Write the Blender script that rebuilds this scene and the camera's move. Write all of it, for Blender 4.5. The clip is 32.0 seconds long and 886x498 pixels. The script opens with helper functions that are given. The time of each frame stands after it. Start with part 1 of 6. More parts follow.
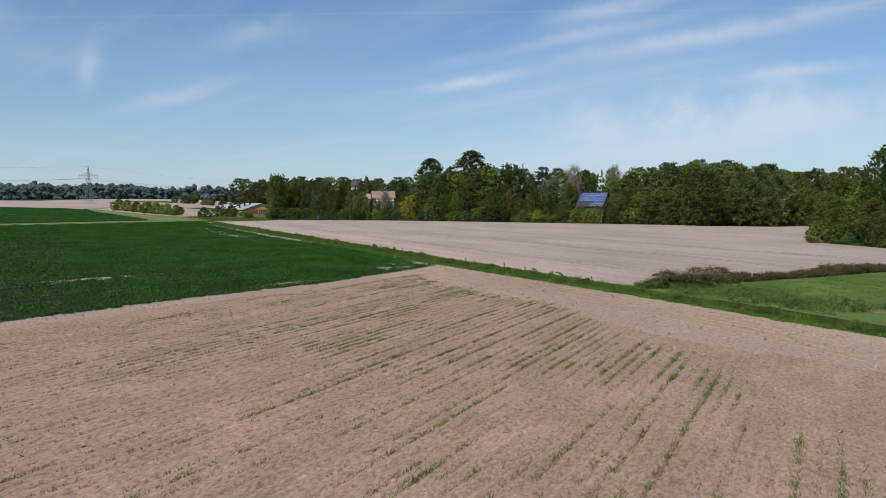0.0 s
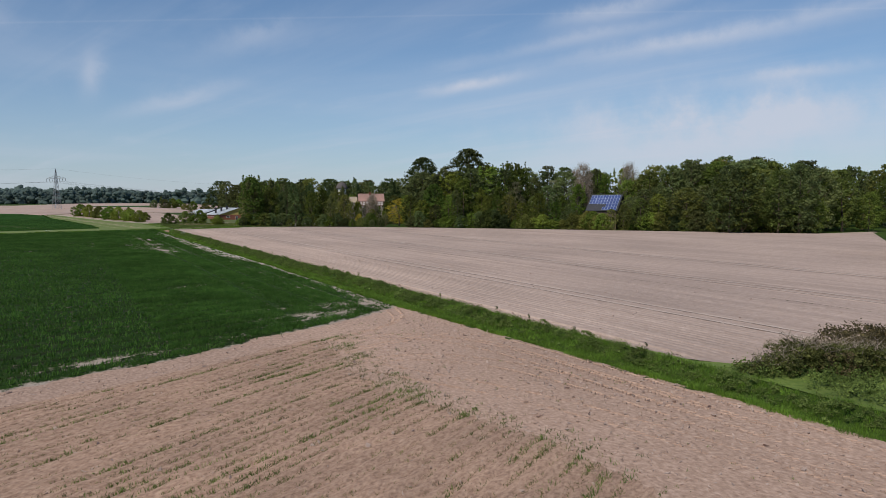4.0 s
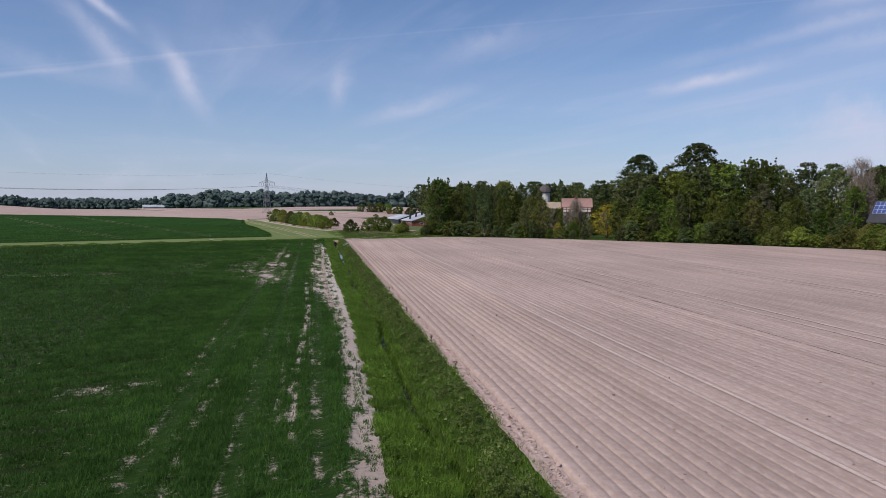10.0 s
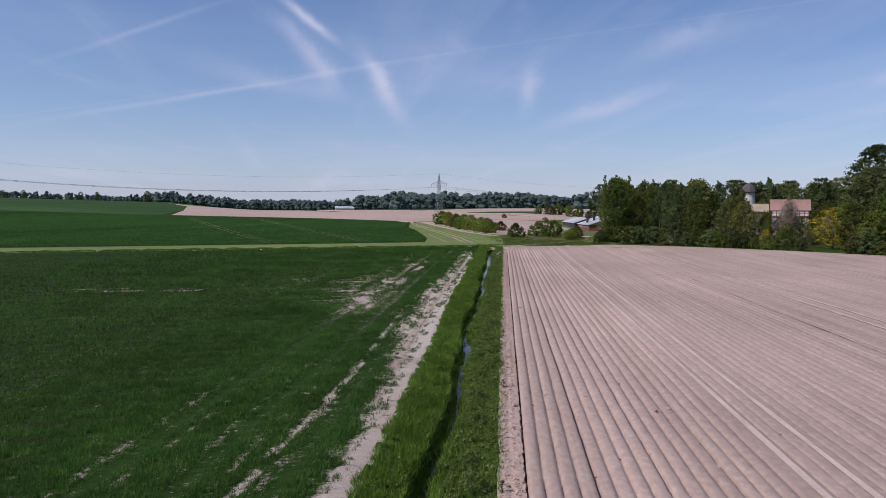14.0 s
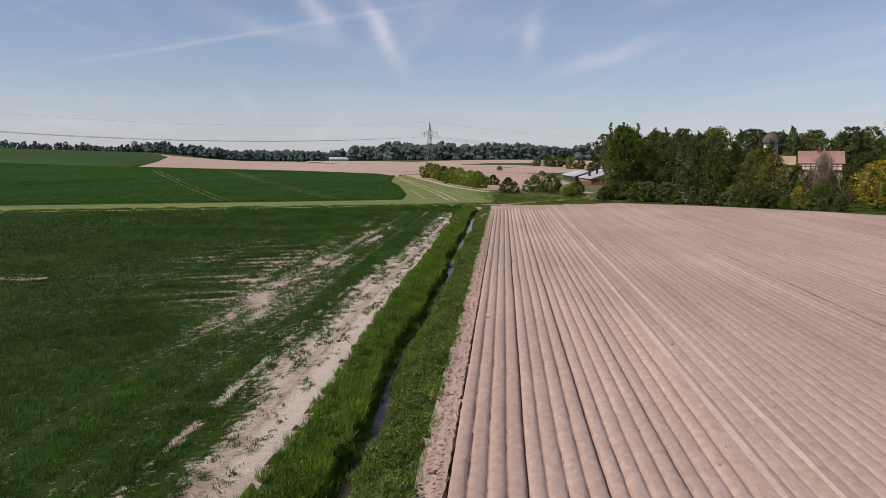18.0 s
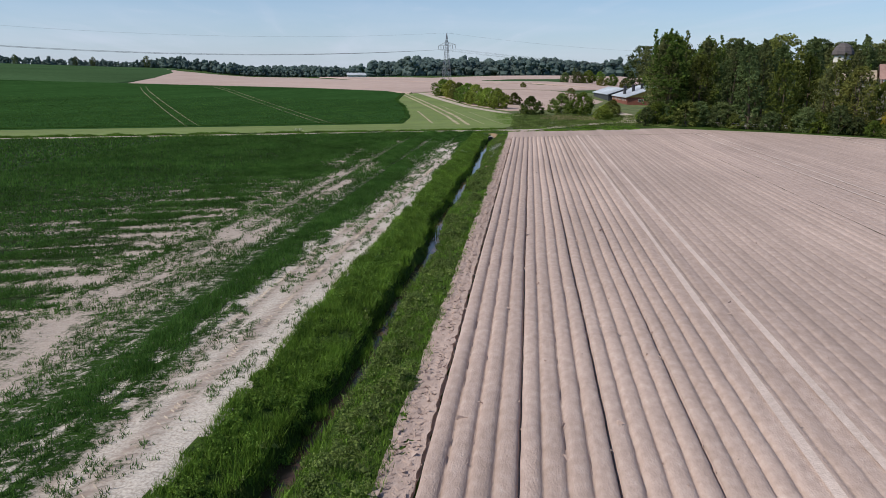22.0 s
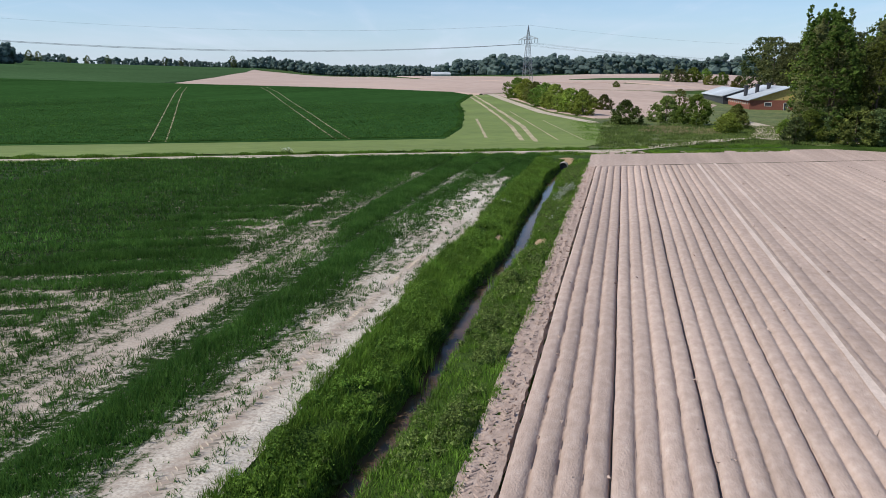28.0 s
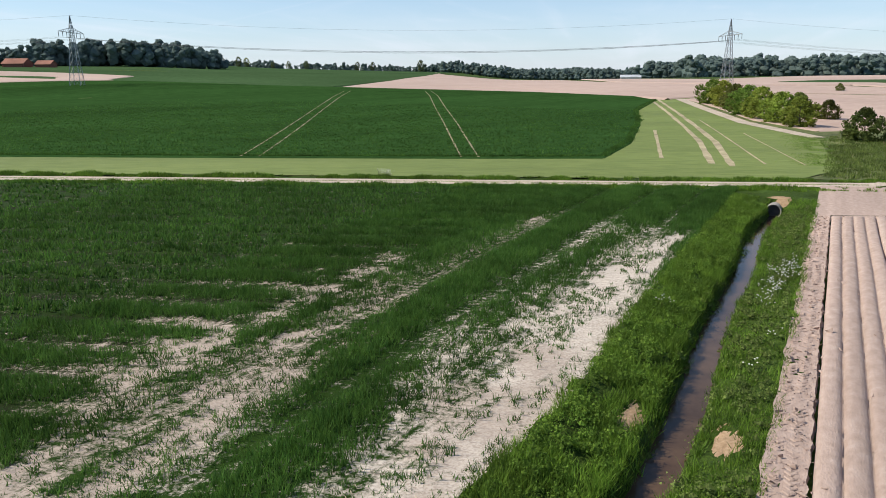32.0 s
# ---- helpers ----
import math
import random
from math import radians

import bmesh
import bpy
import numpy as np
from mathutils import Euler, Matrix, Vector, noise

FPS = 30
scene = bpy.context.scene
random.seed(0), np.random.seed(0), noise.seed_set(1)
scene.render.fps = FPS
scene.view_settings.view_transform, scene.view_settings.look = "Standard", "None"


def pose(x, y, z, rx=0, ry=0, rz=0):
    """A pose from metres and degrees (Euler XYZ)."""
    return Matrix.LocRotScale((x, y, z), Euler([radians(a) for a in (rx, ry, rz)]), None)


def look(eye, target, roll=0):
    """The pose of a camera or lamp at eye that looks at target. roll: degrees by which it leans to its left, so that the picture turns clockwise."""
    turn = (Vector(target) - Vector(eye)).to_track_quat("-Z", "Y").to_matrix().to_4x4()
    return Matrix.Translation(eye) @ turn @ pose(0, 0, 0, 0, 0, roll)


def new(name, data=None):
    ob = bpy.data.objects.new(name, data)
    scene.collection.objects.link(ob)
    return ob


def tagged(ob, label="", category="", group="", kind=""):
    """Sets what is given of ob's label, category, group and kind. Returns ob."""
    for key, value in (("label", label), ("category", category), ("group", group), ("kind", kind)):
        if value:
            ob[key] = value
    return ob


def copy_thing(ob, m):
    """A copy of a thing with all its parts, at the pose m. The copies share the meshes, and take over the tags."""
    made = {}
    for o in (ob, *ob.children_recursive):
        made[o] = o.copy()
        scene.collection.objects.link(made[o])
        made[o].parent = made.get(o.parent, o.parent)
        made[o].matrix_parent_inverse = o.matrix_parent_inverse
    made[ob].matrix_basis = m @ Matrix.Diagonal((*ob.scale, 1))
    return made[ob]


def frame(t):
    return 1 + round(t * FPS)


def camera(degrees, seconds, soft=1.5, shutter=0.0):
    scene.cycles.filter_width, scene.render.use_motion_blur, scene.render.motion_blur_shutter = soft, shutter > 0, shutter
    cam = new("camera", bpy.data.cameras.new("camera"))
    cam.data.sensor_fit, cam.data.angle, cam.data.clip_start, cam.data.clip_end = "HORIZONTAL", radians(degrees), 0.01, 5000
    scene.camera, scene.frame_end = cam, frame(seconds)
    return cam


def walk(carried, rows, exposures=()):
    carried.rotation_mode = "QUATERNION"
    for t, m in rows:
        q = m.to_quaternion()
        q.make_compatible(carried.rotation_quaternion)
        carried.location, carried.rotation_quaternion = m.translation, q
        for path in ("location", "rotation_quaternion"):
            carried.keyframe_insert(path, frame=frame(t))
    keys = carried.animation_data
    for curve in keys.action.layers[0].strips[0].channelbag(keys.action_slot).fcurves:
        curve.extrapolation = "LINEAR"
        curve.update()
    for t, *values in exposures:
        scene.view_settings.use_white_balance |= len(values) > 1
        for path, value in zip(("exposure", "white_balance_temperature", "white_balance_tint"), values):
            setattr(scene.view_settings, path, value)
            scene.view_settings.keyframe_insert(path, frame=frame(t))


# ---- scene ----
import itertools

cam = camera(62.24, 32.0, soft=0.75)
PATH = [
    (0, (-62.10, -315.70, 10.08), (-48.300, -289.143, 8.046), 0.21),
    (0.5, (-59.21, -311.44, 10.10), (-45.415, -284.880, 8.085), 0.23),
    (1, (-56.18, -307.08, 10.16), (-42.404, -280.508, 8.136), 0.13),
    (1.5, (-53.16, -302.78, 10.22), (-39.398, -276.195, 8.204), 0.00),
    (2, (-50.30, -298.62, 10.24), (-36.571, -272.023, 8.246), 0.04),
    (2.5, (-47.55, -294.41, 10.32), (-33.837, -267.807, 8.332), 0.01),
    (3, (-45.03, -290.42, 10.33), (-31.306, -263.813, 8.359), 0.01),
    (3.5, (-42.61, -286.59, 10.38), (-28.894, -259.981, 8.441), -0.02),
    (5.5, (-33.09, -271.92, 10.96), (-19.795, -245.095, 9.044), -0.03),
    (6, (-30.67, -268.15, 11.11), (-18.028, -241.007, 9.215), -0.08),
    (6.5, (-28.32, -264.33, 11.25), (-16.515, -236.817, 9.375), -0.05),
    (7, (-25.95, -260.50, 11.32), (-15.077, -232.601, 9.455), -0.01),
    (7.5, (-23.69, -256.78, 11.39), (-13.754, -228.535, 9.529), -0.10),
    (8, (-21.66, -253.22, 11.47), (-12.648, -224.668, 9.629), 0.04),
    (8.5, (-19.67, -249.45, 11.56), (-11.596, -220.617, 9.737), -0.08),
    (9, (-17.69, -245.64, 11.68), (-10.587, -216.556, 9.853), 0.00),
    (9.5, (-15.74, -241.95, 11.81), (-9.605, -212.645, 9.977), 0.05),
    (10, (-14.01, -238.30, 11.92), (-8.839, -208.805, 10.089), 0.13),
    (10.5, (-12.33, -234.66, 12.07), (-8.555, -204.958, 10.236), 0.14),
    (11, (-10.69, -230.90, 12.20), (-8.547, -201.030, 10.366), 0.13),
    (11.5, (-9.25, -227.07, 12.31), (-7.878, -197.154, 10.473), 0.18),
    (12, (-8.03, -223.28, 12.36), (-6.654, -193.372, 10.528), 0.13),
    (12.5, (-6.90, -218.96, 12.35), (-6.217, -189.022, 10.526), 0.23),
    (13, (-5.84, -214.64, 12.28), (-6.676, -184.707, 10.452), 0.18),
    (13.5, (-4.91, -210.47, 12.21), (-7.201, -180.612, 10.406), 0.29),
    (14, (-4.15, -206.43, 12.12), (-6.585, -176.584, 10.331), 0.19),
    (14.5, (-3.53, -202.50, 12.07), (-5.947, -172.653, 10.309), 0.21),
    (16.5, (-1.75, -187.24, 12.37), (-4.172, -157.434, 9.999), 0.28),
    (17, (-1.43, -183.47, 12.37), (-3.886, -153.672, 9.876), 0.27),
    (17.5, (-1.20, -179.66, 12.35), (-3.645, -149.918, 9.291), 0.34),
    (18, (-1.08, -175.70, 12.37), (-3.506, -146.034, 8.599), 0.29),
    (18.5, (-1.00, -171.60, 12.31), (-3.402, -142.127, 7.268), 0.33),
    (19, (-1.01, -167.50, 12.15), (-3.346, -138.328, 5.551), 0.29),
    (19.5, (-0.96, -163.45, 12.11), (-3.265, -134.383, 5.053), 0.33),
    (20, (-0.84, -159.45, 12.04), (-3.137, -130.376, 5.002), 0.27),
    (20.5, (-0.69, -155.57, 11.99), (-2.984, -126.489, 4.970), 0.22),
    (21, (-0.49, -151.89, 11.98), (-2.779, -122.814, 4.956), 0.24),
    (21.5, (-0.30, -148.31, 12.00), (-3.010, -119.269, 4.959), 0.26),
    (22, (-0.04, -144.51, 12.04), (-3.360, -115.541, 4.996), 0.27),
    (22.5, (0.10, -140.59, 12.05), (-3.221, -111.619, 4.998), 0.25),
    (23, (0.12, -136.51, 11.93), (-3.598, -107.581, 4.907), 0.26),
    (23.5, (0.11, -132.52, 11.84), (-3.831, -103.615, 4.830), 0.35),
    (24, (0.10, -128.57, 11.79), (-3.821, -99.663, 4.786), 0.40),
    (24.5, (0.24, -124.35, 11.78), (-3.704, -95.457, 4.736), 0.13),
    (26.5, (0.04, -107.62, 11.53), (-4.631, -78.842, 4.470), -0.04),
    (27, (-0.02, -103.80, 11.48), (-5.313, -75.133, 4.418), 0.02),
    (27.5, (-0.13, -99.97, 11.42), (-6.172, -71.450, 4.361), -0.07),
    (28, (-0.26, -96.20, 11.42), (-7.073, -67.851, 4.340), 0.04),
    (28.5, (-0.43, -92.35, 11.30), (-8.088, -64.220, 4.241), 0.00),
    (29, (-0.61, -88.46, 11.19), (-9.134, -60.570, 4.157), 0.00),
    (29.5, (-0.89, -84.70, 11.10), (-10.280, -57.092, 4.070), 0.04),
    (30, (-1.27, -81.02, 11.00), (-11.536, -53.722, 3.989), -0.01),
    (30.5, (-1.66, -77.46, 10.95), (-12.812, -50.499, 3.955), -0.16),
    (31, (-2.20, -74.06, 10.87), (-14.210, -47.464, 3.895), -0.21),
    (31.5, (-2.76, -70.73, 10.82), (-15.622, -44.533, 3.874), -0.31),
    (32, (-3.43, -67.50, 10.76), (-17.104, -41.704, 3.838), -0.31),
]
# brightness and white balance, as the clip's camera drifts
EXPOSURES = [(0, 0.06, 6450, 4), (2, -0.03, 6400, 4), (3.5, -0.09, 6600, 7), (6, -0.1, 7000, 10), (7.5, -0.09, 6720, 14), (9, -0.06, 6450, 16), (14, 0.0, 6450, 20), (17, 0.03, 6850, 20), (18, 0.06, 7500, 19), (19, 0.11, 7300, 17), (21, 0.16, 6700, 12), (24, 0.24, 6400, 7), (28, 0.39, 6450, 7), (30, 0.5, 6650, 9), (32, 0.61, 7000, 8)]
walk(cam, [(t, look(eye, target, roll)) for t, eye, target, roll in PATH], EXPOSURES)

# ---- world, sun ----
SUN_DIR = Vector((-0.78, -0.42, 0.95)).normalized()
sun_data = bpy.data.lights.new("sun", "SUN")
sun_data.energy, sun_data.angle, sun_data.color = 3.6, radians(0.53), (1.0, 0.95, 0.87)
sun_lamp = new("sun", sun_data)
sun_lamp.matrix_world = look(SUN_DIR * 300, (0, 0, 0))


def build_world():
    world = bpy.data.worlds.new("sky")
    scene.world = world
    world.use_nodes = True
    nt = world.node_tree
    nt.nodes.clear()
    n = nt.nodes.new
    out, bg, sky = n("ShaderNodeOutputWorld"), n("ShaderNodeBackground"), n("ShaderNodeTexSky")
    sky.sky_type, sky.sun_disc = "NISHITA", False
    sky.sun_elevation = math.asin(SUN_DIR.z)
    sky.sun_rotation = math.atan2(SUN_DIR.x, SUN_DIR.y)
    sky.air_density, sky.dust_density, sky.ozone_density = 1.0, 0.25, 4.0
    bg.inputs["Strength"].default_value = 0.085
    tc = n("ShaderNodeTexCoord")
    sep = n("ShaderNodeSeparateXYZ")
    nt.links.new(tc.outputs["Generated"], sep.inputs[0])

    def m(op, a, b=None):
        k = n("ShaderNodeMath")
        k.operation = op
        for i, v in enumerate((a, b)):
            if v is None:
                continue
            if isinstance(v, (int, float)):
                k.inputs[i].default_value = v
            else:
                nt.links.new(v, k.inputs[i])
        return k.outputs[0]

    zz = m("ADD", m("MAXIMUM", sep.outputs[2], 0.0), 0.05)
    u, v = m("DIVIDE", sep.outputs[0], zz), m("DIVIDE", sep.outputs[1], zz)
    comb = n("ShaderNodeCombineXYZ")
    nt.links.new(u, comb.inputs[0])
    nt.links.new(v, comb.inputs[1])
    total = None
    # streaks of cirrus drawn out along one wind direction
    for turn, stretch, scale, low, high, gain in ((104.6, 0.12, 1.0, 0.48, 0.80, 0.30), (98, 0.3, 2.4, 0.54, 0.84, 0.18), (60, 1.0, 0.30, 0.42, 0.70, 0.16)):
        mp = n("ShaderNodeMapping")
        mp.vector_type = "TEXTURE"
        mp.inputs["Rotation"].default_value = (0, 0, radians(turn))
        mp.inputs["Scale"].default_value = (1 / stretch, 1, 1)
        nt.links.new(comb.outputs[0], mp.inputs["Vector"])
        tex = n("ShaderNodeTexNoise")
        tex.inputs["Scale"].default_value = scale
        tex.inputs["Detail"].default_value = 7
        tex.inputs["Roughness"].default_value = 0.55
        tex.inputs["Distortion"].default_value = 0.35
        nt.links.new(mp.outputs[0], tex.inputs["Vector"])
        ramp = n("ShaderNodeMapRange")
        ramp.interpolation_type = "SMOOTHSTEP"
        ramp.inputs["From Min"].default_value, ramp.inputs["From Max"].default_value = low, high
        ramp.inputs["To Max"].default_value = gain
        nt.links.new(tex.outputs["Fac"], ramp.inputs["Value"])
        total = ramp.outputs[0] if total is None else m("ADD", total, ramp.outputs[0])
    # single wisps and bands of cirrus
    frayed = n("ShaderNodeTexNoise")
    frayed.inputs["Scale"].default_value, frayed.inputs["Detail"].default_value, frayed.inputs["Roughness"].default_value = 16, 7, 0.62
    nt.links.new(tc.outputs["Generated"], frayed.inputs["Vector"])

    def dot(v):
        k = n("ShaderNodeVectorMath")
        k.operation = "DOT_PRODUCT"
        nt.links.new(tc.outputs["Generated"], k.inputs[0])
        k.inputs[1].default_value = v
        return k.outputs["Value"]

    # both ends as azimuth and height, half width, in degrees; strength
    wisps = ((-17.1, 15.2, -12.9, 12.2, 0.34, 0.55), (-17.5, 14.0, -12.7, 9.1, 0.55, 0.28), (-11.0, 11.4, -7.7, 6.4, 0.64, 0.48), (-15.0, 11.5, -12.7, 8.3, 1.02, 0.2),
             (-32.7, 9.7, -21.3, 14.5, 0.19, 0.16), (-33.3, 5.6, -8.4, 10.8, 0.19, 0.22), (-23.7, 10.4, -11.8, 8.1, 0.68, 0.2), (25.5, 8.1, 33.8, 9.7, 0.42, 0.5),
             (35.0, 13.0, 46.0, 14.9, 0.72, 0.42), (28.1, 10.5, 48.7, 13.6, 0.51, 0.3), (34.6, 10.2, 58.0, 12.6, 0.76, 0.42), (46.9, 8.5, 59.2, 9.3, 0.47, 0.36),
             (32.5, 4.0, 62.9, 5.7, 2.2, 0.75), (2.2, 10.7, 1.7, 7.2, 0.72, 0.34), (3.1, 6.0, 11.9, 8.6, 0.55, 0.3), (8.4, 10.6, 17.8, 13.3, 0.93, 0.22))
    for az_a, up_a, az_b, up_b, wide, gain in wisps:
        ends = [Vector((math.sin(radians(az)) * math.cos(radians(up)), math.cos(radians(az)) * math.cos(radians(up)), math.sin(radians(up)))) for az, up in ((az_a, up_a), (az_b, up_b))]
        mid, way, wide = (ends[0] + ends[1]).normalized(), (ends[1] - ends[0]).normalized(), radians(wide)
        far = (ends[1] - ends[0]).length * 0.42
        side = Vector(mid).cross(Vector(way)).normalized()
        a = m("DIVIDE", m("SUBTRACT", dot(way), Vector(way).dot(Vector(mid))), far)
        b = m("DIVIDE", m("ADD", dot(side), m("MULTIPLY", m("SUBTRACT", frayed.outputs["Fac"], 0.5), wide * 2.4)), wide)
        e = m("POWER", 2.718, m("MULTIPLY", m("ADD", m("MULTIPLY", a, a), m("MULTIPLY", b, b)), -1.0))
        e = m("MULTIPLY", m("MULTIPLY", e, gain * 1.3), m("ADD", m("MULTIPLY", frayed.outputs["Fac"], 1.6), 0.1))
        total = m("ADD", total, m("MULTIPLY", e, m("GREATER_THAN", dot(mid), 0.0)))
    # a thin vapour trail
    trail = m("DIVIDE", dot((0.124, 0.2075, -0.9703)), 0.0011)
    total = m("ADD", total, m("MULTIPLY", m("POWER", 2.718, m("MULTIPLY", m("MULTIPLY", trail, trail), -1.0)), 0.06))
    # a thin pale veil towards the horizon
    veil = m("MULTIPLY", m("POWER", 2.718, m("MULTIPLY", m("MAXIMUM", sep.outputs[2], 0.0), -8.0)), 0.60)
    fac = m("MINIMUM", total, 0.85)
    low = n("ShaderNodeMix")
    low.data_type = "RGBA"
    nt.links.new(veil, low.inputs["Factor"])
    nt.links.new(sky.outputs[0], low.inputs["A"])
    low.inputs["B"].default_value = (6.9, 6.15, 7.1, 1)
    mix = n("ShaderNodeMix")
    mix.data_type = "RGBA"
    nt.links.new(fac, mix.inputs["Factor"])
    nt.links.new(low.outputs["Result"], mix.inputs["A"])
    mix.inputs["B"].default_value = (8.4, 7.4, 7.8, 1)
    tint = n("ShaderNodeMix")
    tint.data_type, tint.blend_type = "RGBA", "MULTIPLY"
    tint.inputs["Factor"].default_value = 1.0
    tint.inputs["B"].default_value = (0.825, 1.01, 1.165, 1)
    nt.links.new(mix.outputs["Result"], tint.inputs["A"])
    nt.links.new(tint.outputs["Result"], bg.inputs["Color"])
    nt.links.new(bg.outputs[0], out.inputs[0])


build_world()
scene.view_settings.exposure = 0.0


# ---- materials ----
def material(name, stops, scale=1.0, rough=0.9, bump=0.3, bump_scale=None, stretch=(1, 1, 1), turn=0.0, coarse=0.08, coarse_amount=0.25, vary=0.0, island=0.0,
             metal=0.0, translucent=0.0, spec=0.3, dist=0.02, streak=0.0):
    """A surface of two scales of noise: stops are (position, colour) along the grain noise."""
    mat = bpy.data.materials.new(name)
    mat.use_nodes = True
    nt = mat.node_tree
    n, link = nt.nodes.new, nt.links.new
    bsdf = nt.nodes["Principled BSDF"]
    bsdf.inputs["Roughness"].default_value = rough
    bsdf.inputs["Metallic"].default_value = metal
    bsdf.inputs["Specular IOR Level"].default_value = spec
    geo = n("ShaderNodeNewGeometry")
    mp = n("ShaderNodeMapping")
    mp.vector_type = "TEXTURE"
    mp.inputs["Rotation"].default_value = (0, 0, radians(turn))
    mp.inputs["Scale"].default_value = stretch
    link(geo.outputs["Position"], mp.inputs["Vector"])
    tex = n("ShaderNodeTexNoise")
    tex.inputs["Scale"].default_value, tex.inputs["Detail"].default_value, tex.inputs["Roughness"].default_value = scale, 6, 0.6
    link(mp.outputs[0], tex.inputs["Vector"])
    ramp = n("ShaderNodeValToRGB")
    el = ramp.color_ramp.elements
    while len(el) < len(stops):
        el.new(0.5)
    for e, (p, c) in zip(el, stops):
        e.position, e.color = p, (*c, 1)
    link(tex.outputs["Fac"], ramp.inputs[0])
    colour = ramp.outputs[0]
    big = n("ShaderNodeTexNoise")
    big.inputs["Scale"].default_value, big.inputs["Detail"].default_value = coarse, 4
    link(mp.outputs[0] if coarse > 0.03 else geo.outputs["Position"], big.inputs["Vector"])
    value = n("ShaderNodeMapRange")
    value.inputs["From Min"].default_value, value.inputs["From Max"].default_value = 0.3, 0.7
    value.inputs["To Min"].default_value, value.inputs["To Max"].default_value = 1 - coarse_amount, 1 + coarse_amount
    link(big.outputs["Fac"], value.inputs["Value"])
    total = value.outputs[0]

    def times(a, b):
        k = n("ShaderNodeMath")
        k.operation = "MULTIPLY"
        link(a, k.inputs[0])
        link(b, k.inputs[1])
        return k.outputs[0]

    def spread(source, amount):
        r = n("ShaderNodeMapRange")
        r.inputs["To Min"].default_value, r.inputs["To Max"].default_value = 1 - amount, 1 + amount
        link(source, r.inputs["Value"])
        return r.outputs[0]

    if streak:
        mp2 = n("ShaderNodeMapping")
        mp2.vector_type = "TEXTURE"
        mp2.inputs["Scale"].default_value = (1.3, 70, 1)
        link(geo.outputs["Position"], mp2.inputs["Vector"])
        band = n("ShaderNodeTexNoise")
        band.inputs["Scale"].default_value, band.inputs["Detail"].default_value = 1.0, 5
        link(mp2.outputs[0], band.inputs["Vector"])
        r = n("ShaderNodeMapRange")
        r.inputs["From Min"].default_value, r.inputs["From Max"].default_value = 0.3, 0.7
        r.inputs["To Min"].default_value, r.inputs["To Max"].default_value = 1 - streak, 1 + streak
        link(band.outputs["Fac"], r.inputs["Value"])
        total = times(total, r.outputs[0])
    if vary:
        info = n("ShaderNodeObjectInfo")
        total = times(total, spread(info.outputs["Random"], vary))
    if island:
        total = times(total, spread(geo.outputs["Random Per Island"], island))
    hsv = n("ShaderNodeHueSaturation")
    link(colour, hsv.inputs["Color"])
    link(total, hsv.inputs["Value"])
    if vary:
        hue = n("ShaderNodeMapRange")
        hue.inputs["To Min"].default_value, hue.inputs["To Max"].default_value = 0.5 - 0.07 * vary, 0.5 + 0.06 * vary
        wild = n("ShaderNodeTexWhiteNoise")
        wild.noise_dimensions = "1D"
        link(info.outputs["Random"], wild.inputs["W"])
        link(wild.outputs["Value"], hue.inputs["Value"])
        link(hue.outputs[0], hsv.inputs["Hue"])
    link(hsv.outputs[0], bsdf.inputs["Base Color"])
    if bump:
        fine = n("ShaderNodeTexNoise")
        fine.inputs["Scale"].default_value, fine.inputs["Detail"].default_value = bump_scale or scale * 2, 5
        link(mp.outputs[0], fine.inputs["Vector"])
        b = n("ShaderNodeBump")
        b.inputs["Strength"].default_value, b.inputs["Distance"].default_value = bump, dist
        link(fine.outputs["Fac"], b.inputs["Height"])
        link(b.outputs[0], bsdf.inputs["Normal"])
    if translucent:
        tr = n("ShaderNodeBsdfTranslucent")
        link(hsv.outputs[0], tr.inputs["Color"])
        mixer = n("ShaderNodeMixShader")
        mixer.inputs[0].default_value = translucent
        link(bsdf.outputs[0], mixer.inputs[1])
        link(tr.outputs[0], mixer.inputs[2])
        link(mixer.outputs[0], nt.nodes["Material Output"].inputs["Surface"])
    return mat


def two(a, b):
    return ((0.3, a), (0.7, b))


SOIL = material("dry_ridged_soil", ((0.28, (0.336, 0.246, 0.201)), (0.5, (0.400, 0.296, 0.246)), (0.66, (0.444, 0.337, 0.284)), (0.78, (0.497, 0.393, 0.341))), scale=3.4, bump=0.75, bump_scale=15, coarse=0.05, coarse_amount=0.12, stretch=(1, 1.7, 1), dist=0.05, streak=0.13)
SOIL_FLAT = material("dry_tilled_soil", ((0.28, (0.254, 0.163, 0.118)), (0.5, (0.396, 0.264, 0.198)), (0.72, (0.528, 0.374, 0.292))), scale=5, bump=0.8, bump_scale=9, coarse=0.06, coarse_amount=0.14, stretch=(1, 1.6, 1), dist=0.07)
SOIL_ROWS = material("drilled_soil", ((0.28, (0.205, 0.124, 0.084)), (0.5, (0.370, 0.235, 0.165)), (0.72, (0.490, 0.334, 0.242))), scale=6, bump=0.9, bump_scale=9, coarse=0.3, coarse_amount=0.14, stretch=(1.8, 1, 1), turn=35, dist=0.09)
WHEELSOIL = material("pale_meadow_wheel_line", two((0.24, 0.21, 0.11), (0.47, 0.385, 0.26)), scale=0.9, bump=0.3, coarse=0.2, coarse_amount=0.25)
TRAMSOIL = material("worn_wheel_line", two((0.15, 0.14, 0.06), (0.34, 0.275, 0.18)), scale=0.9, bump=0.3, coarse=0.2, coarse_amount=0.3)
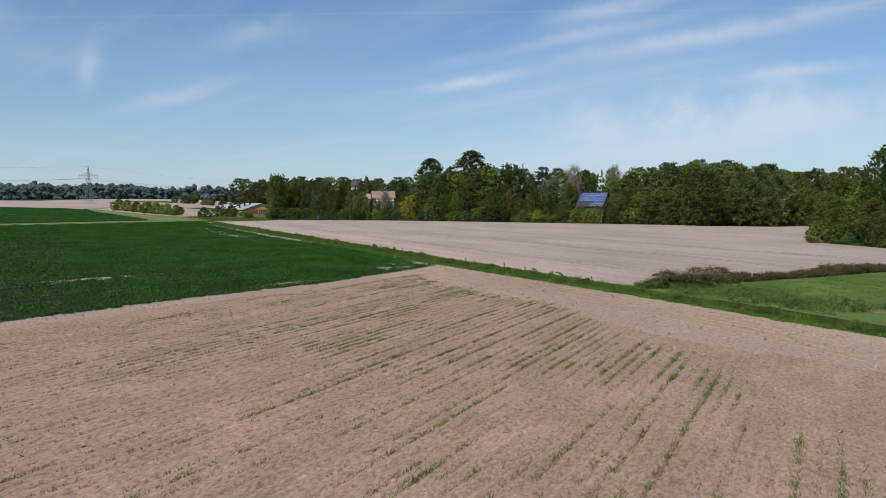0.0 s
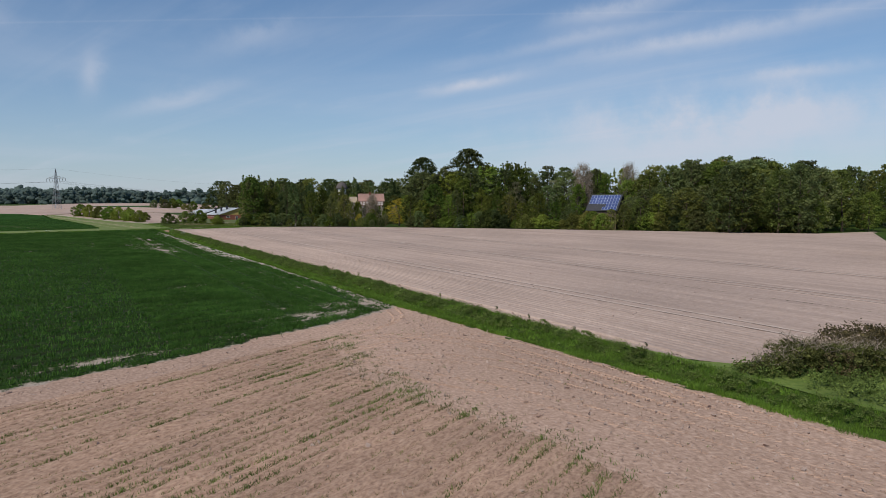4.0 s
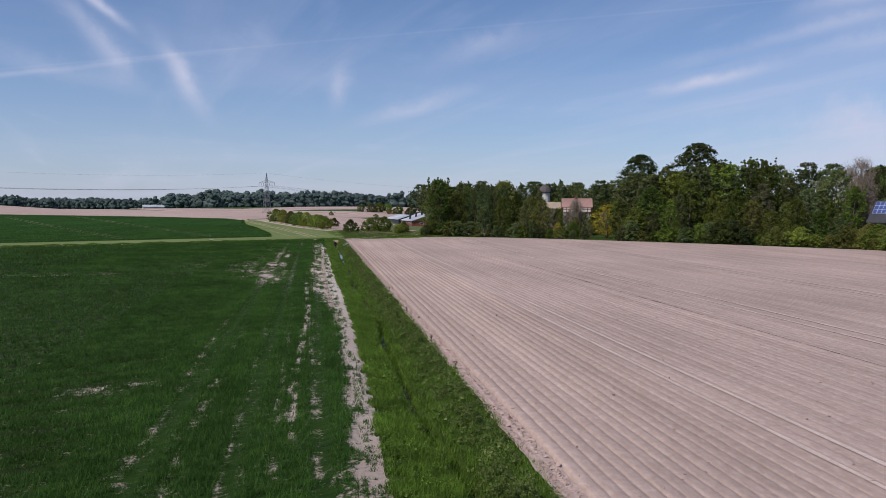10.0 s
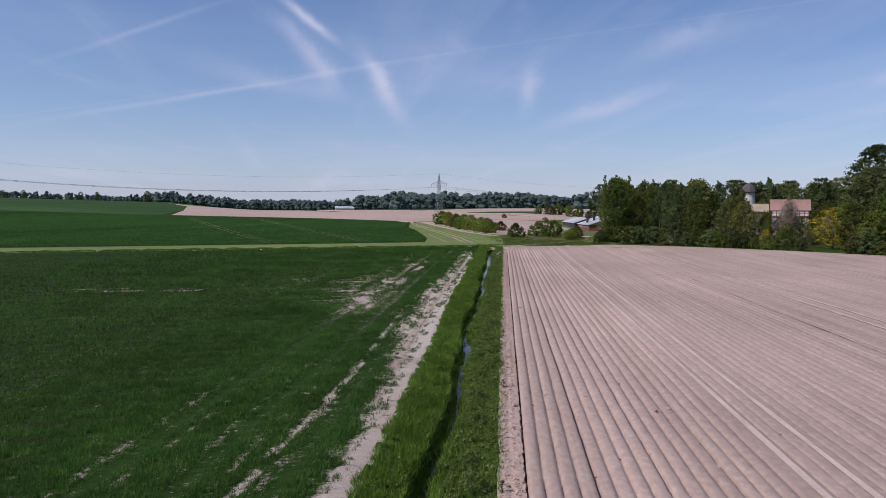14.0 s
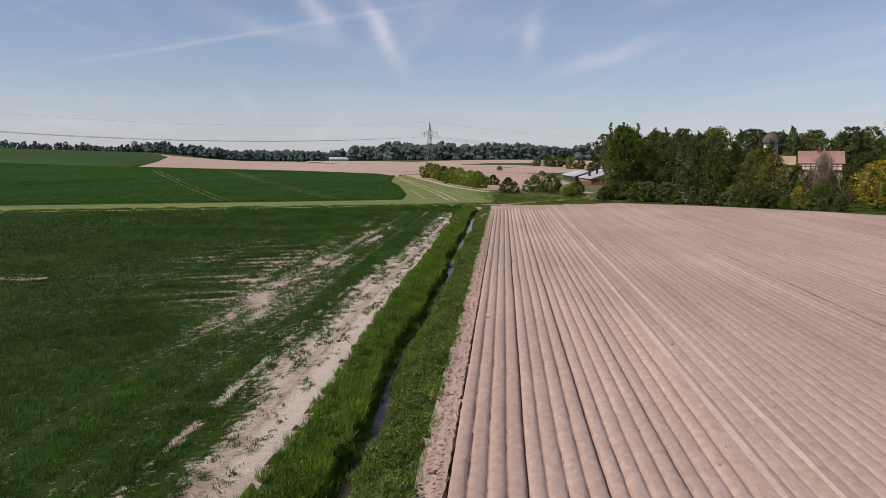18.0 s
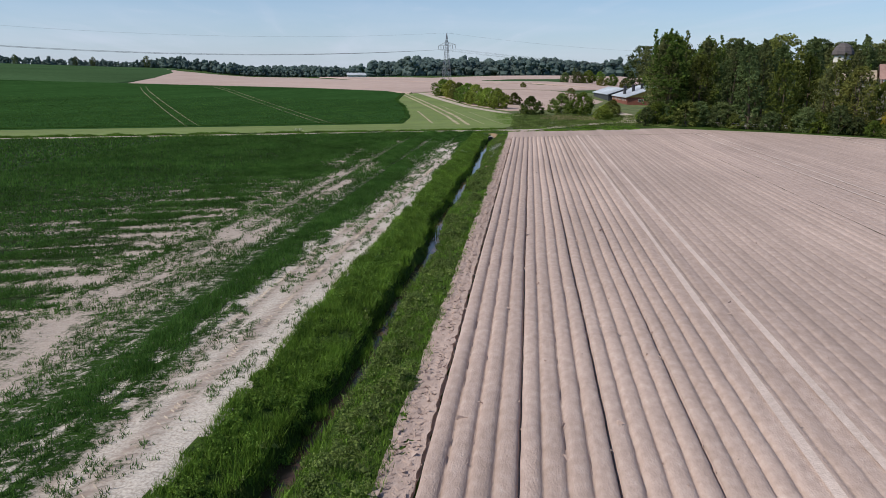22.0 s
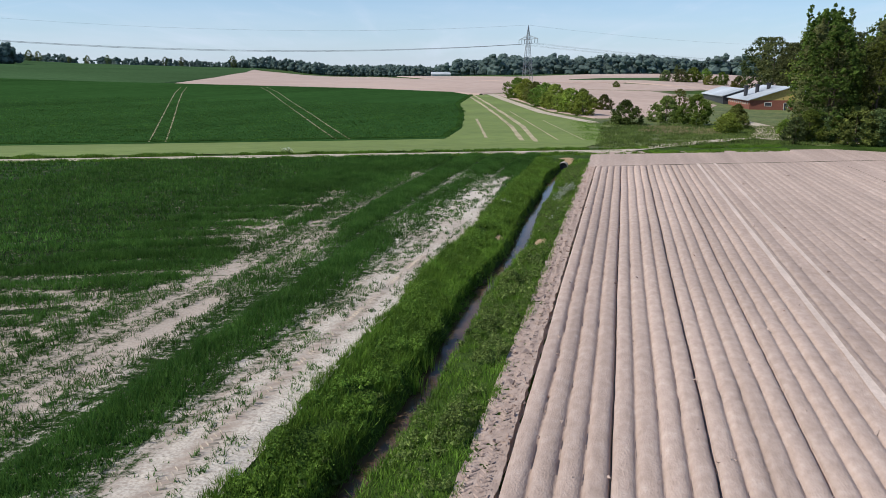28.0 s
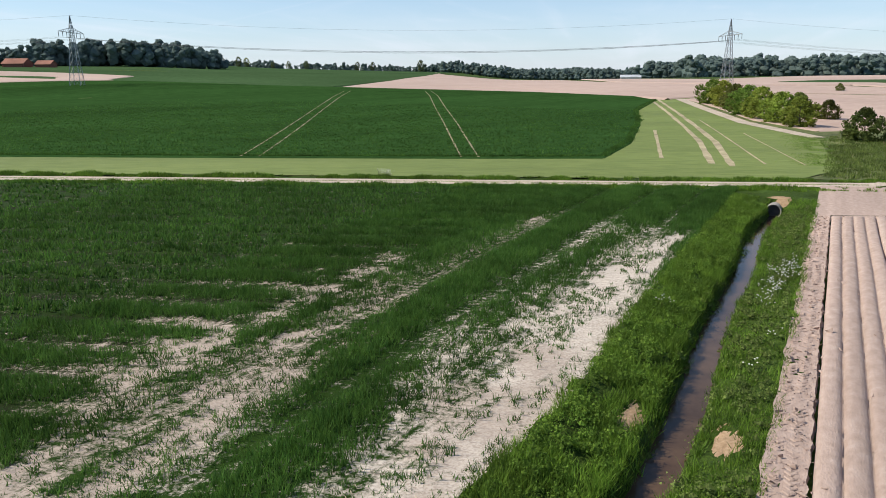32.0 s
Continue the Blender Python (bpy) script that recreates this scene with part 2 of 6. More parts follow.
SOIL_PALE = material("pressed_dry_soil", two((0.473, 0.368, 0.309), (0.615, 0.494, 0.425)), scale=6, bump=0.6, bump_scale=12, coarse=0.3, coarse_amount=0.12, dist=0.05)
SOIL_FAR = material("far_bare_soil", two((0.38, 0.27, 0.22), (0.46, 0.34, 0.28)), scale=0.4, bump=0.2, bump_scale=0.8, coarse=0.012, coarse_amount=0.12, stretch=(1, 4, 1), turn=-20)
SAND = material("pale_sandy_track", two((0.34, 0.27, 0.205), (0.53, 0.45, 0.36)), scale=4, bump=0.5, bump_scale=9, coarse=0.3, coarse_amount=0.15, dist=0.05)
GRASS_BED = material("grass_bed", two((0.026, 0.05, 0.008), (0.06, 0.10, 0.016)), scale=3, spec=0.1, bump=1.0, bump_scale=8, coarse=0.25, coarse_amount=0.35, dist=0.2)
MEADOW = material("mown_meadow", two((0.105, 0.145, 0.034), (0.175, 0.215, 0.06)), scale=1.6, bump=0.4, bump_scale=5, coarse=0.05, coarse_amount=0.18, stretch=(5, 1, 1), turn=22, dist=0.1)
# Darker than leaf: the shade between crop blades is put into this colour.
CEREAL = material("far_cereal", two((0.011, 0.034, 0.004), (0.026, 0.060, 0.007)), scale=1.6, bump=0.8, bump_scale=5, coarse=0.04, coarse_amount=0.22, stretch=(6, 1, 1), turn=22, dist=0.2, spec=0.08)
SLOPE = material("slope_cereal", two((0.015, 0.043, 0.011), (0.036, 0.086, 0.024)), scale=1.3, bump=1.0, bump_scale=4, coarse=0.05, coarse_amount=0.22, stretch=(6, 1, 1), turn=60, dist=0.3, spec=0.0)
PASTURE = material("grazed_pasture", two((0.075, 0.125, 0.02), (0.15, 0.195, 0.042)), scale=2.5, bump=0.8, bump_scale=6, coarse=0.15, coarse_amount=0.25, dist=0.12)
# Greyed green: distance haze is mixed into this crop colour.
HILL_GREEN = material("far_hill_crop", two((0.034, 0.069, 0.028), (0.057, 0.099, 0.044)), scale=0.3, spec=0.0, bump=0.2, coarse=0.008, coarse_amount=0.2)
ROUGH = material("rough_pasture", two((0.05, 0.085, 0.02), (0.16, 0.16, 0.06)), scale=0.7, bump=0.8, bump_scale=4, coarse=0.12, coarse_amount=0.3, dist=0.2)
BARK = material("bark", two((0.06, 0.045, 0.03), (0.16, 0.12, 0.085)), scale=6, bump=0.6, stretch=(1, 1, 5))
LEAF = material("broad_leaves", two((0.082, 0.119, 0.023), (0.166, 0.211, 0.044)), scale=0.5, bump=0, coarse=0.2, coarse_amount=0.3, vary=0.45, island=0.22, translucent=0.48, rough=0.75, spec=0.08)
LEAF_LIGHT = material("light_leaves", two((0.123, 0.173, 0.029), (0.213, 0.270, 0.053)), scale=0.5, bump=0, coarse=0.2, coarse_amount=0.3, vary=0.45, island=0.22, translucent=0.48, rough=0.75, spec=0.08)
LEAF_DARK = material("dark_leaves", two((0.084, 0.112, 0.043), (0.168, 0.197, 0.073)), scale=0.5, bump=0, coarse=0.2, coarse_amount=0.3, vary=0.45, island=0.22, translucent=0.48, rough=0.75, spec=0.08)
LEAF_OLIVE = material("olive_leaves", two((0.104, 0.128, 0.031), (0.183, 0.202, 0.055)), scale=0.5, bump=0, coarse=0.2, coarse_amount=0.3, vary=0.45, island=0.22, translucent=0.48, rough=0.75, spec=0.08)
LEAF_GREY = material("greyish_leaves", two((0.127, 0.132, 0.064), (0.209, 0.209, 0.110)), scale=0.5, bump=0, coarse=0.2, coarse_amount=0.3, vary=0.45, island=0.22, translucent=0.48, rough=0.75, spec=0.08)
LEAF_YELLOW = material("yellow_leaves", two((0.30, 0.24, 0.02), (0.5, 0.40, 0.04)), scale=0.5, bump=0, coarse=0.2, coarse_amount=0.3, island=0.3, translucent=0.3, rough=0.6)
TWIG = material("dry_twigs", two((0.17, 0.135, 0.105), (0.30, 0.245, 0.19)), scale=1, bump=0, island=0.3)
# Blue-grey rather than leaf green: distance haze put into the base colour.
WOODS = material("far_woods_hazed_leaves", two((0.118, 0.166, 0.155), (0.168, 0.218, 0.195)), scale=0.05, bump=0, coarse=0.02, coarse_amount=0.3, island=0.1, translucent=0.45, spec=0.0)
BLADE = material("long_grass", two((0.079, 0.151, 0.019), (0.162, 0.272, 0.036)), scale=0.8, bump=0, coarse=0.3, coarse_amount=0.35, island=0.35, translucent=0.3, rough=0.6, spec=0.15)
WEED = material("bank_weeds", two((0.079, 0.118, 0.028), (0.155, 0.201, 0.052)), scale=0.9, bump=0, coarse=0.35, coarse_amount=0.4, island=0.4, translucent=0.25, rough=0.7, spec=0.12)
CROP_BLADE = material("cereal_blades", two((0.037, 0.093, 0.016), (0.094, 0.191, 0.037)), scale=0.7, bump=0, coarse=0.12, coarse_amount=0.3, island=0.35, translucent=0.42, rough=0.6, spec=0.12)
STRAW = material("dry_straw", two((0.20, 0.15, 0.075), (0.36, 0.29, 0.16)), scale=1.5, bump=0, island=0.35, rough=0.8)
BRAMBLE = material("bramble", two((0.06, 0.045, 0.025), (0.12, 0.10, 0.045)), scale=1.2, bump=0, coarse=0.4, coarse_amount=0.4, island=0.4, rough=0.8, spec=0.1)
SEEDLING = material("withered_seedlings", two((0.085, 0.088, 0.032), (0.19, 0.175, 0.075)), scale=1.2, bump=0, coarse=0.3, coarse_amount=0.3, island=0.4, rough=0.8, spec=0.1)
THICKET = material("thorn_thicket", two((0.05, 0.062, 0.018), (0.125, 0.128, 0.04)), scale=0.9, bump=0, coarse=0.5, coarse_amount=0.4, island=0.4, translucent=0.2, rough=0.7, spec=0.1)
LUSH = material("lush_herbs", two((0.066, 0.130, 0.018), (0.153, 0.246, 0.037)), scale=0.9, bump=0, coarse=0.35, coarse_amount=0.4, island=0.35, translucent=0.3, rough=0.7, spec=0.12)
PETAL = material("white_umbels", two((0.6, 0.6, 0.5), (0.8, 0.8, 0.72)), scale=2, bump=0, island=0.15)
EARTH = material("orange_earth", two((0.25, 0.16, 0.09), (0.40, 0.28, 0.175)), scale=7, bump=0.7, bump_scale=12, coarse=0.9, coarse_amount=0.2, dist=0.06)
BRICK = material("red_brick", two((0.17, 0.06, 0.042), (0.26, 0.10, 0.068)), scale=5, bump=0.3)
ROOF_GREY = material("grey_sheet_roof", two((0.34, 0.36, 0.38), (0.46, 0.48, 0.50)), scale=0.6, bump=0.1, rough=0.55)
ROOF_RED = material("red_tiles", two((0.20, 0.085, 0.06), (0.32, 0.15, 0.105)), scale=2, bump=0.4)
PLASTER = material("pale_plaster", two((0.5, 0.46, 0.40), (0.65, 0.61, 0.55)), scale=0.8, bump=0.1)
DARK = material("dark_metal", two((0.03, 0.03, 0.035), (0.06, 0.06, 0.065)), scale=3, bump=0.05, rough=0.5)
STEEL = material("galvanised_steel", two((0.22, 0.24, 0.25), (0.34, 0.36, 0.37)), scale=3, bump=0.05, rough=0.5, metal=0.4)
CONCRETE = material("concrete", two((0.2, 0.185, 0.16), (0.32, 0.30, 0.27)), scale=5, bump=0.3)


# ---- tools ----
def part(name, bm, mat, parent, label=""):
    me = bpy.data.meshes.new(name)
    bm.to_mesh(me)
    bm.free()
    me.materials.append(mat)
    ob = new(name, me)
    ob.parent = parent
    if label:
        ob["label"] = label
    return ob


def soup(name, verts, sides, mat, parent=None, smooth=False, attr=None):
    """A mesh of loose triangles or quads from an array of corners, or of shared verts with a face array."""
    me = bpy.data.meshes.new(name)
    verts = np.asarray(verts, np.float32).reshape(-1, 3)
    if isinstance(sides, int):
        faces = np.arange(len(verts), dtype=np.int32).reshape(-1, sides)
    else:
        faces = np.asarray(sides, np.int32)
    k = faces.shape[1]
    me.vertices.add(len(verts))
    me.vertices.foreach_set("co", verts.ravel())
    me.loops.add(faces.size)
    me.loops.foreach_set("vertex_index", faces.ravel())
    me.polygons.add(len(faces))
    me.polygons.foreach_set("loop_start", np.arange(0, faces.size, k, dtype=np.int32))
    me.polygons.foreach_set("loop_total", np.full(len(faces), k, np.int32))
    me.update(calc_edges=True)
    if smooth:
        me.polygons.foreach_set("use_smooth", np.ones(len(faces), bool))
    for key, values in (attr or {}).items():
        a = me.attributes.new(key, "FLOAT", "POINT")
        a.data.foreach_set("value", np.asarray(values, np.float32).ravel())
    me.materials.append(mat)
    ob = new(name, me)
    if parent:
        ob.parent = parent
    return ob


def grid_faces(rows, cols):
    a = np.arange(rows * cols, dtype=np.int32).reshape(rows, cols)
    return np.stack([a[:-1, :-1], a[:-1, 1:], a[1:, 1:], a[1:, :-1]], -1).reshape(-1, 4)


def sstep(a, b, v):
    u = np.clip((v - a) / (b - a), 0.0, 1.0)
    return u * u * (3 - 2 * u)


def beyond(x, y):
    """How far a place lies behind the farm track."""
    return (y - 15.0 - 0.41 * x) / 1.08


def land(x, y):
    """The height of the land, without the ditch."""
    x, y = np.asarray(x, float), np.asarray(y, float)
    d = beyond(x, y)
    r = np.hypot(x, y + 90.0)
    az = np.degrees(np.arctan2(-x, y + 90.0))
    w = 0.12 + 0.88 * (1 - sstep(-35, 60, x - 0.25 * np.maximum(0.0, y - 150)))
    h = 0.25 * sstep(0, 6, d) + w * 6.3 * sstep(0, 330, d) ** 0.8
    k = -0.005 + 0.0145 * sstep(21, 28.5, az) + 0.0043 * sstep(28.5, 36, az) + 0.0135 * sstep(36, 51, az)
    f = k * (np.minimum(r, 1900 - 550 * sstep(22, 28, az)) - 300) * sstep(300, 520, r)
    f += 4.5 * np.exp(-(((x - 40) / 220) ** 2 + ((y - 640) / 190) ** 2))
    f += 2.6 * np.exp(-(((x + 275) / 70) ** 2 + ((y - 140) / 60) ** 2))
    f += 0.8 * np.sin(x / 97.0) * np.sin(y / 133.0) * sstep(300, 600, r)
    return np.where(d > 0, h + np.where(r > 300, f, 0), 0.0)


def lumps(x, y, size, seed=0.0):
    """Smooth noise about 0, made of a few crossed waves."""
    x, y = np.asarray(x, float) / size + seed, np.asarray(y, float) / size - 1.7 * seed
    return (np.sin(x * 1.3 + 1.7 * np.sin(y * 0.9)) + np.sin(y * 1.7 - 1.1 * np.sin(x * 1.6 + 2)) + np.sin((x + y) * 2.3 + np.sin(x * 3.1)) * 0.6) / 2.6


def value_noise(x, y, size, seed=0):
    """Random values on a lattice, smoothly joined, 0 to 1."""
    x, y = np.asarray(x, float) / size, np.asarray(y, float) / size
    i, j = np.floor(x).astype(np.int64), np.floor(y).astype(np.int64)
    u, v = x - i, y - j
    u, v = u * u * (3 - 2 * u), v * v * (3 - 2 * v)

    def rnd(a, b):
        h = (a * 374761393 + b * 668265263 + seed * 1442695041) & 0x7FFFFFFF
        h = ((h ^ (h >> 13)) * 1274126177) & 0x7FFFFFFF
        return ((h ^ (h >> 16)) & 0xFFFF) / 65535.0

    return (rnd(i, j) * (1 - u) + rnd(i + 1, j) * u) * (1 - v) + (rnd(i, j + 1) * (1 - u) + rnd(i + 1, j + 1) * u) * v


def fractal(x, y, size, seed=0):
    return 0.55 * value_noise(x, y, size, seed) + 0.3 * value_noise(x, y, size / 2.3, seed + 1) + 0.15 * value_noise(x, y, size / 5.1, seed + 2)


def steps(stops):
    """Coordinates in stretches: (from, step), ..., (end, 0)."""
    out = []
    for (a, s), (b, _) in zip(stops, stops[1:]):
        out += list(np.arange(a, b - s * 0.3, s))
    return np.array(out + [stops[-1][0]], float)


def ditch_mid(y):
    y = np.asarray(y, float)
    return -7.5 + 0.28 * np.sin(y / 9.0) + 0.2 * np.sin(y / 3.7 + 1) + 0.22 * (value_noise(y, y * 0, 2.6, 51) - 0.5)


def bank_left(y):
    """The edge of the grass on the cereal side."""
    return np.interp(y, [-270, -256, -237, -222, -214, -205, -190, -170, -142, -131, -109, -86, -62, -52, -46, -40, -25], [-8.6, -8.9, -9.9, -10.3, -10.85, -10.9, -10.35, -10.15, -10.05, -10.35, -10.6, -10.5, -10.6, -11.1, -10.45, -10.6, -10.95])


def ditch_drop(x, y):
    """How deep the ditch lies under the land."""
    u = x - ditch_mid(y)
    left, right = -3.3 + 1.7 * (1 - sstep(-262, -212, y)) + 0.2 * lumps(y * 0 + 3, y, 5), 3.3 + 0.15 * lumps(y * 0 + 9, y, 4)
    f = np.where(u < 0, np.clip((u - left) / (-left - 0.25), 0, 1), np.clip((right - u) / (right - 0.25), 0, 1))
    f = np.clip(f + 0.035 * lumps(x * 0 + np.sign(u) * 5, y, 1.3) * (f > 0.5) + 0.03 * lumps(x * 0 + np.sign(u) * 7, y, 0.5) * (f > 0.5), 0, 1)
    a = 0.25 * f + 0.19 * sstep(0, 0.85, f) + 0.56 * sstep(0.795 - 0.02 * sstep(-80, -55, y) + 0.06 * (1 - sstep(-165, -125, y)), 0.91 - 0.02 * sstep(-80, -55, y) + 0.05 * (1 - sstep(-165, -125, y)), f)
    end = 1 - sstep(1.7, 3.2, y)
    return 1.62 * a * end


# ---- ground ----
def build_ground():
    xs = steps([(-4200, 400), (-1800, 120), (-600, 30), (-120, 6), (-14, 0.35), (-2.8, 1.2), (8, 6), (230, 30), (700, 150), (1800, 400), (4200, 0)])
    ys = steps([(-3000, 500), (-1000, 120), (-420, 10), (-330, 1.0), (6, 1.0), (40, 6), (330, 15), (700, 60), (1900, 200), (4500, 0)])
    x, y = np.meshgrid(xs, ys)
    z = land(x, y) - ditch_drop(x, y)
    z -= np.where(beyond(x, y) > 3.6, 0.35, 0) + np.where((x > -3.2) | (x < bank_left(y) - 0.6), 0.22, 0.0) * (beyond(x, y) < -3.6)
    z += np.where((x > -11) & (x < -3.9), 0.06 * lumps(x, y, 0.8), 0)
    ob = soup("ground", np.stack([x, y, z], -1), grid_faces(*x.shape), GRASS_BED, smooth=True)
    tagged(ob, "rolling farmland with a grass-lined drainage ditch", "ground", kind="structure")


def field(name, points, step, mat, label, lift=0.0, rough=0.0, category="field"):
    """A piece of land with the given outline, cut into cells so that it follows the land."""
    bm = bmesh.new()
    bm.faces.new([bm.verts.new((x, y, 0)) for x, y in points])
    lo, hi = np.min(points, 0), np.max(points, 0)
    for axis in (0, 1):
        normal = Vector((1, 0, 0)) if axis == 0 else Vector((0, 1, 0))
        for c in np.arange(lo[axis] + step, hi[axis], step):
            bmesh.ops.bisect_plane(bm, geom=bm.verts[:] + bm.edges[:] + bm.faces[:], plane_co=normal * c, plane_no=normal)
    co = np.array([v.co[:] for v in bm.verts])
    z = land(co[:, 0], co[:, 1]) + lift
    if rough:
        z = z + rough * lumps(co[:, 0], co[:, 1], step * 1.2)
    for v, h in zip(bm.verts, z):
        v.co.z = h
    bmesh.ops.recalc_face_normals(bm, faces=bm.faces[:])
    for f in bm.faces:
        f.smooth = True
        if f.normal.z < 0:
            f.normal_flip()
    if lift > 0.1:
        # sides that reach into the ground
        rim = [(e.verts[0].co.copy(), e.verts[1].co.copy(), e.link_faces[0].calc_center_median()) for e in bm.edges if e.is_boundary]
        for a, b, middle in rim:
            side = Vector((b.y - a.y, a.x - b.x, 0)).normalized() * 1.6
            if side.dot((a + b) / 2 - middle) < 0:
                side = -side
            down = side - Vector((0, 0, lift + 0.5))
            bank = bm.faces.new([bm.verts.new(c) for c in (a, b, b + down, a + down)])
            bank.normal_update()
            if bank.normal.z < 0:
                bank.normal_flip()
    ob = part(name, bm, mat, None)
    return tagged(ob, label, category, kind="structure")


def track_y(x):
    return 15.0 + 0.41 * x


def ridge_south(x):
    return np.interp(x, [-4, -3.2, -1.8, 0, 43, 92, 97, 150, 205], [-245, -248, -249.2, -249.8, -250, -225, -203, -165, -126])


def field_edge(x):
    """The far edge of the ridged field along the trees."""
    return np.interp(x, [-4, 12, 30, 50, 73, 103, 142, 176, 205], [13.0, 17.5, 25, 17, 0, -31, -80, -126.5, -125.5])


def ridge_north(x):
    return np.minimum(-4.3 + 0.42 * (x + 3.4), field_edge(x) - 4.0)


def build_ridges():
    """Planting ridges 0.75 m apart, every fourth furrow left deep."""
    count = int((204 + 3) / 0.75)
    shape = ((0.0, 0.03), (0.05, 0.10), (0.12, 0.172), (0.24, 0.205), (0.48, 0.205), (0.61, 0.172), (0.69, 0.10))
    for first, last, step in ((0, 40, 0.4), (40, count, 7.0)):
        cols, xs, zs = [], [], []
        for i in range(first, last):
            for j, (u, h) in enumerate(shape):
                deep = 0.24 if i % 4 == 0 and j == 0 and i < 17 else 0.0
                h = h if i < 17 else 0.12 + 0.30 * h if i < 40 else 0.15 + 0.14 * h
                xs.append(-3.0 + i * 0.75 + u + (0.02 if deep else 0))
                zs.append(h - deep)
        if first == 0:
            xs, zs = [-3.45, -3.2] + xs, [-0.02, -0.15] + zs
        xs, zs = np.array(xs), np.array(zs)
        south, north = ridge_south(xs), ridge_north(xs)
        rows = int(245 / step)
        v = np.linspace(0, 1, rows)[:, None]
        y = south + (north - south) * v
        x = np.broadcast_to(xs, y.shape).copy()
        x += 0.025 * lumps(x * 0.3, y, 6.0, 2) + 0.012 * lumps(x, y, 0.7, 3)
        z = zs * (1.0 + 0.14 * lumps(x, y, 1.6)) + 0.034 * (value_noise(x, y, 0.22, 5) - 0.5) * (1 + 1.5 * (zs < 0.1)) + 0.012 * lumps(x, y, 0.5, 1)
        worn = (0.30 + 0.70 * sstep(-225, -170, y)) * (0.85 + 0.3 * value_noise(x * 0 + np.floor((x + 3) / 0.75), y * 0, 1.0, 45))
        z = np.where(x > -3.1, 0.13 + (z - 0.13) * worn, z)
        z = z + 0.05 * (value_noise(x, y, 0.33, 46) - 0.5) * (1 - sstep(-225, -185, y))
        for line in (9.2, 11.3, 33.2, 35.3, 57.2, 59.3, 81.2, 83.3):
            z = np.where(np.abs(x - line) < 0.36, 0.19 + 0.012 * np.sin(y * 14), z)
        z *= (1 - 0.9 * sstep(0.993, 1.0, v)) * (0.02 + 0.98 * sstep(0.0, 0.012, v))
        ob = soup("ridged_field", np.stack([x, y, z], -1), grid_faces(*y.shape), SOIL, smooth=True)
        tagged(ob, "bare sandy field of long straight planting ridges" if first == 0 else "far part of the bare ridged field", "field", kind="structure")
    # edge strip along the ditch, and the turning strip at the far end
    my, mx = np.meshgrid(np.arange(-246, -4.0, 0.16), np.linspace(-4.3, -3.07, 13), indexing="ij")
    mz = 0.03 + 0.06 * (value_noise(mx, my, 0.19, 31) - 0.5) + 0.05 * (value_noise(mx, my, 0.6, 32) - 0.5)
    mz += 0.018 * np.sign(np.sin((my + 0.5 * np.abs(mx + 3.6)) * 2 * np.pi / 0.42)) * (np.abs(np.abs(mx + 3.62) - 0.3) < 0.2)
    mx = mx + np.where(mx > -3.2, 0.10 * (value_noise(my, my * 0, 0.4, 34) - 0.8), 0) + np.where(mx < -4.1, 0.12 * (value_noise(my, my * 0, 0.9, 33) - 0.5), 0)
    tagged(soup("field_margin", np.stack([mx, my, mz], -1), grid_faces(*mx.shape), SOIL), "crumbly bare soil strip with tyre tread beside the bank", "field", kind="structure")
    south = [(x, float(ridge_south(x)) - 1.2) for x in (-4.1, -2, 0, 43, 92, 97, 150, 204)]
    field("field_headland", south + [(x, float(ridge_south(x)) + 0.4) for x in (204, 150, 97, 92, 43, 0, -2, -4.1)], 5.0, SOIL, "bare soil strip at the foot of the ridges", 0.015, 0.01)
    field("weedy_corner", [(-4.3, -240.2), (-3.9, -244.5), (-3.6, -247.8), (-1.5, -250.6), (2, -253.6), (-3.5, -262.2), (-4.3, -262.2)], 1.2, PASTURE, "weedy corner between the ditch and the hedge", 0.03, 0.04)
    pts = [(-4.15, -4.2)] + [(x, float(ridge_north(x)) + 0.1) for x in (-3, 10, 30, 44, 60, 80, 103, 142, 176, 203)]
    pts += [(x, float(field_edge(x))) for x in (204, 176, 142, 103, 73, 50, 30, 12)] + [(-4.15, 12.5)]
    field("turning_strip", pts, 5.0, SOIL, "bare level soil strip at the head of the ridges", 0.04, 0.02)


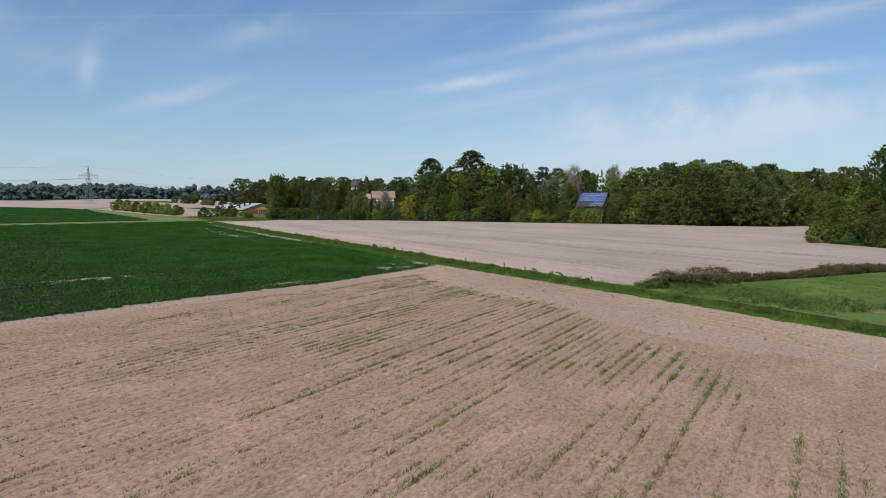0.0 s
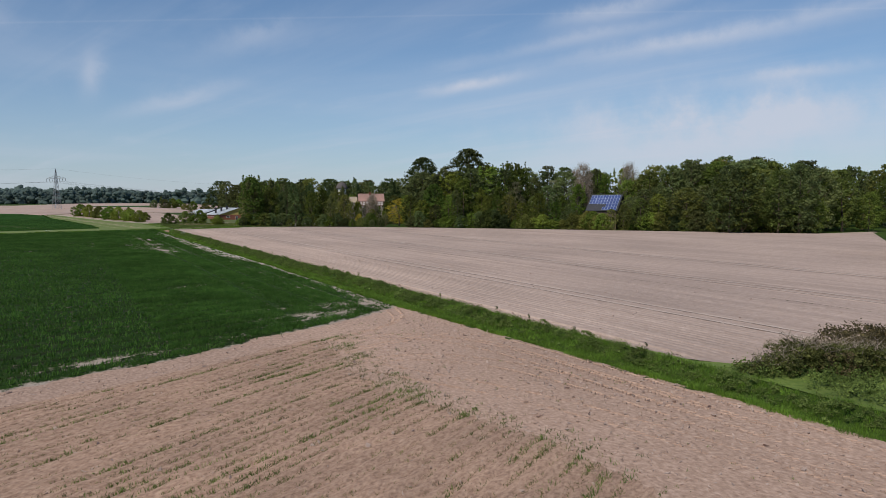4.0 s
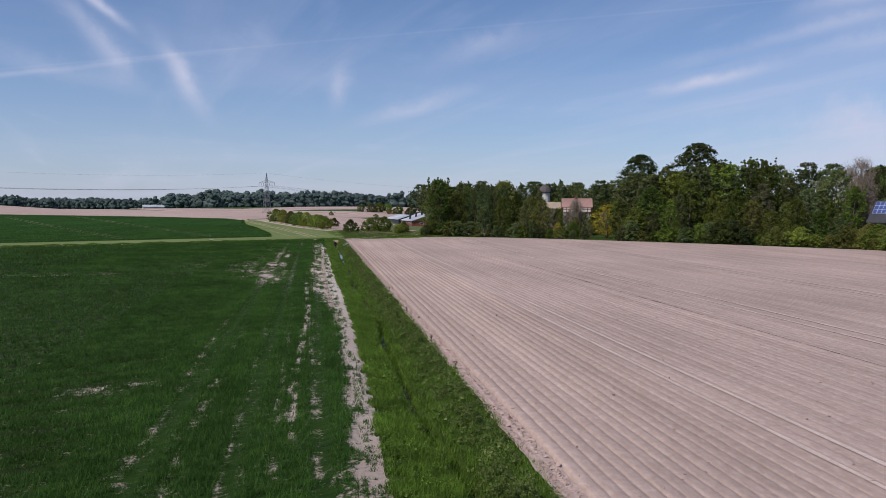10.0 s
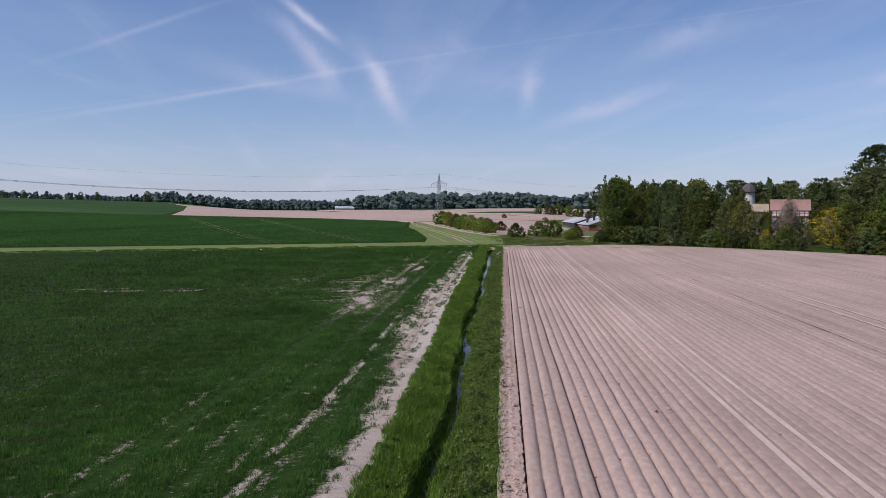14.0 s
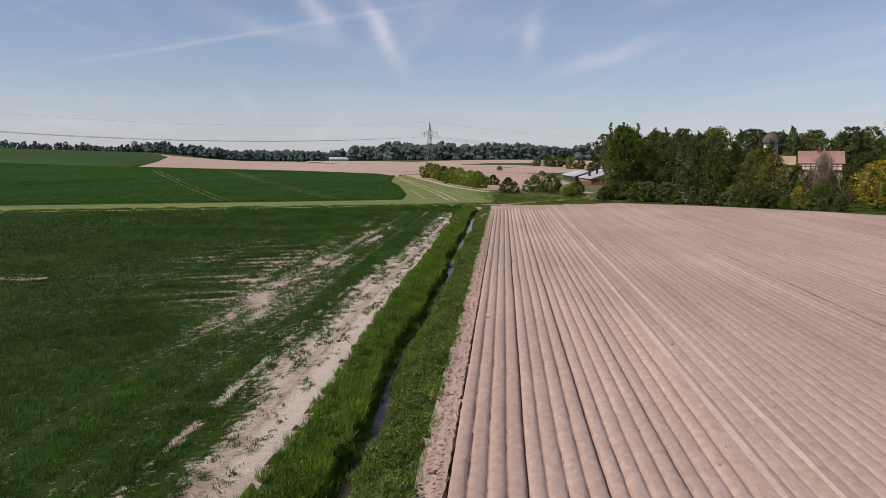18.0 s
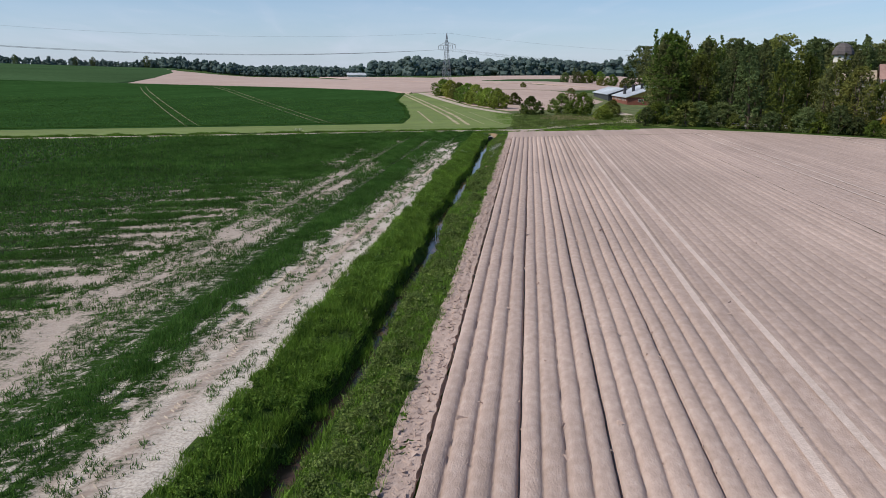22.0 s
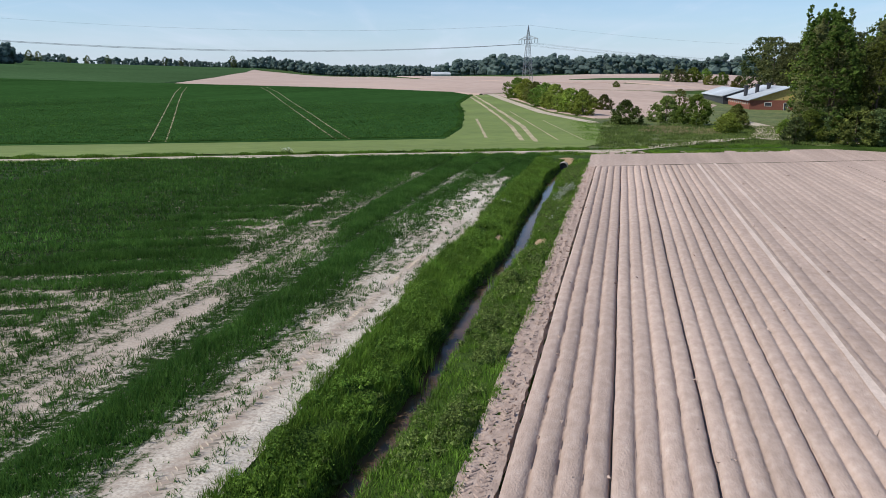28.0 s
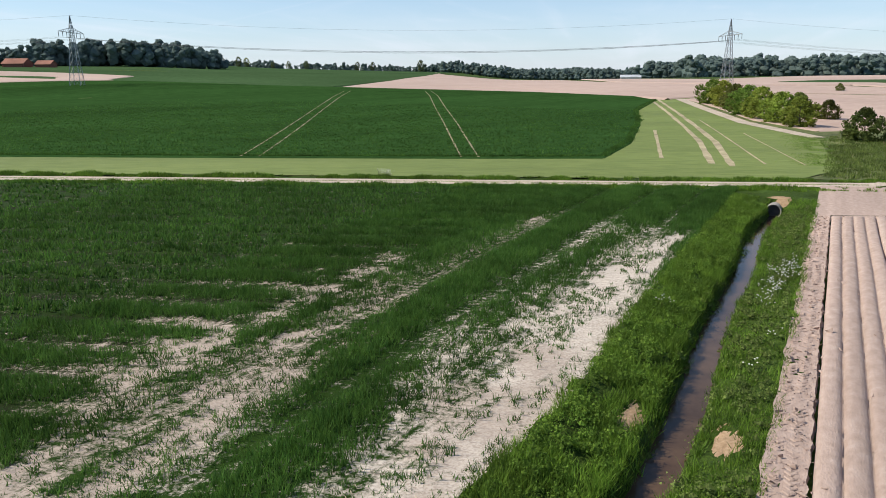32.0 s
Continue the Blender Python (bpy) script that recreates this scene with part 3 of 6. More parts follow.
def bare(x, y):
    """How bare the cereal field is: 0 full crop, 1 pale soil. The strip beside the ditch is sown along it, the rest along the track."""
    along, across = x * 0.925 + y * 0.38, -x * 0.38 + y * 0.925
    rows = fractal(along * 0.32, across * 1.25, 1.4, 11)
    grain = fractal(along, across * 2.2, 0.9, 23)
    broad = fractal(x, y, 9.0, 29)
    lanes = fractal(y * 0.22, x * 0.9, 1.2, 41)
    spots = fractal(y * 0.8, x * 1.6, 1.1, 43)
    # sandy strip beside the ditch
    edge = np.interp(y, [-228, -214, -204, -190, -160, -141, -134, -126, -118, -109, -96, -80, -62, -53, -48, -44, -39, -30, -20, -14], [3.0, 2.4, 1.3, 1.3, 1.8, 2.9, 3.6, 3.8, 3.8, 4.2, 4.3, 3.6, 3.0, 2.3, 2.8, 3.6, 4.0, 3.6, 2.7, 0.3])
    d = bank_left(y) - x
    crisp = sstep(-135, -122, y) * (1 - sstep(-60, -48, y))
    strip = 1 - sstep(0.55 + 0.2 * crisp, 1.55 - 0.4 * crisp, d / edge + (0.8 - 0.3 * crisp) * (lanes - 0.5) + 0.9 * (spots - 0.5))
    strip = np.where(d < 0, 1.0, strip) * (1 - 0.45 * sstep(0.56, 0.68, spots)) * (0.8 + 0.35 * lanes) * (1 - 0.45 * np.exp(-((d - 0.7) / 0.5) ** 2) * sstep(0.42, 0.6, spots)) * sstep(-224, -212, y) * (1 - sstep(-19, -12, y)) * (1 - 0.7 * (1 - sstep(0.3, 0.9, d)) * sstep(-50, -40, y))
    strip = np.maximum(strip, 0.75 * np.exp(-(((x + 15.1 + 0.3 * np.sin(y / 11)) / 0.3) ** 2)) * sstep(-208, -196, y) * (1 - sstep(-115, -95, y)) * sstep(0.38, 0.55, spots))
    strip = np.maximum(strip, (0.95 - 0.3 * sstep(-70, -50, y) - 0.3 * (1 - sstep(-165, -145, y))) * (d > 0.2) * (1 - sstep(0.4, 0.85, d / edge + 0.5 * (spots - 0.5))) * sstep(-210, -195, y) * (1 - sstep(-34, -20, y)))
    # thin stands in the strip sown along the ditch
    zone = sstep(-25.0, -22.5, x) * sstep(-144, -112, y) * (1 - sstep(-20, -6, y)) * (0.6 + 0.3 * np.exp(-(((x + 19.6) / 1.2) ** 2)) + 0.4 * np.exp(-(((x + 22.4) / 1.6) ** 2)))
    lush = 1 - 0.92 * np.exp(-(((x - np.interp(y, [-118, -112, -80, -55, -50, -42, -34, -20], [-15.9, -16.3, -16.6, -16.5, -17.0, -19.4, -20.0, -20.0])) / (1.5 + 0.4 * sstep(-63, -53, y))) ** 2)) * sstep(-128, -118, y)
    thin = zone * lush * (0.40 + 0.06 * (1 - sstep(-100, -80, y)) + 0.13 * np.exp(-(((y + 69) / 6) ** 2))) + zone * lush * sstep(0.42, 0.70, 0.55 * lanes + 0.3 * spots + 0.15 * broad) * 0.52
    # the seam between the two ways of sowing, with a worn track in it
    mid = np.interp(y, [-130, -117, -107, -85, -67, -57, -50, -45, -40, -30], [-23.2, -23.6, -24.0, -25.2, -24.8, -22.6, -24.8, -25.4, -24.6, -26.0])
    span = sstep(-128, -112, y) * (1 - sstep(-33, -26, y)) * (1 - 0.7 * np.exp(-(((y + 57) / 5) ** 2)))
    seam = np.exp(-(((x - mid) / (1.1 + 1.9 * broad)) ** 2)) * span * (0.05 + 0.85 * sstep(0.3, 0.7, 0.5 * grain + 0.5 * spots))
    reach = np.interp(y, [-125, -108, -95, -80, -66, -56, -50, -40, -28], [4, 9, 11, 11, 9, 4.5, 4.5, 5, 4])
    tongues = np.where(x < mid, np.exp(-(mid - x) / reach), 0) * span * sstep(0.42, 0.56, 0.75 * rows + 0.25 * grain) * (0.55 + 0.5 * sstep(0.3, 0.7, 0.5 + 0.5 * np.cos((across + 37.3) * 2.0944)))
    worn = 0.6 * np.exp(-(((x - mid - 1.6) / 0.35) ** 2)) * span * sstep(0.35, 0.6, spots)
    out = np.maximum.reduce([strip, seam, tongues, thin, worn])
    for px, py, rx, ry in ((-27, -189, 2.6, 1.1), (-55, -109, 9, 0.9), (-61, -107.5, 5, 0.5), (-57.6, -215, 6.5, 1.5), (-60, -217.5, 8, 0.9), (-28, -225, 2.4, 0.6), (-38, -230.5, 4, 0.7), (-46, -107, 5, 0.7), (-20, -218, 5, 1.8), (-16, -213, 3, 2), (-24, -213, 3, 1.2)):
        q = ((along - (px * 0.925 + py * 0.38)) / rx) ** 2 + ((across - (-px * 0.38 + py * 0.925)) / ry) ** 2
        out = np.maximum(out, np.exp(-q) * sstep(0.36, 0.57, 0.5 * rows + 0.5 * grain) * 0.97)
    for line, start, wide in ((-14.2, -218, 0.3), (-16.2, -219, 0.25), (-18.3, -219, 0.2), (-20.5, -222, 0.3), (-22.6, -223, 0.35)):
        out = np.maximum(out, 0.42 * np.exp(-(((x - line + 0.4 * np.sin(y / 30)) / wide) ** 2)) * sstep(start - 3, start, y) * (1 - sstep(-170, -120, y)) * sstep(0.35, 0.65, spots))
    # ragged pale fringe along the south edge
    south = crop_south(x)
    out = np.maximum(out, (1 - sstep(0.0, 1.2, y - south + 1.6 * (spots - 0.5))) * 0.8)
    return np.clip(out, 0, 1)


def crop_material():
    mat = CEREAL.copy()
    mat.name = "winter_cereal"
    nt = mat.node_tree
    n, link = nt.nodes.new, nt.links.new
    bsdf = nt.nodes["Principled BSDF"]
    green = bsdf.inputs["Base Color"].links[0].from_socket
    at = n("ShaderNodeAttribute")
    at.attribute_name = "bare"
    geo = n("ShaderNodeNewGeometry")
    fine = None
    for turn, scale in ((22.3, 3.2), (90.0, 2.8), (50.0, 8.0)):
        mp = n("ShaderNodeMapping")
        mp.vector_type = "TEXTURE"
        mp.inputs["Rotation"].default_value = (0, 0, radians(turn))
        mp.inputs["Scale"].default_value = (3.2 if scale < 5 else 1.0, 1, 1)
        link(geo.outputs["Position"], mp.inputs["Vector"])
        tex = n("ShaderNodeTexNoise")
        tex.inputs["Scale"].default_value, tex.inputs["Detail"].default_value, tex.inputs["Roughness"].default_value = scale, 8, 0.7
        link(mp.outputs[0], tex.inputs["Vector"])
        if fine is None:
            fine = tex.outputs["Fac"]
        else:
            k = n("ShaderNodeMath")
            k.operation = "ADD"
            link(fine, k.inputs[0])
            link(tex.outputs["Fac"], k.inputs[1])
            fine = k.outputs[0]
    add = n("ShaderNodeMath")
    add.operation = "MULTIPLY_ADD"
    link(fine, add.inputs[0])
    add.inputs[1].default_value = 1.5
    link(at.outputs["Fac"], add.inputs[2])
    edge = n("ShaderNodeMapRange")
    edge.inputs["From Min"].default_value, edge.inputs["From Max"].default_value = 2.48, 2.90
    link(add.outputs[0], edge.inputs["Value"])
    rut = n("ShaderNodeAttribute")
    rut.attribute_name = "rut"
    grain = n("ShaderNodeTexNoise")
    grain.inputs["Scale"].default_value, grain.inputs["Detail"].default_value = 11, 7
    link(geo.outputs["Position"], grain.inputs["Vector"])
    ramp = n("ShaderNodeValToRGB")
    ramp.color_ramp.elements[0].position, ramp.color_ramp.elements[0].color = 0.32, (0.36, 0.30, 0.25, 1)
    ramp.color_ramp.elements[1].position, ramp.color_ramp.elements[1].color = 0.62, (0.60, 0.53, 0.455, 1)
    link(grain.outputs["Fac"], ramp.inputs[0])
    mix = n("ShaderNodeMix")
    mix.data_type = "RGBA"
    link(edge.outputs[0], mix.inputs["Factor"])
    # near-black: the shade between drill rows is painted over the green
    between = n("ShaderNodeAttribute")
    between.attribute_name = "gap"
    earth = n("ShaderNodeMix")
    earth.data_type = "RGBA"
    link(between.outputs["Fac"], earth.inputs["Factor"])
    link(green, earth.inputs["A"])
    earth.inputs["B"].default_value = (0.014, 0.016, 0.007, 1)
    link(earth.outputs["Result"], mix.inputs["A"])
    worn = n("ShaderNodeMix")
    worn.data_type = "RGBA"
    link(rut.outputs["Fac"], worn.inputs["Factor"])
    link(ramp.outputs[0], worn.inputs["A"])
    worn.inputs["B"].default_value = (0.31, 0.24, 0.195, 1)
    link(worn.outputs["Result"], mix.inputs["B"])
    link(mix.outputs["Result"], bsdf.inputs["Base Color"])
    return mat


def crop_south(x):
    return np.interp(x, [-900, -67, -52, -35, -28, -14, -10.9], [-640, -248, -239.8, -233.0, -228.2, -219, -216])


def drill_gap(x, across):
    """0 in the gap between two drill widths, 1 elsewhere."""
    d = np.where(x < -25.2, across, x * 0.75)
    d = np.abs(np.mod(d + 38.8, 3.0) - 1.5)
    return 1 - 0.95 * np.exp(-((d / 0.42) ** 2))


def build_crop():
    xs = steps([(-900, 60), (-260, 20), (-120, 6), (-64, 0.5), (-34, 0.26), (-10.9, 0)])
    v = np.concatenate([np.linspace(0, 0.02, 14), np.linspace(0.022, 1, 760)])[:, None]
    south, north = crop_south(xs), track_y(xs) - 4.0
    y = south + (north - south) * v
    x = np.broadcast_to(xs, y.shape).copy()
    y = y + (0.5 * value_noise(x, y, 1.4, 3) - 0.25) * (v < 0.004)
    close = np.clip((x + 13) / 2.1, 0, 1)
    x = x + close * (bank_left(y) - 0.05 + 10.9) * (y > -216)
    b = bare(x, y)
    along, across = x * 0.925 + y * 0.38, -x * 0.38 + y * 0.925
    rows = drill_gap(x, across)
    tall = 0.12 + 0.26 * rows + 0.10 * (fractal(along, across * 3, 2.0, 7) - 0.5)
    edge = np.minimum(1, np.minimum((x - -11.0) / -1.5, (y - south) / 2.5))
    # how strongly the painted shade between drill rows darkens the sheet
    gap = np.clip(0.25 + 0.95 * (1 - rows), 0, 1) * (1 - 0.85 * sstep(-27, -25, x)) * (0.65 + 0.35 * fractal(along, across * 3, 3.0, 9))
    z = 0.02 + np.where(x > -90, 0.36, 0.8) * np.clip(tall * (1 - 0.97 * b), 0, 1) * np.clip(edge, 0, 1) + 0.02 * lumps(x, y, 0.9)
    tread = 0.5 + 0.5 * np.sign(np.sin((y + np.abs(np.mod(x, 0.8) - 0.4)) * 2 * np.pi / 0.5))
    worn = np.exp(-(((x + 12.3 + 0.3 * np.sin(y / 23)) / 0.5) ** 2)) + 0.8 * np.exp(-(((x + 13.7 + 0.3 * np.sin(y / 23)) / 0.4) ** 2))
    worn = np.clip(worn * (0.6 + 0.4 * tread) * sstep(-215, -150, y) * (1 - sstep(-70, -45, y)) + 0.5 * sstep(0.6, 0.75, fractal(x, y, 6, 77)), 0, 1)
    worn = np.maximum(worn, np.maximum(0.6 * (1 - sstep(-20, -17.5, x)), 0.45 * (1 - sstep(-165, -140, y)) + 0.25 * (1 - sstep(-206, -196, y))))
    z = z - ditch_drop(x, y)
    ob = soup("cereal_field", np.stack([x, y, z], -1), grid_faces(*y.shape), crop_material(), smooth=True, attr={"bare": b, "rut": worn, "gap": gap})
    tagged(ob, "dark green winter cereal field with pale bare patches", "field", kind="structure")


def build_far_land():
    field("field_corner", [(-8.6, -330), (-8.6, -270), (-8.9, -256), (-9.9, -237), (-10.3, -222), (-10.85, -214.5), (-14, -217.5), (-28, -226.5), (-52, -237), (-67, -246.5), (-300, -368), (-300, -520), (-8.6, -520)], 6, SOIL_FLAT,
          "bare tilled field with faint rows of dry weeds", 0.02, 0.03)
    road = [(x, track_y(x) - 1.5) for x in (-700, -300, -120, -60, -20, 0)] + [(14, 28.5), (24, 41.0)]
    back = [(26.5, 44.5), (13, 32.0)] + [(x, track_y(x) + 1.5) for x in (0, -20, -60, -120, -300, -700)]
    field("farm_track", road + back, 12, SAND, "pale sandy farm track with worn wheel ruts", 0.04, 0.0, "track")
    low = lambda x: track_y(x) + 3.2
    top = [(-28.9, 23.5), (-46.5, 15.2), (-74.8, 3), (-102, -8.2), (-300, -90.5), (-700, -252)]
    field("mown_strip", [(x, low(x)) for x in (-700, -300, -100, -50, -20)] + [(-6, low(-6)), (-2.6, 24)] + [(-5.6, 62), (-19.4, 86), (-33.6, 125), (-44.8, 158), (-49.7, 151), (-45.3, 110), (-36.2, 73.6), (-30.2, 42.6)] + top,
          9, MEADOW, "light green mown meadow strip beside the track", 0.05, 0.0)
    field("cereal_slope", list(reversed(top)) + [(-30.2, 42.6), (-36.2, 73.6), (-45.3, 110), (-49.7, 151), (-60.6, 169), (-99.6, 184), (-146, 191), (-192, 197), (-261, 182), (-333, 174), (-700, 120)],
          14, SLOPE, "dark green cereal crop on a gentle slope", 0.14)
    field("hill_crop", [(-700, 120), (-333, 174.5), (-261, 182.5), (-197, 197.5), (-226, 288), (-302, 467), (-420, 700), (-560, 1000), (-900, 1700), (-2500, 1700), (-2500, 100)], 90, HILL_GREEN,
          "pale green crop on the far hill", 0.3)
    field("bare_hill_field", [(-192, 197.5), (-146, 191.5), (-99.6, 184.5), (-60.6, 169.5), (-48.5, 161), (-28, 200), (10, 220), (35, 262), (-2, 268), (-40, 262), (-92, 320), (-210, 520), (-400, 690), (-500, 850), (-420, 700), (-302, 467), (-226, 288)],
          30, SOIL_FAR, "pinkish bare field on the far slope", 0.2)
    field("lane", [(-46.0, 159), (-34.6, 126), (-20.4, 87), (-7, 63), (-4.6, 64.5), (-18.4, 89.5), (-32.3, 127.5), (-43.5, 160.5)], 10, SAND, "pale gravel lane up the slope", 0.08, 0.0, "lane")
    field("yard_lane", [(21.5, 38), (24, 35.5), (36, 33.0), (52, 33.0), (66, 26), (67, 29.5), (53, 37), (39, 38.5), (33, 46), (29, 52), (30, 66), (27.5, 79), (23.5, 79), (25.5, 66), (24.5, 52), (22, 44)], 6, SAND, "pale gravel lane bending into the farmyard", 0.10, 0.0, "lane")
    field("bare_field_low", [(-30, 128), (-18, 94), (-6, 76), (6, 86), (20, 112), (28, 150), (20, 200), (10, 214), (-26, 194), (-43, 160)], 14, SOIL_FAR, "pinkish bare field beside the lane", 0.12)
    field("bare_field_left", [(-470, 215), (-352, 222.5), (-326, 186), (-312, 178), (-345, 132), (-700, 60), (-700, 160)], 14, SOIL_FAR, "pinkish bare field below the hill crop", 0.42)
    field("bare_field_rise", [(-92, 330), (-40, 275), (0, 290), (40, 330), (75, 360), (90, 500), (60, 640), (-30, 560), (-80, 470), (-200, 560)], 30, SOIL_FAR, "far pinkish bare field on a rise", 0.25)
    field("bare_field_far", [(40, 331), (75, 361), (90, 500), (60, 640), (140, 620), (170, 420), (120, 300), (60, 250), (36, 263), (1, 291)], 30, SOIL_FAR, "pale bare field behind the barns", 0.22)
    field("green_strip", [(-30, 330), (20, 326), (27, 420), (-14, 400)], 20, HILL_GREEN, "narrow green crop strip between bare fields", 0.5)
    field("rough_ground", [(-60, 3), (-60, 20), (-40, 80), (-47, 160), (-26, 198), (10, 218), (60, 210), (70, 60), (30, 29), (24, 41), (13, 30), (-1, 17.5)], 6, ROUGH,
          "rough grassy waste ground with dry stalks", 0.0, 0.03)
    field("pasture", [(-3.6, -262), (2, -253.5), (44, -253), (93, -228), (140, -215), (240, -180), (240, -480), (-3.6, -480)], 8, PASTURE, "green pasture behind a bramble hedge", 0.05, 0.03)


def build_water():
    y = steps([(-330, 0.6), (1.6, 0)])
    mid = ditch_mid(y)
    wide = 0.40 + 0.18 * lumps(y * 0, y, 2.5, 4) + 0.12 * lumps(y * 0, y, 0.9, 5) + 0.12 * sstep(-60, -20, y)
    t = np.linspace(-1, 1, 7)[:, None]
    x = mid + t * (wide + 0.9)
    z = np.broadcast_to(-1.50 + 0.13 * sstep(-78, -45, y) - 0.10 * (1 - sstep(-175, -145, y)), x.shape)
    mat = material("ditch_water", two((0.058, 0.035, 0.022), (0.10, 0.062, 0.038)), scale=0.8, rough=0.09, bump=0.06, bump_scale=6, coarse=0.3, coarse_amount=0.3, spec=0.17)
    ob = soup("ditch_water", np.stack([x, np.broadcast_to(y, x.shape), z], -1), grid_faces(*x.shape), mat)
    tagged(ob, "narrow still muddy water in the ditch", "water", kind="structure")


build_ground()
build_ridges()
build_crop()
build_far_land()
build_water()


# ---- trees ----
def tube(bm, path, radii, sides=6):
    rings = []
    for i, (p, r) in enumerate(zip(path, radii)):
        a = (path[min(i + 1, len(path) - 1)] - path[max(i - 1, 0)]).normalized()
        q = a.to_track_quat("Z", "Y")
        rings.append([bm.verts.new(p + q @ Vector((math.cos(k * 2 * math.pi / sides) * r, math.sin(k * 2 * math.pi / sides) * r, 0))) for k in range(sides)])
    for a, b in zip(rings, rings[1:]):
        for k in range(sides):
            bm.faces.new((a[k], a[(k + 1) % sides], b[(k + 1) % sides], b[k]))
    bm.faces.new(rings[-1])
    bm.faces.new(list(reversed(rings[0])))


def leaf_quads(rng, centres, spread, count, size):
    """Small leaf sprays, scattered round each centre."""
    k = len(centres)
    c = np.repeat(centres, count, 0) + rng.normal(0, 1, (k * count, 3)) * np.repeat(spread, count)[:, None] * (0.55, 0.55, 0.42)
    a = rng.normal(0, 1, (k * count, 3))
    a /= np.linalg.norm(a, axis=1, keepdims=True)
    b = np.cross(a, rng.normal(0, 1, (k * count, 3)))
    b /= np.linalg.norm(b, axis=1, keepdims=True)
    s = size * rng.uniform(0.6, 1.35, (k * count, 1))
    a, b = a * s, b * s * 0.62
    return np.stack([c - a, c - b, c + a, c + b], 1)


def bumps(p, k, seed):
    """Lumps over a direction, -1 to 1."""
    s = np.array([seed * 1.3, seed * 2.1, seed * 0.7])
    x, y, z = (p * k + s).T
    return (np.sin(x + 1.3 * np.sin(y)) + np.sin(1.2 * y + 1.4 * np.sin(z + 1)) + np.sin(1.1 * z + 1.2 * np.sin(x + 2))) / 3


def lobe_faces(rng, centre, radius, leaves, leaf, flat=0.8, core=0.74, droop=0.0, rounded=False, reach=1.25):
    """Rounded clumps of foliage: leaf sprays over each clump's upper shell, and a rough shaded heart."""
    k = len(centre)
    n = rng.normal(0, 1, (k * leaves, 3))
    n[:, 2] = np.where(n[:, 2] < -0.5, -n[:, 2], n[:, 2])
    n /= np.linalg.norm(n, axis=1, keepdims=True)
    r = np.repeat(radius, leaves)[:, None]
    c = np.repeat(centre, leaves, 0) + n * r * rng.uniform(0.45, reach, (k * leaves, 1)) * (1, 1, flat)
    out = n + rng.normal(0, 0.8, n.shape) - (0, 0, droop)
    out /= np.linalg.norm(out, axis=1, keepdims=True)
    a = np.cross(out, rng.normal(0, 1, n.shape))
    a /= np.linalg.norm(a, axis=1, keepdims=True)
    b = np.cross(out, a)
    s = leaf * rng.uniform(0.55, 1.4, (k * leaves, 1))
    tris = [np.stack([c - a * s, c + a * s * 0.6 - b * s * 0.9, c + a * s * 0.6 + b * s * 0.9], 1)]
    if core:
        d = np.array([(1, 0, 0), (0, 1, 0), (-1, 0, 0), (0, -1, 0), (0, 0, 1), (0, 0, -1)], float)
        f = np.array([(0, 1, 4), (1, 2, 4), (2, 3, 4), (3, 0, 4), (1, 0, 5), (2, 1, 5), (3, 2, 5), (0, 3, 5)])
        if rounded:
            t = 1.618
            d = np.array([(-1, t, 0), (1, t, 0), (-1, -t, 0), (1, -t, 0), (0, -1, t), (0, 1, t), (0, -1, -t), (0, 1, -t), (t, 0, -1), (t, 0, 1), (-t, 0, -1), (-t, 0, 1)]) / 1.902
            f = np.array([(i, j, m) for i, j, m in itertools.combinations(range(12), 3) if all(abs(math.dist(d[a], d[b]) - 1.0515) < 0.01 for a, b in ((i, j), (j, m), (i, m)))])
        p = centre[:, None] + d[None] * (radius * core)[:, None, None] * rng.uniform(0.75, 1.12, (k, len(d), 1)) * (1, 1, flat)
        tris.append(p[:, f].reshape(-1, 3, 3))
    return np.concatenate(tris)


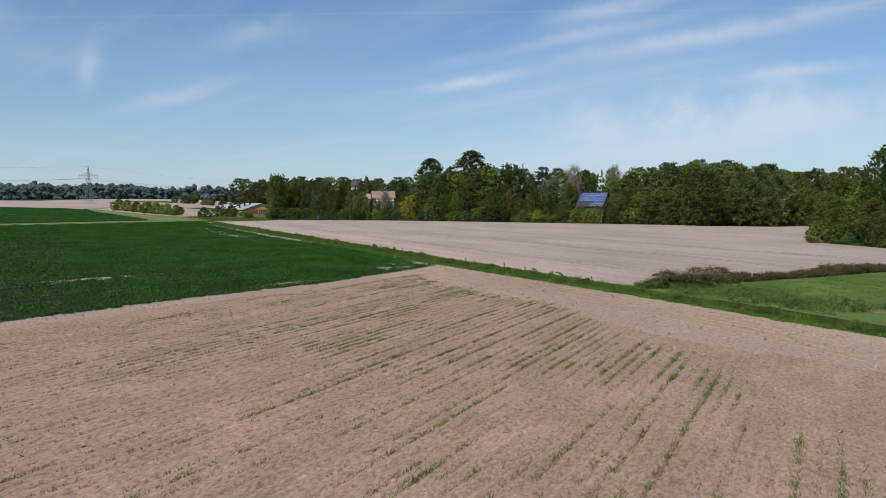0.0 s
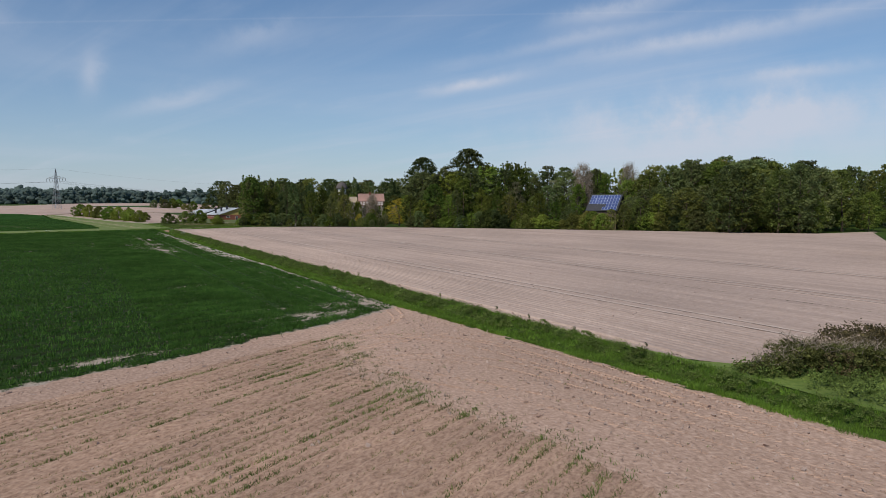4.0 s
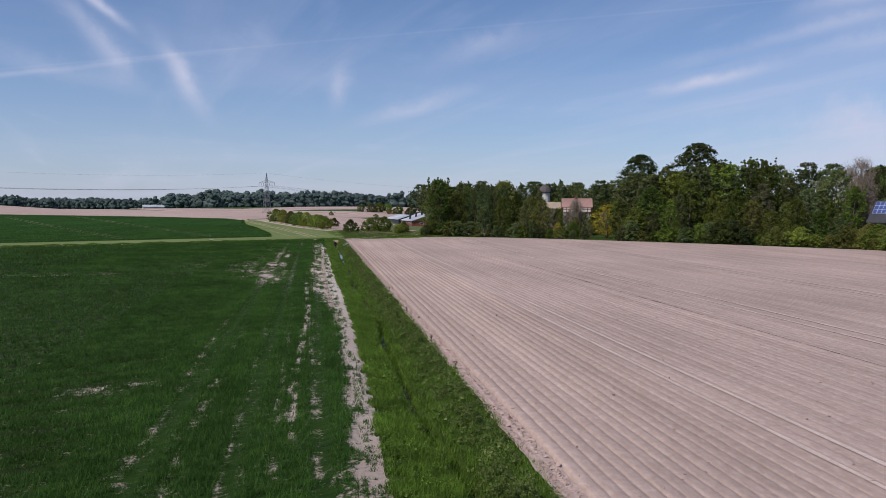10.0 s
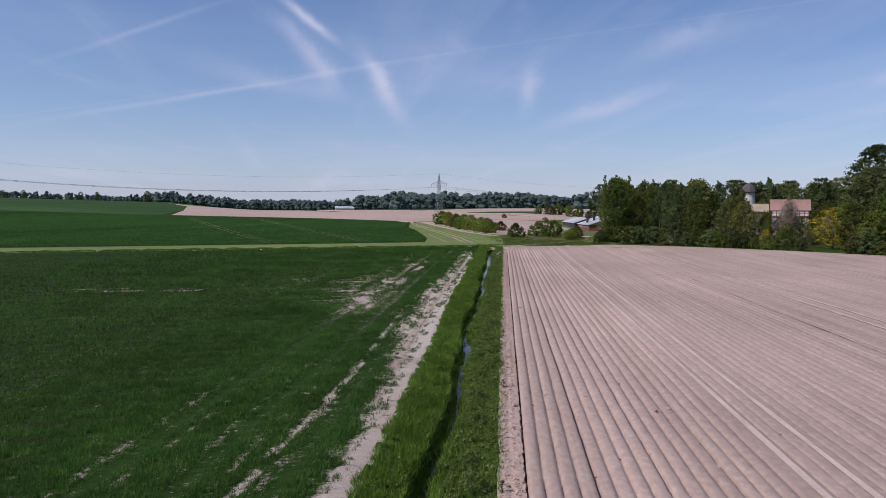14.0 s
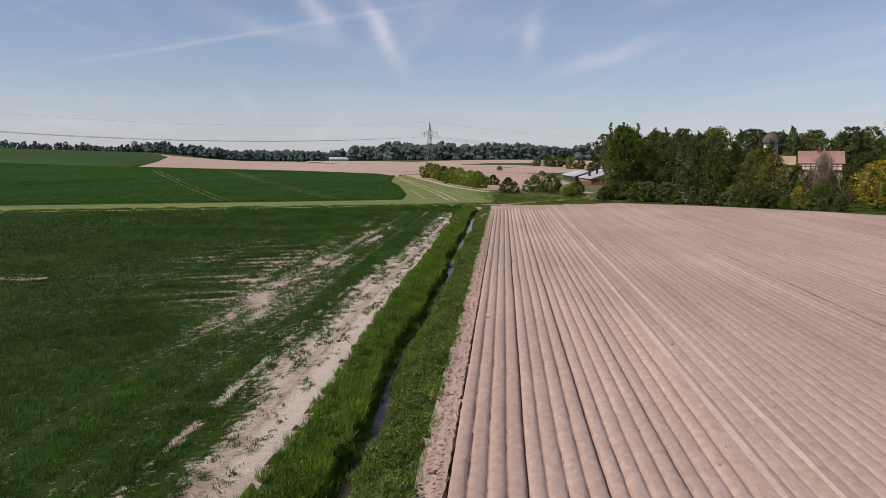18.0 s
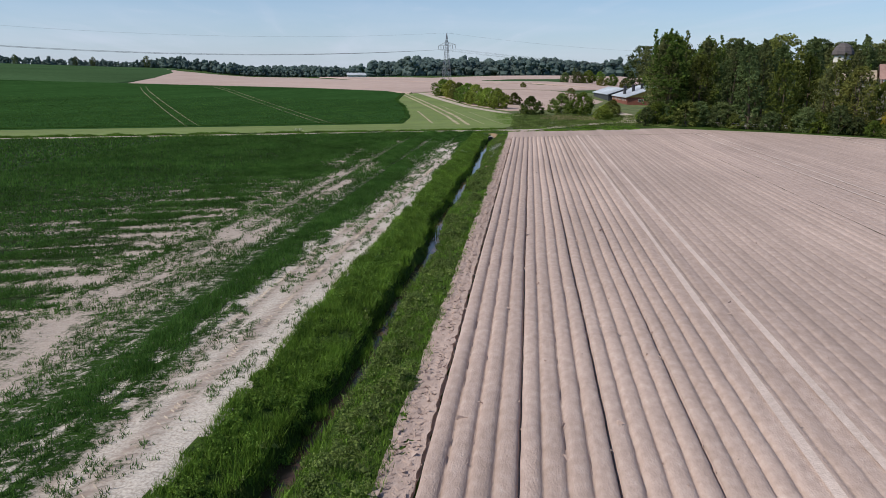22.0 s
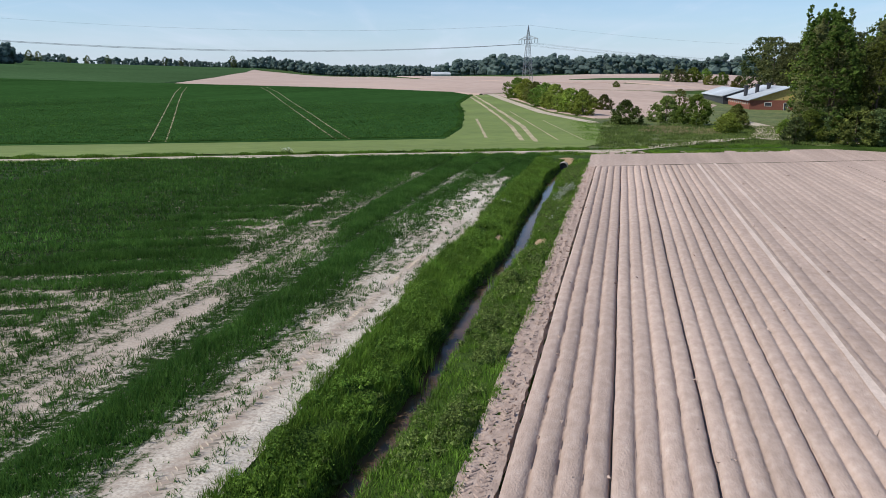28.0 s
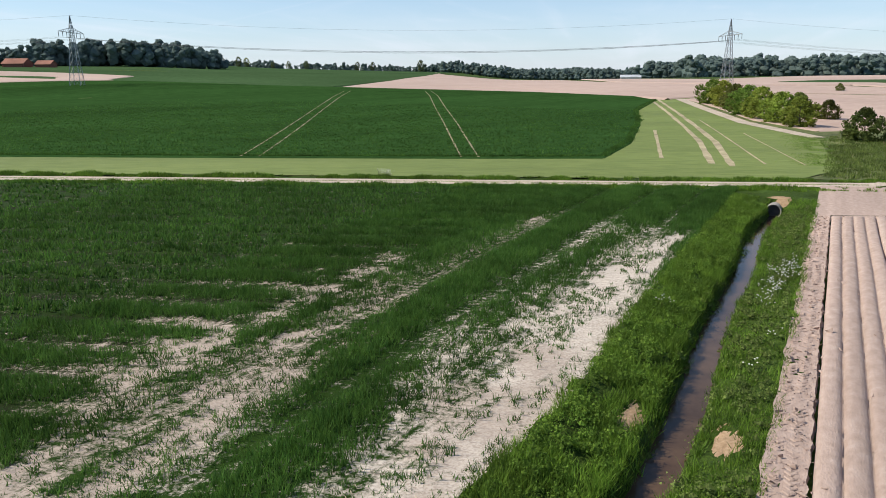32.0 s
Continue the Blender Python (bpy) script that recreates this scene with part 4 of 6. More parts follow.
def tree(name, label, seed, height, wide, base, mat, lobes=42, each=46, leaf=0.34, top=0.5, pointed=0.0, core=0.74, size=0.15, twigs=False, limbs=7, category="tree", ragged=False):
    """A tapered trunk with limbs and an uneven crown of many leaf clumps. base: where the crown begins, as a part of the height; top: where it is widest."""
    rng = np.random.default_rng(seed)
    root = new(name)
    tagged(root, label, category)
    bm = bmesh.new()
    lean = rng.normal(0, 0.02, 2) * height
    r = 0.013 * height + 0.04
    path = [Vector((0, 0, -0.3)), Vector((lean[0] * 0.2, lean[1] * 0.1, height * 0.2)), Vector((lean[0] * 0.5, lean[1] * 0.6, height * 0.5)), Vector((lean[0], lean[1], height * 0.92))]
    tube(bm, path, [r * 1.25, r * 0.9, r * 0.55, r * 0.08], 7)
    part("trunk", bm, BARK, root)

    def profile(u):
        a = np.where(u < top, np.sin(np.pi / 2 * np.clip(u / top * 0.7 + 0.3, 0, 1)), np.cos(np.pi / 2 * np.clip((u - top) / (1 - top), 0, 1)) ** 0.6)
        return a * (1 - pointed) + pointed * np.clip(1 - u, 0, 1) ** 0.85

    lobes, each, size, core = int(lobes * 2.9), int(each * 0.64), size * 0.56, core * 0.62
    i = np.arange(lobes)
    u = np.clip((i + 0.5) / lobes + rng.normal(0, 0.03, lobes), 0.02, 0.97)
    turn = i * 2.39996 + rng.normal(0, 0.35, lobes)
    way = np.stack([np.cos(turn), np.sin(turn), u * 3], -1)
    share = (0.80 + 0.30 * bumps(way, 1.9, seed)) * np.sqrt(rng.uniform(0.2, 1.05, lobes))
    rad = wide / 2 * profile(u) * share
    radius = wide * size * rng.uniform(0.6, 1.35, lobes) * (0.45 + 0.55 * profile(u))
    z = height * (base + (1 - base) * u) - radius * 0.5
    centre = np.stack([lean[0] * u + rad * np.cos(turn), lean[1] * u + rad * np.sin(turn), z], -1)
    if ragged:
        # thin leading shoots that stand out of the crown
        lead = []
        for k in range(9):
            a, out, low = rng.uniform(0, 6.3), wide * rng.uniform(0.0, 0.36), rng.uniform(0.62, 0.9)
            for step in range(5):
                lead.append((lean[0] + math.cos(a) * out, lean[1] + math.sin(a) * out, height * (low + 0.035 * step), wide * 0.05 * (1.15 - 0.2 * step)))
        lead = np.array(lead)
        centre, radius = np.concatenate([centre, lead[:, :3] + rng.normal(0, 0.12, (len(lead), 3))]), np.concatenate([radius, lead[:, 3]])
    for j in range(0, lobes, max(1, lobes // limbs)):
        end = Vector(centre[j])
        start = Vector((lean[0] * 0.4, lean[1] * 0.4, max(0.2, end.z - 0.65 * math.hypot(end.x, end.y) - 0.05 * height)))
        bm = bmesh.new()
        tube(bm, [start, (start + end) / 2 - Vector((0, 0, 0.03 * wide)), end], [r * 0.4, r * 0.26, r * 0.06], 5)
        part("limb", bm, BARK, root)
    if twigs:
        # leafless: fans of thin upright twigs
        n = lobes * each
        c = np.repeat(centre, each, 0) + rng.normal(0, 0.55, (n, 3)) * np.repeat(radius, each)[:, None]
        d = np.stack([rng.normal(0, 0.4, n), rng.normal(0, 0.4, n), np.ones(n)], -1) + 0.5 * (c - np.repeat(centre, each, 0)) / np.repeat(radius, each)[:, None]
        d *= rng.uniform(0.5, 1.5, (n, 1)) * leaf * 2.4 / np.linalg.norm(d, axis=1, keepdims=True)
        w = np.cross(d, rng.normal(0, 1, (n, 3)))
        w *= 0.022 / np.linalg.norm(w, axis=1, keepdims=True)
        quads = np.stack([c - d - w, c - d + w, c + d + w * 0.4, c + d - w * 0.4], 1)
    else:
        quads = lobe_faces(rng, centre, radius, each, leaf * 0.64, 1.1 if ragged else 0.95, core)
    soup("crown", quads.reshape(-1, 3), 4 if twigs else 3, mat, root)
    return root


def ground_at(x, y):
    return float(land(x, y))


TREES = {
    "oak": tree("oak_tree", "broad green oak at the field edge", 1, 17, 16, 0.10, LEAF, 56, 38, 0.37, 0.42),
    "oakb": tree("oak_tree", "broad dark oak in the wood", 12, 18, 15, 0.08, LEAF_DARK, 54, 36, 0.40, 0.45),
    "oakc": tree("oak_tree", "young oak with olive spring leaves", 22, 16, 14, 0.08, LEAF_OLIVE, 50, 35, 0.35, 0.45),
    "ash": tree("ash_tree", "tall green ash in the wood edge", 2, 20, 12, 0.05, LEAF, 50, 35, 0.37, 0.5, ragged=True),
    "ashb": tree("ash_tree", "light green ash in the wood edge", 13, 19, 11, 0.06, LEAF_LIGHT, 46, 35, 0.35, 0.4, 0.2, ragged=True),
    "dark": tree("alder_tree", "tall dark green alder in the wood edge", 3, 20, 10, 0.03, LEAF_DARK, 48, 33, 0.35, 0.3, 0.35, ragged=True),
    "darkb": tree("alder_tree", "slender dull green alder in the wood edge", 14, 20, 9, 0.05, LEAF_DARK, 44, 33, 0.35, 0.4, 0.25, ragged=True),
    "olive": tree("willow_tree", "olive green willow in the wood edge", 4, 15, 13, 0.04, LEAF_OLIVE, 50, 35, 0.31, 0.45),
    "oliveb": tree("willow_tree", "greyish olive willow with thin foliage", 15, 14, 10, 0.05, LEAF_GREY, 40, 35, 0.26, 0.5, 0.0, 0.45),
    "poplar": tree("poplar_tree", "very tall poplar with an open crown", 5, 35, 15, 0.30, LEAF_DARK, 95, 56, 0.44, 0.5, 0.0, 0.8, 0.17, False, 14),
    "low": tree("hazel_bush", "low green shrub at the wood edge", 6, 5, 7.5, 0.0, LEAF_LIGHT, 34, 78, 0.20, 0.35, 0.1, 0.95, 0.16, category="shrub"),
    "lowolive": tree("elder_bush", "low olive shrub at the wood edge", 7, 4, 6.5, 0.0, LEAF_OLIVE, 32, 78, 0.18, 0.3, 0.2, 0.95, 0.16, category="shrub"),
    "lowdark": tree("hawthorn_bush", "dense dark green shrub at the wood edge", 26, 5, 6.5, 0.0, LEAF_DARK, 32, 78, 0.19, 0.4, 0.0, 0.95, 0.17, category="shrub"),
    "yellow": tree("yellow_tree", "bright yellow spring tree", 8, 11, 9, 0.10, LEAF_YELLOW, 34, 35, 0.26, 0.5, 0.0, 0.5),
    "bare": tree("bare_tree", "leafless grey-brown tree in the wood", 9, 20, 9, 0.35, TWIG, 46, 26, 0.5, 0.6, 0.0, 0, 0.17, True, 20),
}
FIRST = {k: True for k in TREES}
SIZE = {"oakc": 16, "lowdark": 5, "oakb": 18, "ashb": 19, "darkb": 20, "oliveb": 14, "oak": 17, "ash": 20, "dark": 20, "olive": 15, "poplar": 35, "low": 5, "lowolive": 4, "yellow": 11, "bare": 20}


def plant(kind, x, y, height, turn=0.0, group="", wide=1.0):
    ob = TREES[kind]
    s = height / SIZE[kind]
    if not FIRST[kind]:
        ob = copy_thing(ob, Matrix.Identity(4))
    FIRST[kind] = False
    ob.location = (x, y, ground_at(x, y) - 0.05)
    ob.rotation_euler = (0, 0, turn)
    ob.scale = (s * wide, s * wide, s)
    if group:
        ob["group"] = group
    return ob


def build_wood():
    rng = random.Random(4)
    # the wood along the far side of the ridged field: a front of shrubs, then rows of trees
    line = [(29, 33), (40, 30), (54, 22), (76, 4), (106, -28), (145, -77), (178, -124)]
    az_top = ((9.6, 0.018), (11.7, 0.031), (12.7, 0.033), (15, 0.026), (17.4, 0.031), (21, 0.028), (23.5, 0.031), (25.5, 0.042), (27, 0.045), (31, 0.05), (33, 0.049), (35.7, 0.0477), (38, 0.045),
              (40.7, 0.043), (43, 0.042), (45.8, 0.05), (47.7, 0.0585), (50, 0.054), (53.7, 0.049), (58, 0.042))
    lengths = [math.dist(a, b) for a, b in zip(line, line[1:])]
    total = sum(lengths)

    def along(s):
        for (a, b), l in zip(zip(line, line[1:]), lengths):
            if s <= l:
                break
            s -= l
        f = min(1, s / l)
        return a[0] + (b[0] - a[0]) * f, a[1] + (b[1] - a[1]) * f, (b[1] - a[1]) / -l, (b[0] - a[0]) / l

    blocked = [(90, 12, 5), (86, 4, 4.5), (84, -1, 4), (94, 67, 6), (104, 64, 9), (113, 61, 8), (95, 101, 6), (141, -62, 10)]

    def skyline(x, y):
        """The height at which a tree top meets the wood's outline."""
        far = math.hypot(x + 30.7, y + 268)
        return 11.1 + far * float(np.interp(math.degrees(math.atan2(x + 30.7, y + 268)), *zip(*az_top)))

    def put(kind, s, back, share):
        x, y, nx, ny = along(s)
        x, y = x + nx * back, y + ny * back
        if any(math.hypot(x - a, y - b) < c for a, b, c in blocked):
            return
        h = skyline(x, y) * share
        off = x - 77 - (y - 4) * 0.42
        if -10 < off < 9 and y < 62:
            h = min(h, rng.uniform(4, 8))
        if -26 < off <= -10 and y < 98:
            h = min(h, 15.2 if off < -18.5 else 10.5 if off > -15 else 17)
        if abs(x - 128) < 11 and abs(y + 70) < 16:
            h = min(h, rng.uniform(5.5, 7.5))
        plant(kind, x, y, h, rng.uniform(0, 6.3), "trees of the wood edge", rng.uniform(0.85, 1.2))

    s = 0.0
    while s < total:
        put(rng.choice(("low", "lowolive", "lowdark")), s, rng.uniform(1, 3.5), rng.uniform(0.14, 0.30))
        s += rng.uniform(2.8, 4.6)
    for back, gap, lo, hi in ((6, 5.5, 0.34, 0.68), (12, 6.2, 0.52, 0.86), (20, 7.2, 0.78, 1.04), (30, 8.5, 0.9, 1.1), (42, 12, 0.88, 1.06)):
        s = rng.uniform(0, 3)
        while s < total:
            kinds = ("dark", "darkb", "ash", "dark", "ash", "olive") if s < 55 else ("ash", "olive", "oak", "dark", "oliveb", "ashb", "oakb", "oakb") if s < 175 else ("oakc", "oakb", "oakb", "oak", "oakb")
            kind = rng.choice(kinds)
            if back >= 20 and 120 < s < 185 and rng.random() < 0.45:
                kind = "bare"
            if s < 55:
                put(kind, s, back + rng.uniform(-1.5, 2), rng.uniform(max(lo, 0.62), 1.06))
            else:
                put(kind, s, back + rng.uniform(-1.5, 2), rng.uniform(lo, hi))
            s += gap * rng.uniform(0.8, 1.3)
    for x, y, h, w in ((139, 37, 37.2, 1.45), (117, 45, 32.5, 1.4), (128, 44, 28, 0.8)):
        plant("poplar", x, y, h, rng.uniform(0, 6), "poplars above the wood", w)
    plant("darkb", 133, -15, 27, 1.0, "", 0.9)
    for kind, x, y, h in (("dark", 32.0, 37, 17), ("dark", 31, 43, 19), ("ash", 34, 50, 18), ("lowdark", 27, 33.5, 4.0)):
        plant(kind, x, y, h, x, "trees of the wood edge")
    plant("yellow", 90, 12, 12, 0.4, "", 1.5)
    for kind, x, y, h in (("bare", 83.5, 29, 13.5), ("oliveb", 86, 33, 11.5), ("bare", 87.5, 36, 14), ("lowolive", 80.5, 22.5, 5.5), ("oliveb", 81.8, 31, 9), ("yellow", 96, 20, 8.5)):
        plant(kind, x, y, h, x, "trees before the house")
    plant("yellow", 72, 14, 5.5, 1.4)
    for kind, x, y, h in (("bare", 84, 54, 9), ("ashb", 88, 57.5, 9), ("oliveb", 92, 55.5, 8.5), ("bare", 95, 56, 10.5), ("bare", 90, 52, 9.5), ("oliveb", 83, 61, 9), ("ashb", 98, 53.5, 8.5), ("bare", 100, 40, 9), ("olive", 103, 45, 10), ("olive", 94, 50, 8.5), ("oak", 101, 49, 10.5), ("ash", 108, 45, 14), ("olive", 106, 54, 14), ("oakb", 116, 50, 14), ("oakb", 88, 84, 14), ("ash", 96, 88, 14), ("oakb", 103, 84, 14), ("olive", 90, 44, 7), ("lowdark", 98, 42, 5)):
        plant(kind, x, y, h, rng.uniform(0, 6), "trees round the house")
    for k in range(7):
        plant(rng.choice(("low", "lowolive")), 136 - 0.3 * k, -52 - 3.2 * k, rng.uniform(5.0, 7.2), k, "shrubs before the solar house")
    for x, y, h in ((140, -76, 9.5), (135, -75, 8), (147, -77, 12)):
        plant("olive", x, y, h, x, "shrubs before the solar house")
    # behind the solar roof and the large oak block
    for i in range(28):
        x, y = 165 + rng.uniform(-12, 60), -70 + rng.uniform(-55, 40)
        plant(rng.choice(("oakb", "oakb", "oakc", "oak")), x, y, min(27, skyline(x, y)) * rng.uniform(0.85, 1.0), rng.uniform(0, 6), "oaks of the wood")
    for k in range(22):
        az, r = 46.5 + 0.56 * k, 385 + rng.uniform(0, 60)
        x, y = -62 + r * math.sin(radians(az)), -316 + r * math.cos(radians(az))
        plant(rng.choice(("oakb", "oakb", "oak", "oakc")), x, y, (10 + 0.0445 * r * math.cos(radians(az - 27.4))) * rng.uniform(0.9, 1.03), rng.uniform(0, 6), "oaks of the wood")
    # the wood hill beyond the house
    for i in range(58):
        f = rng.random()
        plant(rng.choice(("oakb", "oakb", "dark", "oakb")), 70 + 115 * f + rng.uniform(-8, 8), 150 - 65 * f + rng.uniform(-15, 35), rng.uniform(20.5, 24.5), rng.uniform(0, 6), "trees of the wood")
    for i in range(18):
        plant(rng.choice(("oakb", "oakb", "ash", "oak")), 54 + 2.7 * i + rng.uniform(-2, 2), 200 + rng.uniform(-6, 30), rng.uniform(20, 24), rng.uniform(0, 6), "trees of the wood")
    # the garden trees that jut into the field
    for kind, x, y, h in (("oak", 100, -203, 12), ("lowolive", 96.5, -203, 5), ("olive", 103, -212, 11), ("oak", 112, -205, 15), ("ash", 109.5, -209.5, 22.5), ("olive", 97, -217, 8), ("bare", 106, -216, 9),
                          ("low", 95, -221, 3), ("low", 99, -224, 3), ("oak", 124, -212, 17), ("ash", 122, -196, 15), ("oak", 214, -120, 14), ("olive", 226, -110, 12), ("olive", 236, -128, 13), ("oak", 250, -105, 20), ("oak", 262, -128, 21), ("ash", 245, -80, 22), ("oak", 280, -120, 22)):
        plant(kind, x, y, h, rng.uniform(0, 6), "garden trees at the field edge")
    # single round trees along the crest of the far hill
    for x, y, h in ((-895, 755, 15), (-876, 775, 16), (-867, 785, 13), (-858, 793, 14), (-848, 803, 14), (-830, 820, 16), (-821, 828, 15), (-791, 854, 11), (-773, 869, 13), (-751, 886, 14.5), (-686, 933, 14), (-666, 946, 14.5), (-600, 985, 19)):
        plant("oakb", x, y, h, x, "trees on the hill crest")
    for kind, x, y, h in (("lowdark", 21, 326, 6), ("dark", 26, 325, 9), ("lowdark", 29.5, 323, 7), ("low", 36, 334, 8), ("low", 49, 400, 7), ("low", 49.5, 322, 7), ("ash", 64, 345, 9.5), ("oak", 74, 335, 9), ("lowolive", -3.5, 234, 2.5), ("ash", 82, 300, 11), ("oakb", 90, 280, 12), ("lowolive", 42, 310, 5), ("lowolive", 55, 300, 6)):
        plant(kind, x, y, h, x, "shrubs on the far slope")
    # bushes along the lane and the waste ground
    for kind, x, y, h in (("low", -33, 141, 6.5), ("low", -29, 132, 6.5), ("lowolive", -25, 122, 6), ("low", -21, 108, 6.5), ("low", -17.5, 100, 6.5), ("low", -13, 91, 6), ("low", -9.5, 84, 5.5), ("lowolive", -11, 112, 5), ("lowolive", -5, 105, 4),
                          ("lowolive", 0.5, 61.5, 5.0), ("lowolive", 9, 72, 5.5), ("low", 14.5, 66, 6.2), ("olive", 12, 78, 7), ("low", 18.7, 47.5, 3.8), ("lowolive", 21, 58, 4), ("lowolive", 24, 75, 4), ("low", 28, 45, 3)):
        plant(kind, x, y, h, rng.uniform(0, 6), "bushes by the lane")


build_wood()


# ---- far woods ----
def build_far_woods():
    rng = np.random.default_rng(12)
    quads = []

    def belt(a, b, count, depth, tall):
        f = rng.uniform(0, 1, count)
        x = a[0] + (b[0] - a[0]) * f + rng.uniform(0, 1, count) * depth * 0.3
        y = a[1] + (b[1] - a[1]) * f + rng.uniform(0, 1, count) * depth
        z = land(x, y)
        hs = tall * rng.uniform(0.7, 1.15, count) * (0.86 + 0.22 * lumps(x, y, 38) + 0.14 * lumps(x, y, 110, 3))
        k = 6
        r = np.repeat(hs, k) * np.tile([0.30, 0.26, 0.22, 0.17, 0.15, 0.13], count) * rng.uniform(0.8, 1.15, count * k)
        cx = np.repeat(x, k) + rng.normal(0, 1, count * k) * np.tile([1.5, 2.5, 3, 2.2, 2.2, 1.8], count)
        cy = np.repeat(y, k) + rng.normal(0, 2.0, count * k)
        cz = np.repeat(z, k) + np.repeat(hs, k) * np.tile([0.22, 0.42, 0.6, 0.72, 0.78, 0.83], count) * rng.uniform(0.94, 1.04, count * k)
        quads.append(lobe_faces(rng, np.stack([cx, cy, cz], -1), r, 10, 0.75, 0.9, 0.95, rounded=True, reach=1.05))

    belt((-600, 1130), (-330, 1040), 300, 100, 20)
    belt((-250, 960), (-150, 860), 300, 120, 26)
    belt((-170, 800), (60, 880), 520, 150, 29)
    belt((60, 760), (260, 700), 420, 150, 21)
    belt((240, 640), (440, 480), 300, 120, 15)
    belt((-950, 1560), (-330, 1250), 380, 150, 25)
    belt((-330, 1200), (300, 1150), 260, 150, 34)
    belt((-1750, 1000), (-900, 1600), 420, 150, 23)
    belt((-690, 372), (-585, 490), 130, 40, 26)
    belt((-800, 300), (-690, 372), 60, 40, 20)
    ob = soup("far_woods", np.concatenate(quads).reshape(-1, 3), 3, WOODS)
    tagged(ob, "dark wooded belts along the horizon, distance haze in their colour", "woods", kind="stuff")


build_far_woods()


# ---- pylons ----
def bar(bm, a, b, r):
    a, b = Vector(a), Vector(b)
    q = (b - a).to_track_quat("Z", "Y")
    ring = [q @ Vector((math.cos(k * math.pi / 2 + 0.785) * r, math.sin(k * math.pi / 2 + 0.785) * r, 0)) for k in range(4)]
    va, vb = [bm.verts.new(a + v) for v in ring], [bm.verts.new(b + v) for v in ring]
    for k in range(4):
        bm.faces.new((va[k], va[(k + 1) % 4], vb[(k + 1) % 4], vb[k]))
    bm.faces.new(va)
    bm.faces.new(vb)


def pylon(x, y, turn, height=26.5):
    root = new("pylon")
    tagged(root, "grey steel lattice power pylon with one crossarm", "pylon", "pylons of the power line")
    half = lambda h: np.interp(h, [0, 0.68, 0.80, 1.0], [2.1, 0.75, 0.6, 0.03])
    levels = [0, 0.14, 0.27, 0.39, 0.5, 0.6, 0.68, 0.74, 0.80, 0.87, 0.94, 1.0]
    signs = ((1, 1), (-1, 1), (-1, -1), (1, -1))
    for sx, sy in signs:
        bm = bmesh.new()
        tube(bm, [Vector((sx * half(a), sy * half(a), a * height)) for a in levels], [0.11] * len(levels), 4)
        part("leg", bm, STEEL, root)
    for i in range(4):
        (ax, ay), (bx, by) = signs[i], signs[(i + 1) % 4]
        for a, b in zip(levels[:-1], levels[1:-1]):
            ha, hb = half(a), half(b)
            for p, q in (((ax * ha, ay * ha, a * height), (bx * hb, by * hb, b * height)), ((bx * ha, by * ha, a * height), (ax * hb, ay * hb, b * height))):
                bm = bmesh.new()
                bar(bm, p, q, 0.05)
                part("brace", bm, STEEL, root)
    arms = []
    z = 0.76 * height
    for sy in (-0.6, 0.6):
        for side in (-1, 1):
            arms += [((side * 0.6, sy, z), (side * 11.3, 0, z), 0.10), ((side * 0.6, sy, z + 1.7), (side * 11.3, 0, z), 0.07)]
    for k in range(1, 7):
        for side in (-1, 1):
            w, out = 0.6 * (1 - k / 7), side * (0.6 + 1.53 * k)
            arms += [((out, -w, z), (out, w, z), 0.06), ((out, -w, z), (out, 0, z + 1.7 * (1 - k / 7)), 0.05)]
    for p, q, r in arms:
        bm = bmesh.new()
        bar(bm, p, q, r)
        part("crossarm_bar", bm, STEEL, root)
    for px in (-11.0, -7.6, -4.2, 4.2, 7.6, 11.0):
        bm = bmesh.new()
        tube(bm, [Vector((px, 0, z - 0.1 - 0.25 * k)) for k in range(8)], [0.07, 0.13] * 4, 6)
        part("insulator", bm, DARK, root)
    root.location = (x, y, ground_at(x, y) - 0.1)
    root.rotation_euler = (0, 0, turn)
    return root


PYLON_A, PYLON_B = (-44.7, 258.0), (-269.0, 127.0)
LINE = math.atan2(PYLON_A[1] - PYLON_B[1], PYLON_A[0] - PYLON_B[0])
pylon(*PYLON_A, LINE + math.pi / 2)
pylon(*PYLON_B, LINE + math.pi / 2)


def build_cables():
    step_x, step_y = PYLON_A[0] - PYLON_B[0], PYLON_A[1] - PYLON_B[1]
    places = [(PYLON_B[0] - step_x, PYLON_B[1] - step_y), PYLON_B, PYLON_A, (PYLON_A[0] + step_x, PYLON_A[1] + step_y)]
    across = Vector((-math.sin(LINE), math.cos(LINE), 0))
    for off, up in ((-11.0, 18.0), (-7.6, 18.0), (-4.2, 18.0), (4.2, 18.0), (7.6, 18.0), (11.0, 18.0), (0, 26.4)):
        for a, b in zip(places, places[1:]):
            pa = Vector((*a, ground_at(*a) + up)) + across * off
            pb = Vector((*b, ground_at(*b) + up)) + across * off
            bm = bmesh.new()
            path = [pa.lerp(pb, k / 16) - Vector((0, 0, 4 * 5.0 * (k / 16) * (1 - k / 16))) for k in range(17)]
            tube(bm, path, [0.02] * 17, 4)
            tagged(part("power_cable", bm, DARK, None), "thin sagging overhead power cable", "cable", "cables of the power line")


build_cables()


# ---- buildings ----
def box(bm, lo, hi, m=None):
    vs = [bm.verts.new((x, y, z)) for z in (lo[2], hi[2]) for x, y in ((lo[0], lo[1]), (hi[0], lo[1]), (hi[0], hi[1]), (lo[0], hi[1]))]
    if m is not None:
        for v in vs:
            v.co = m @ v.co
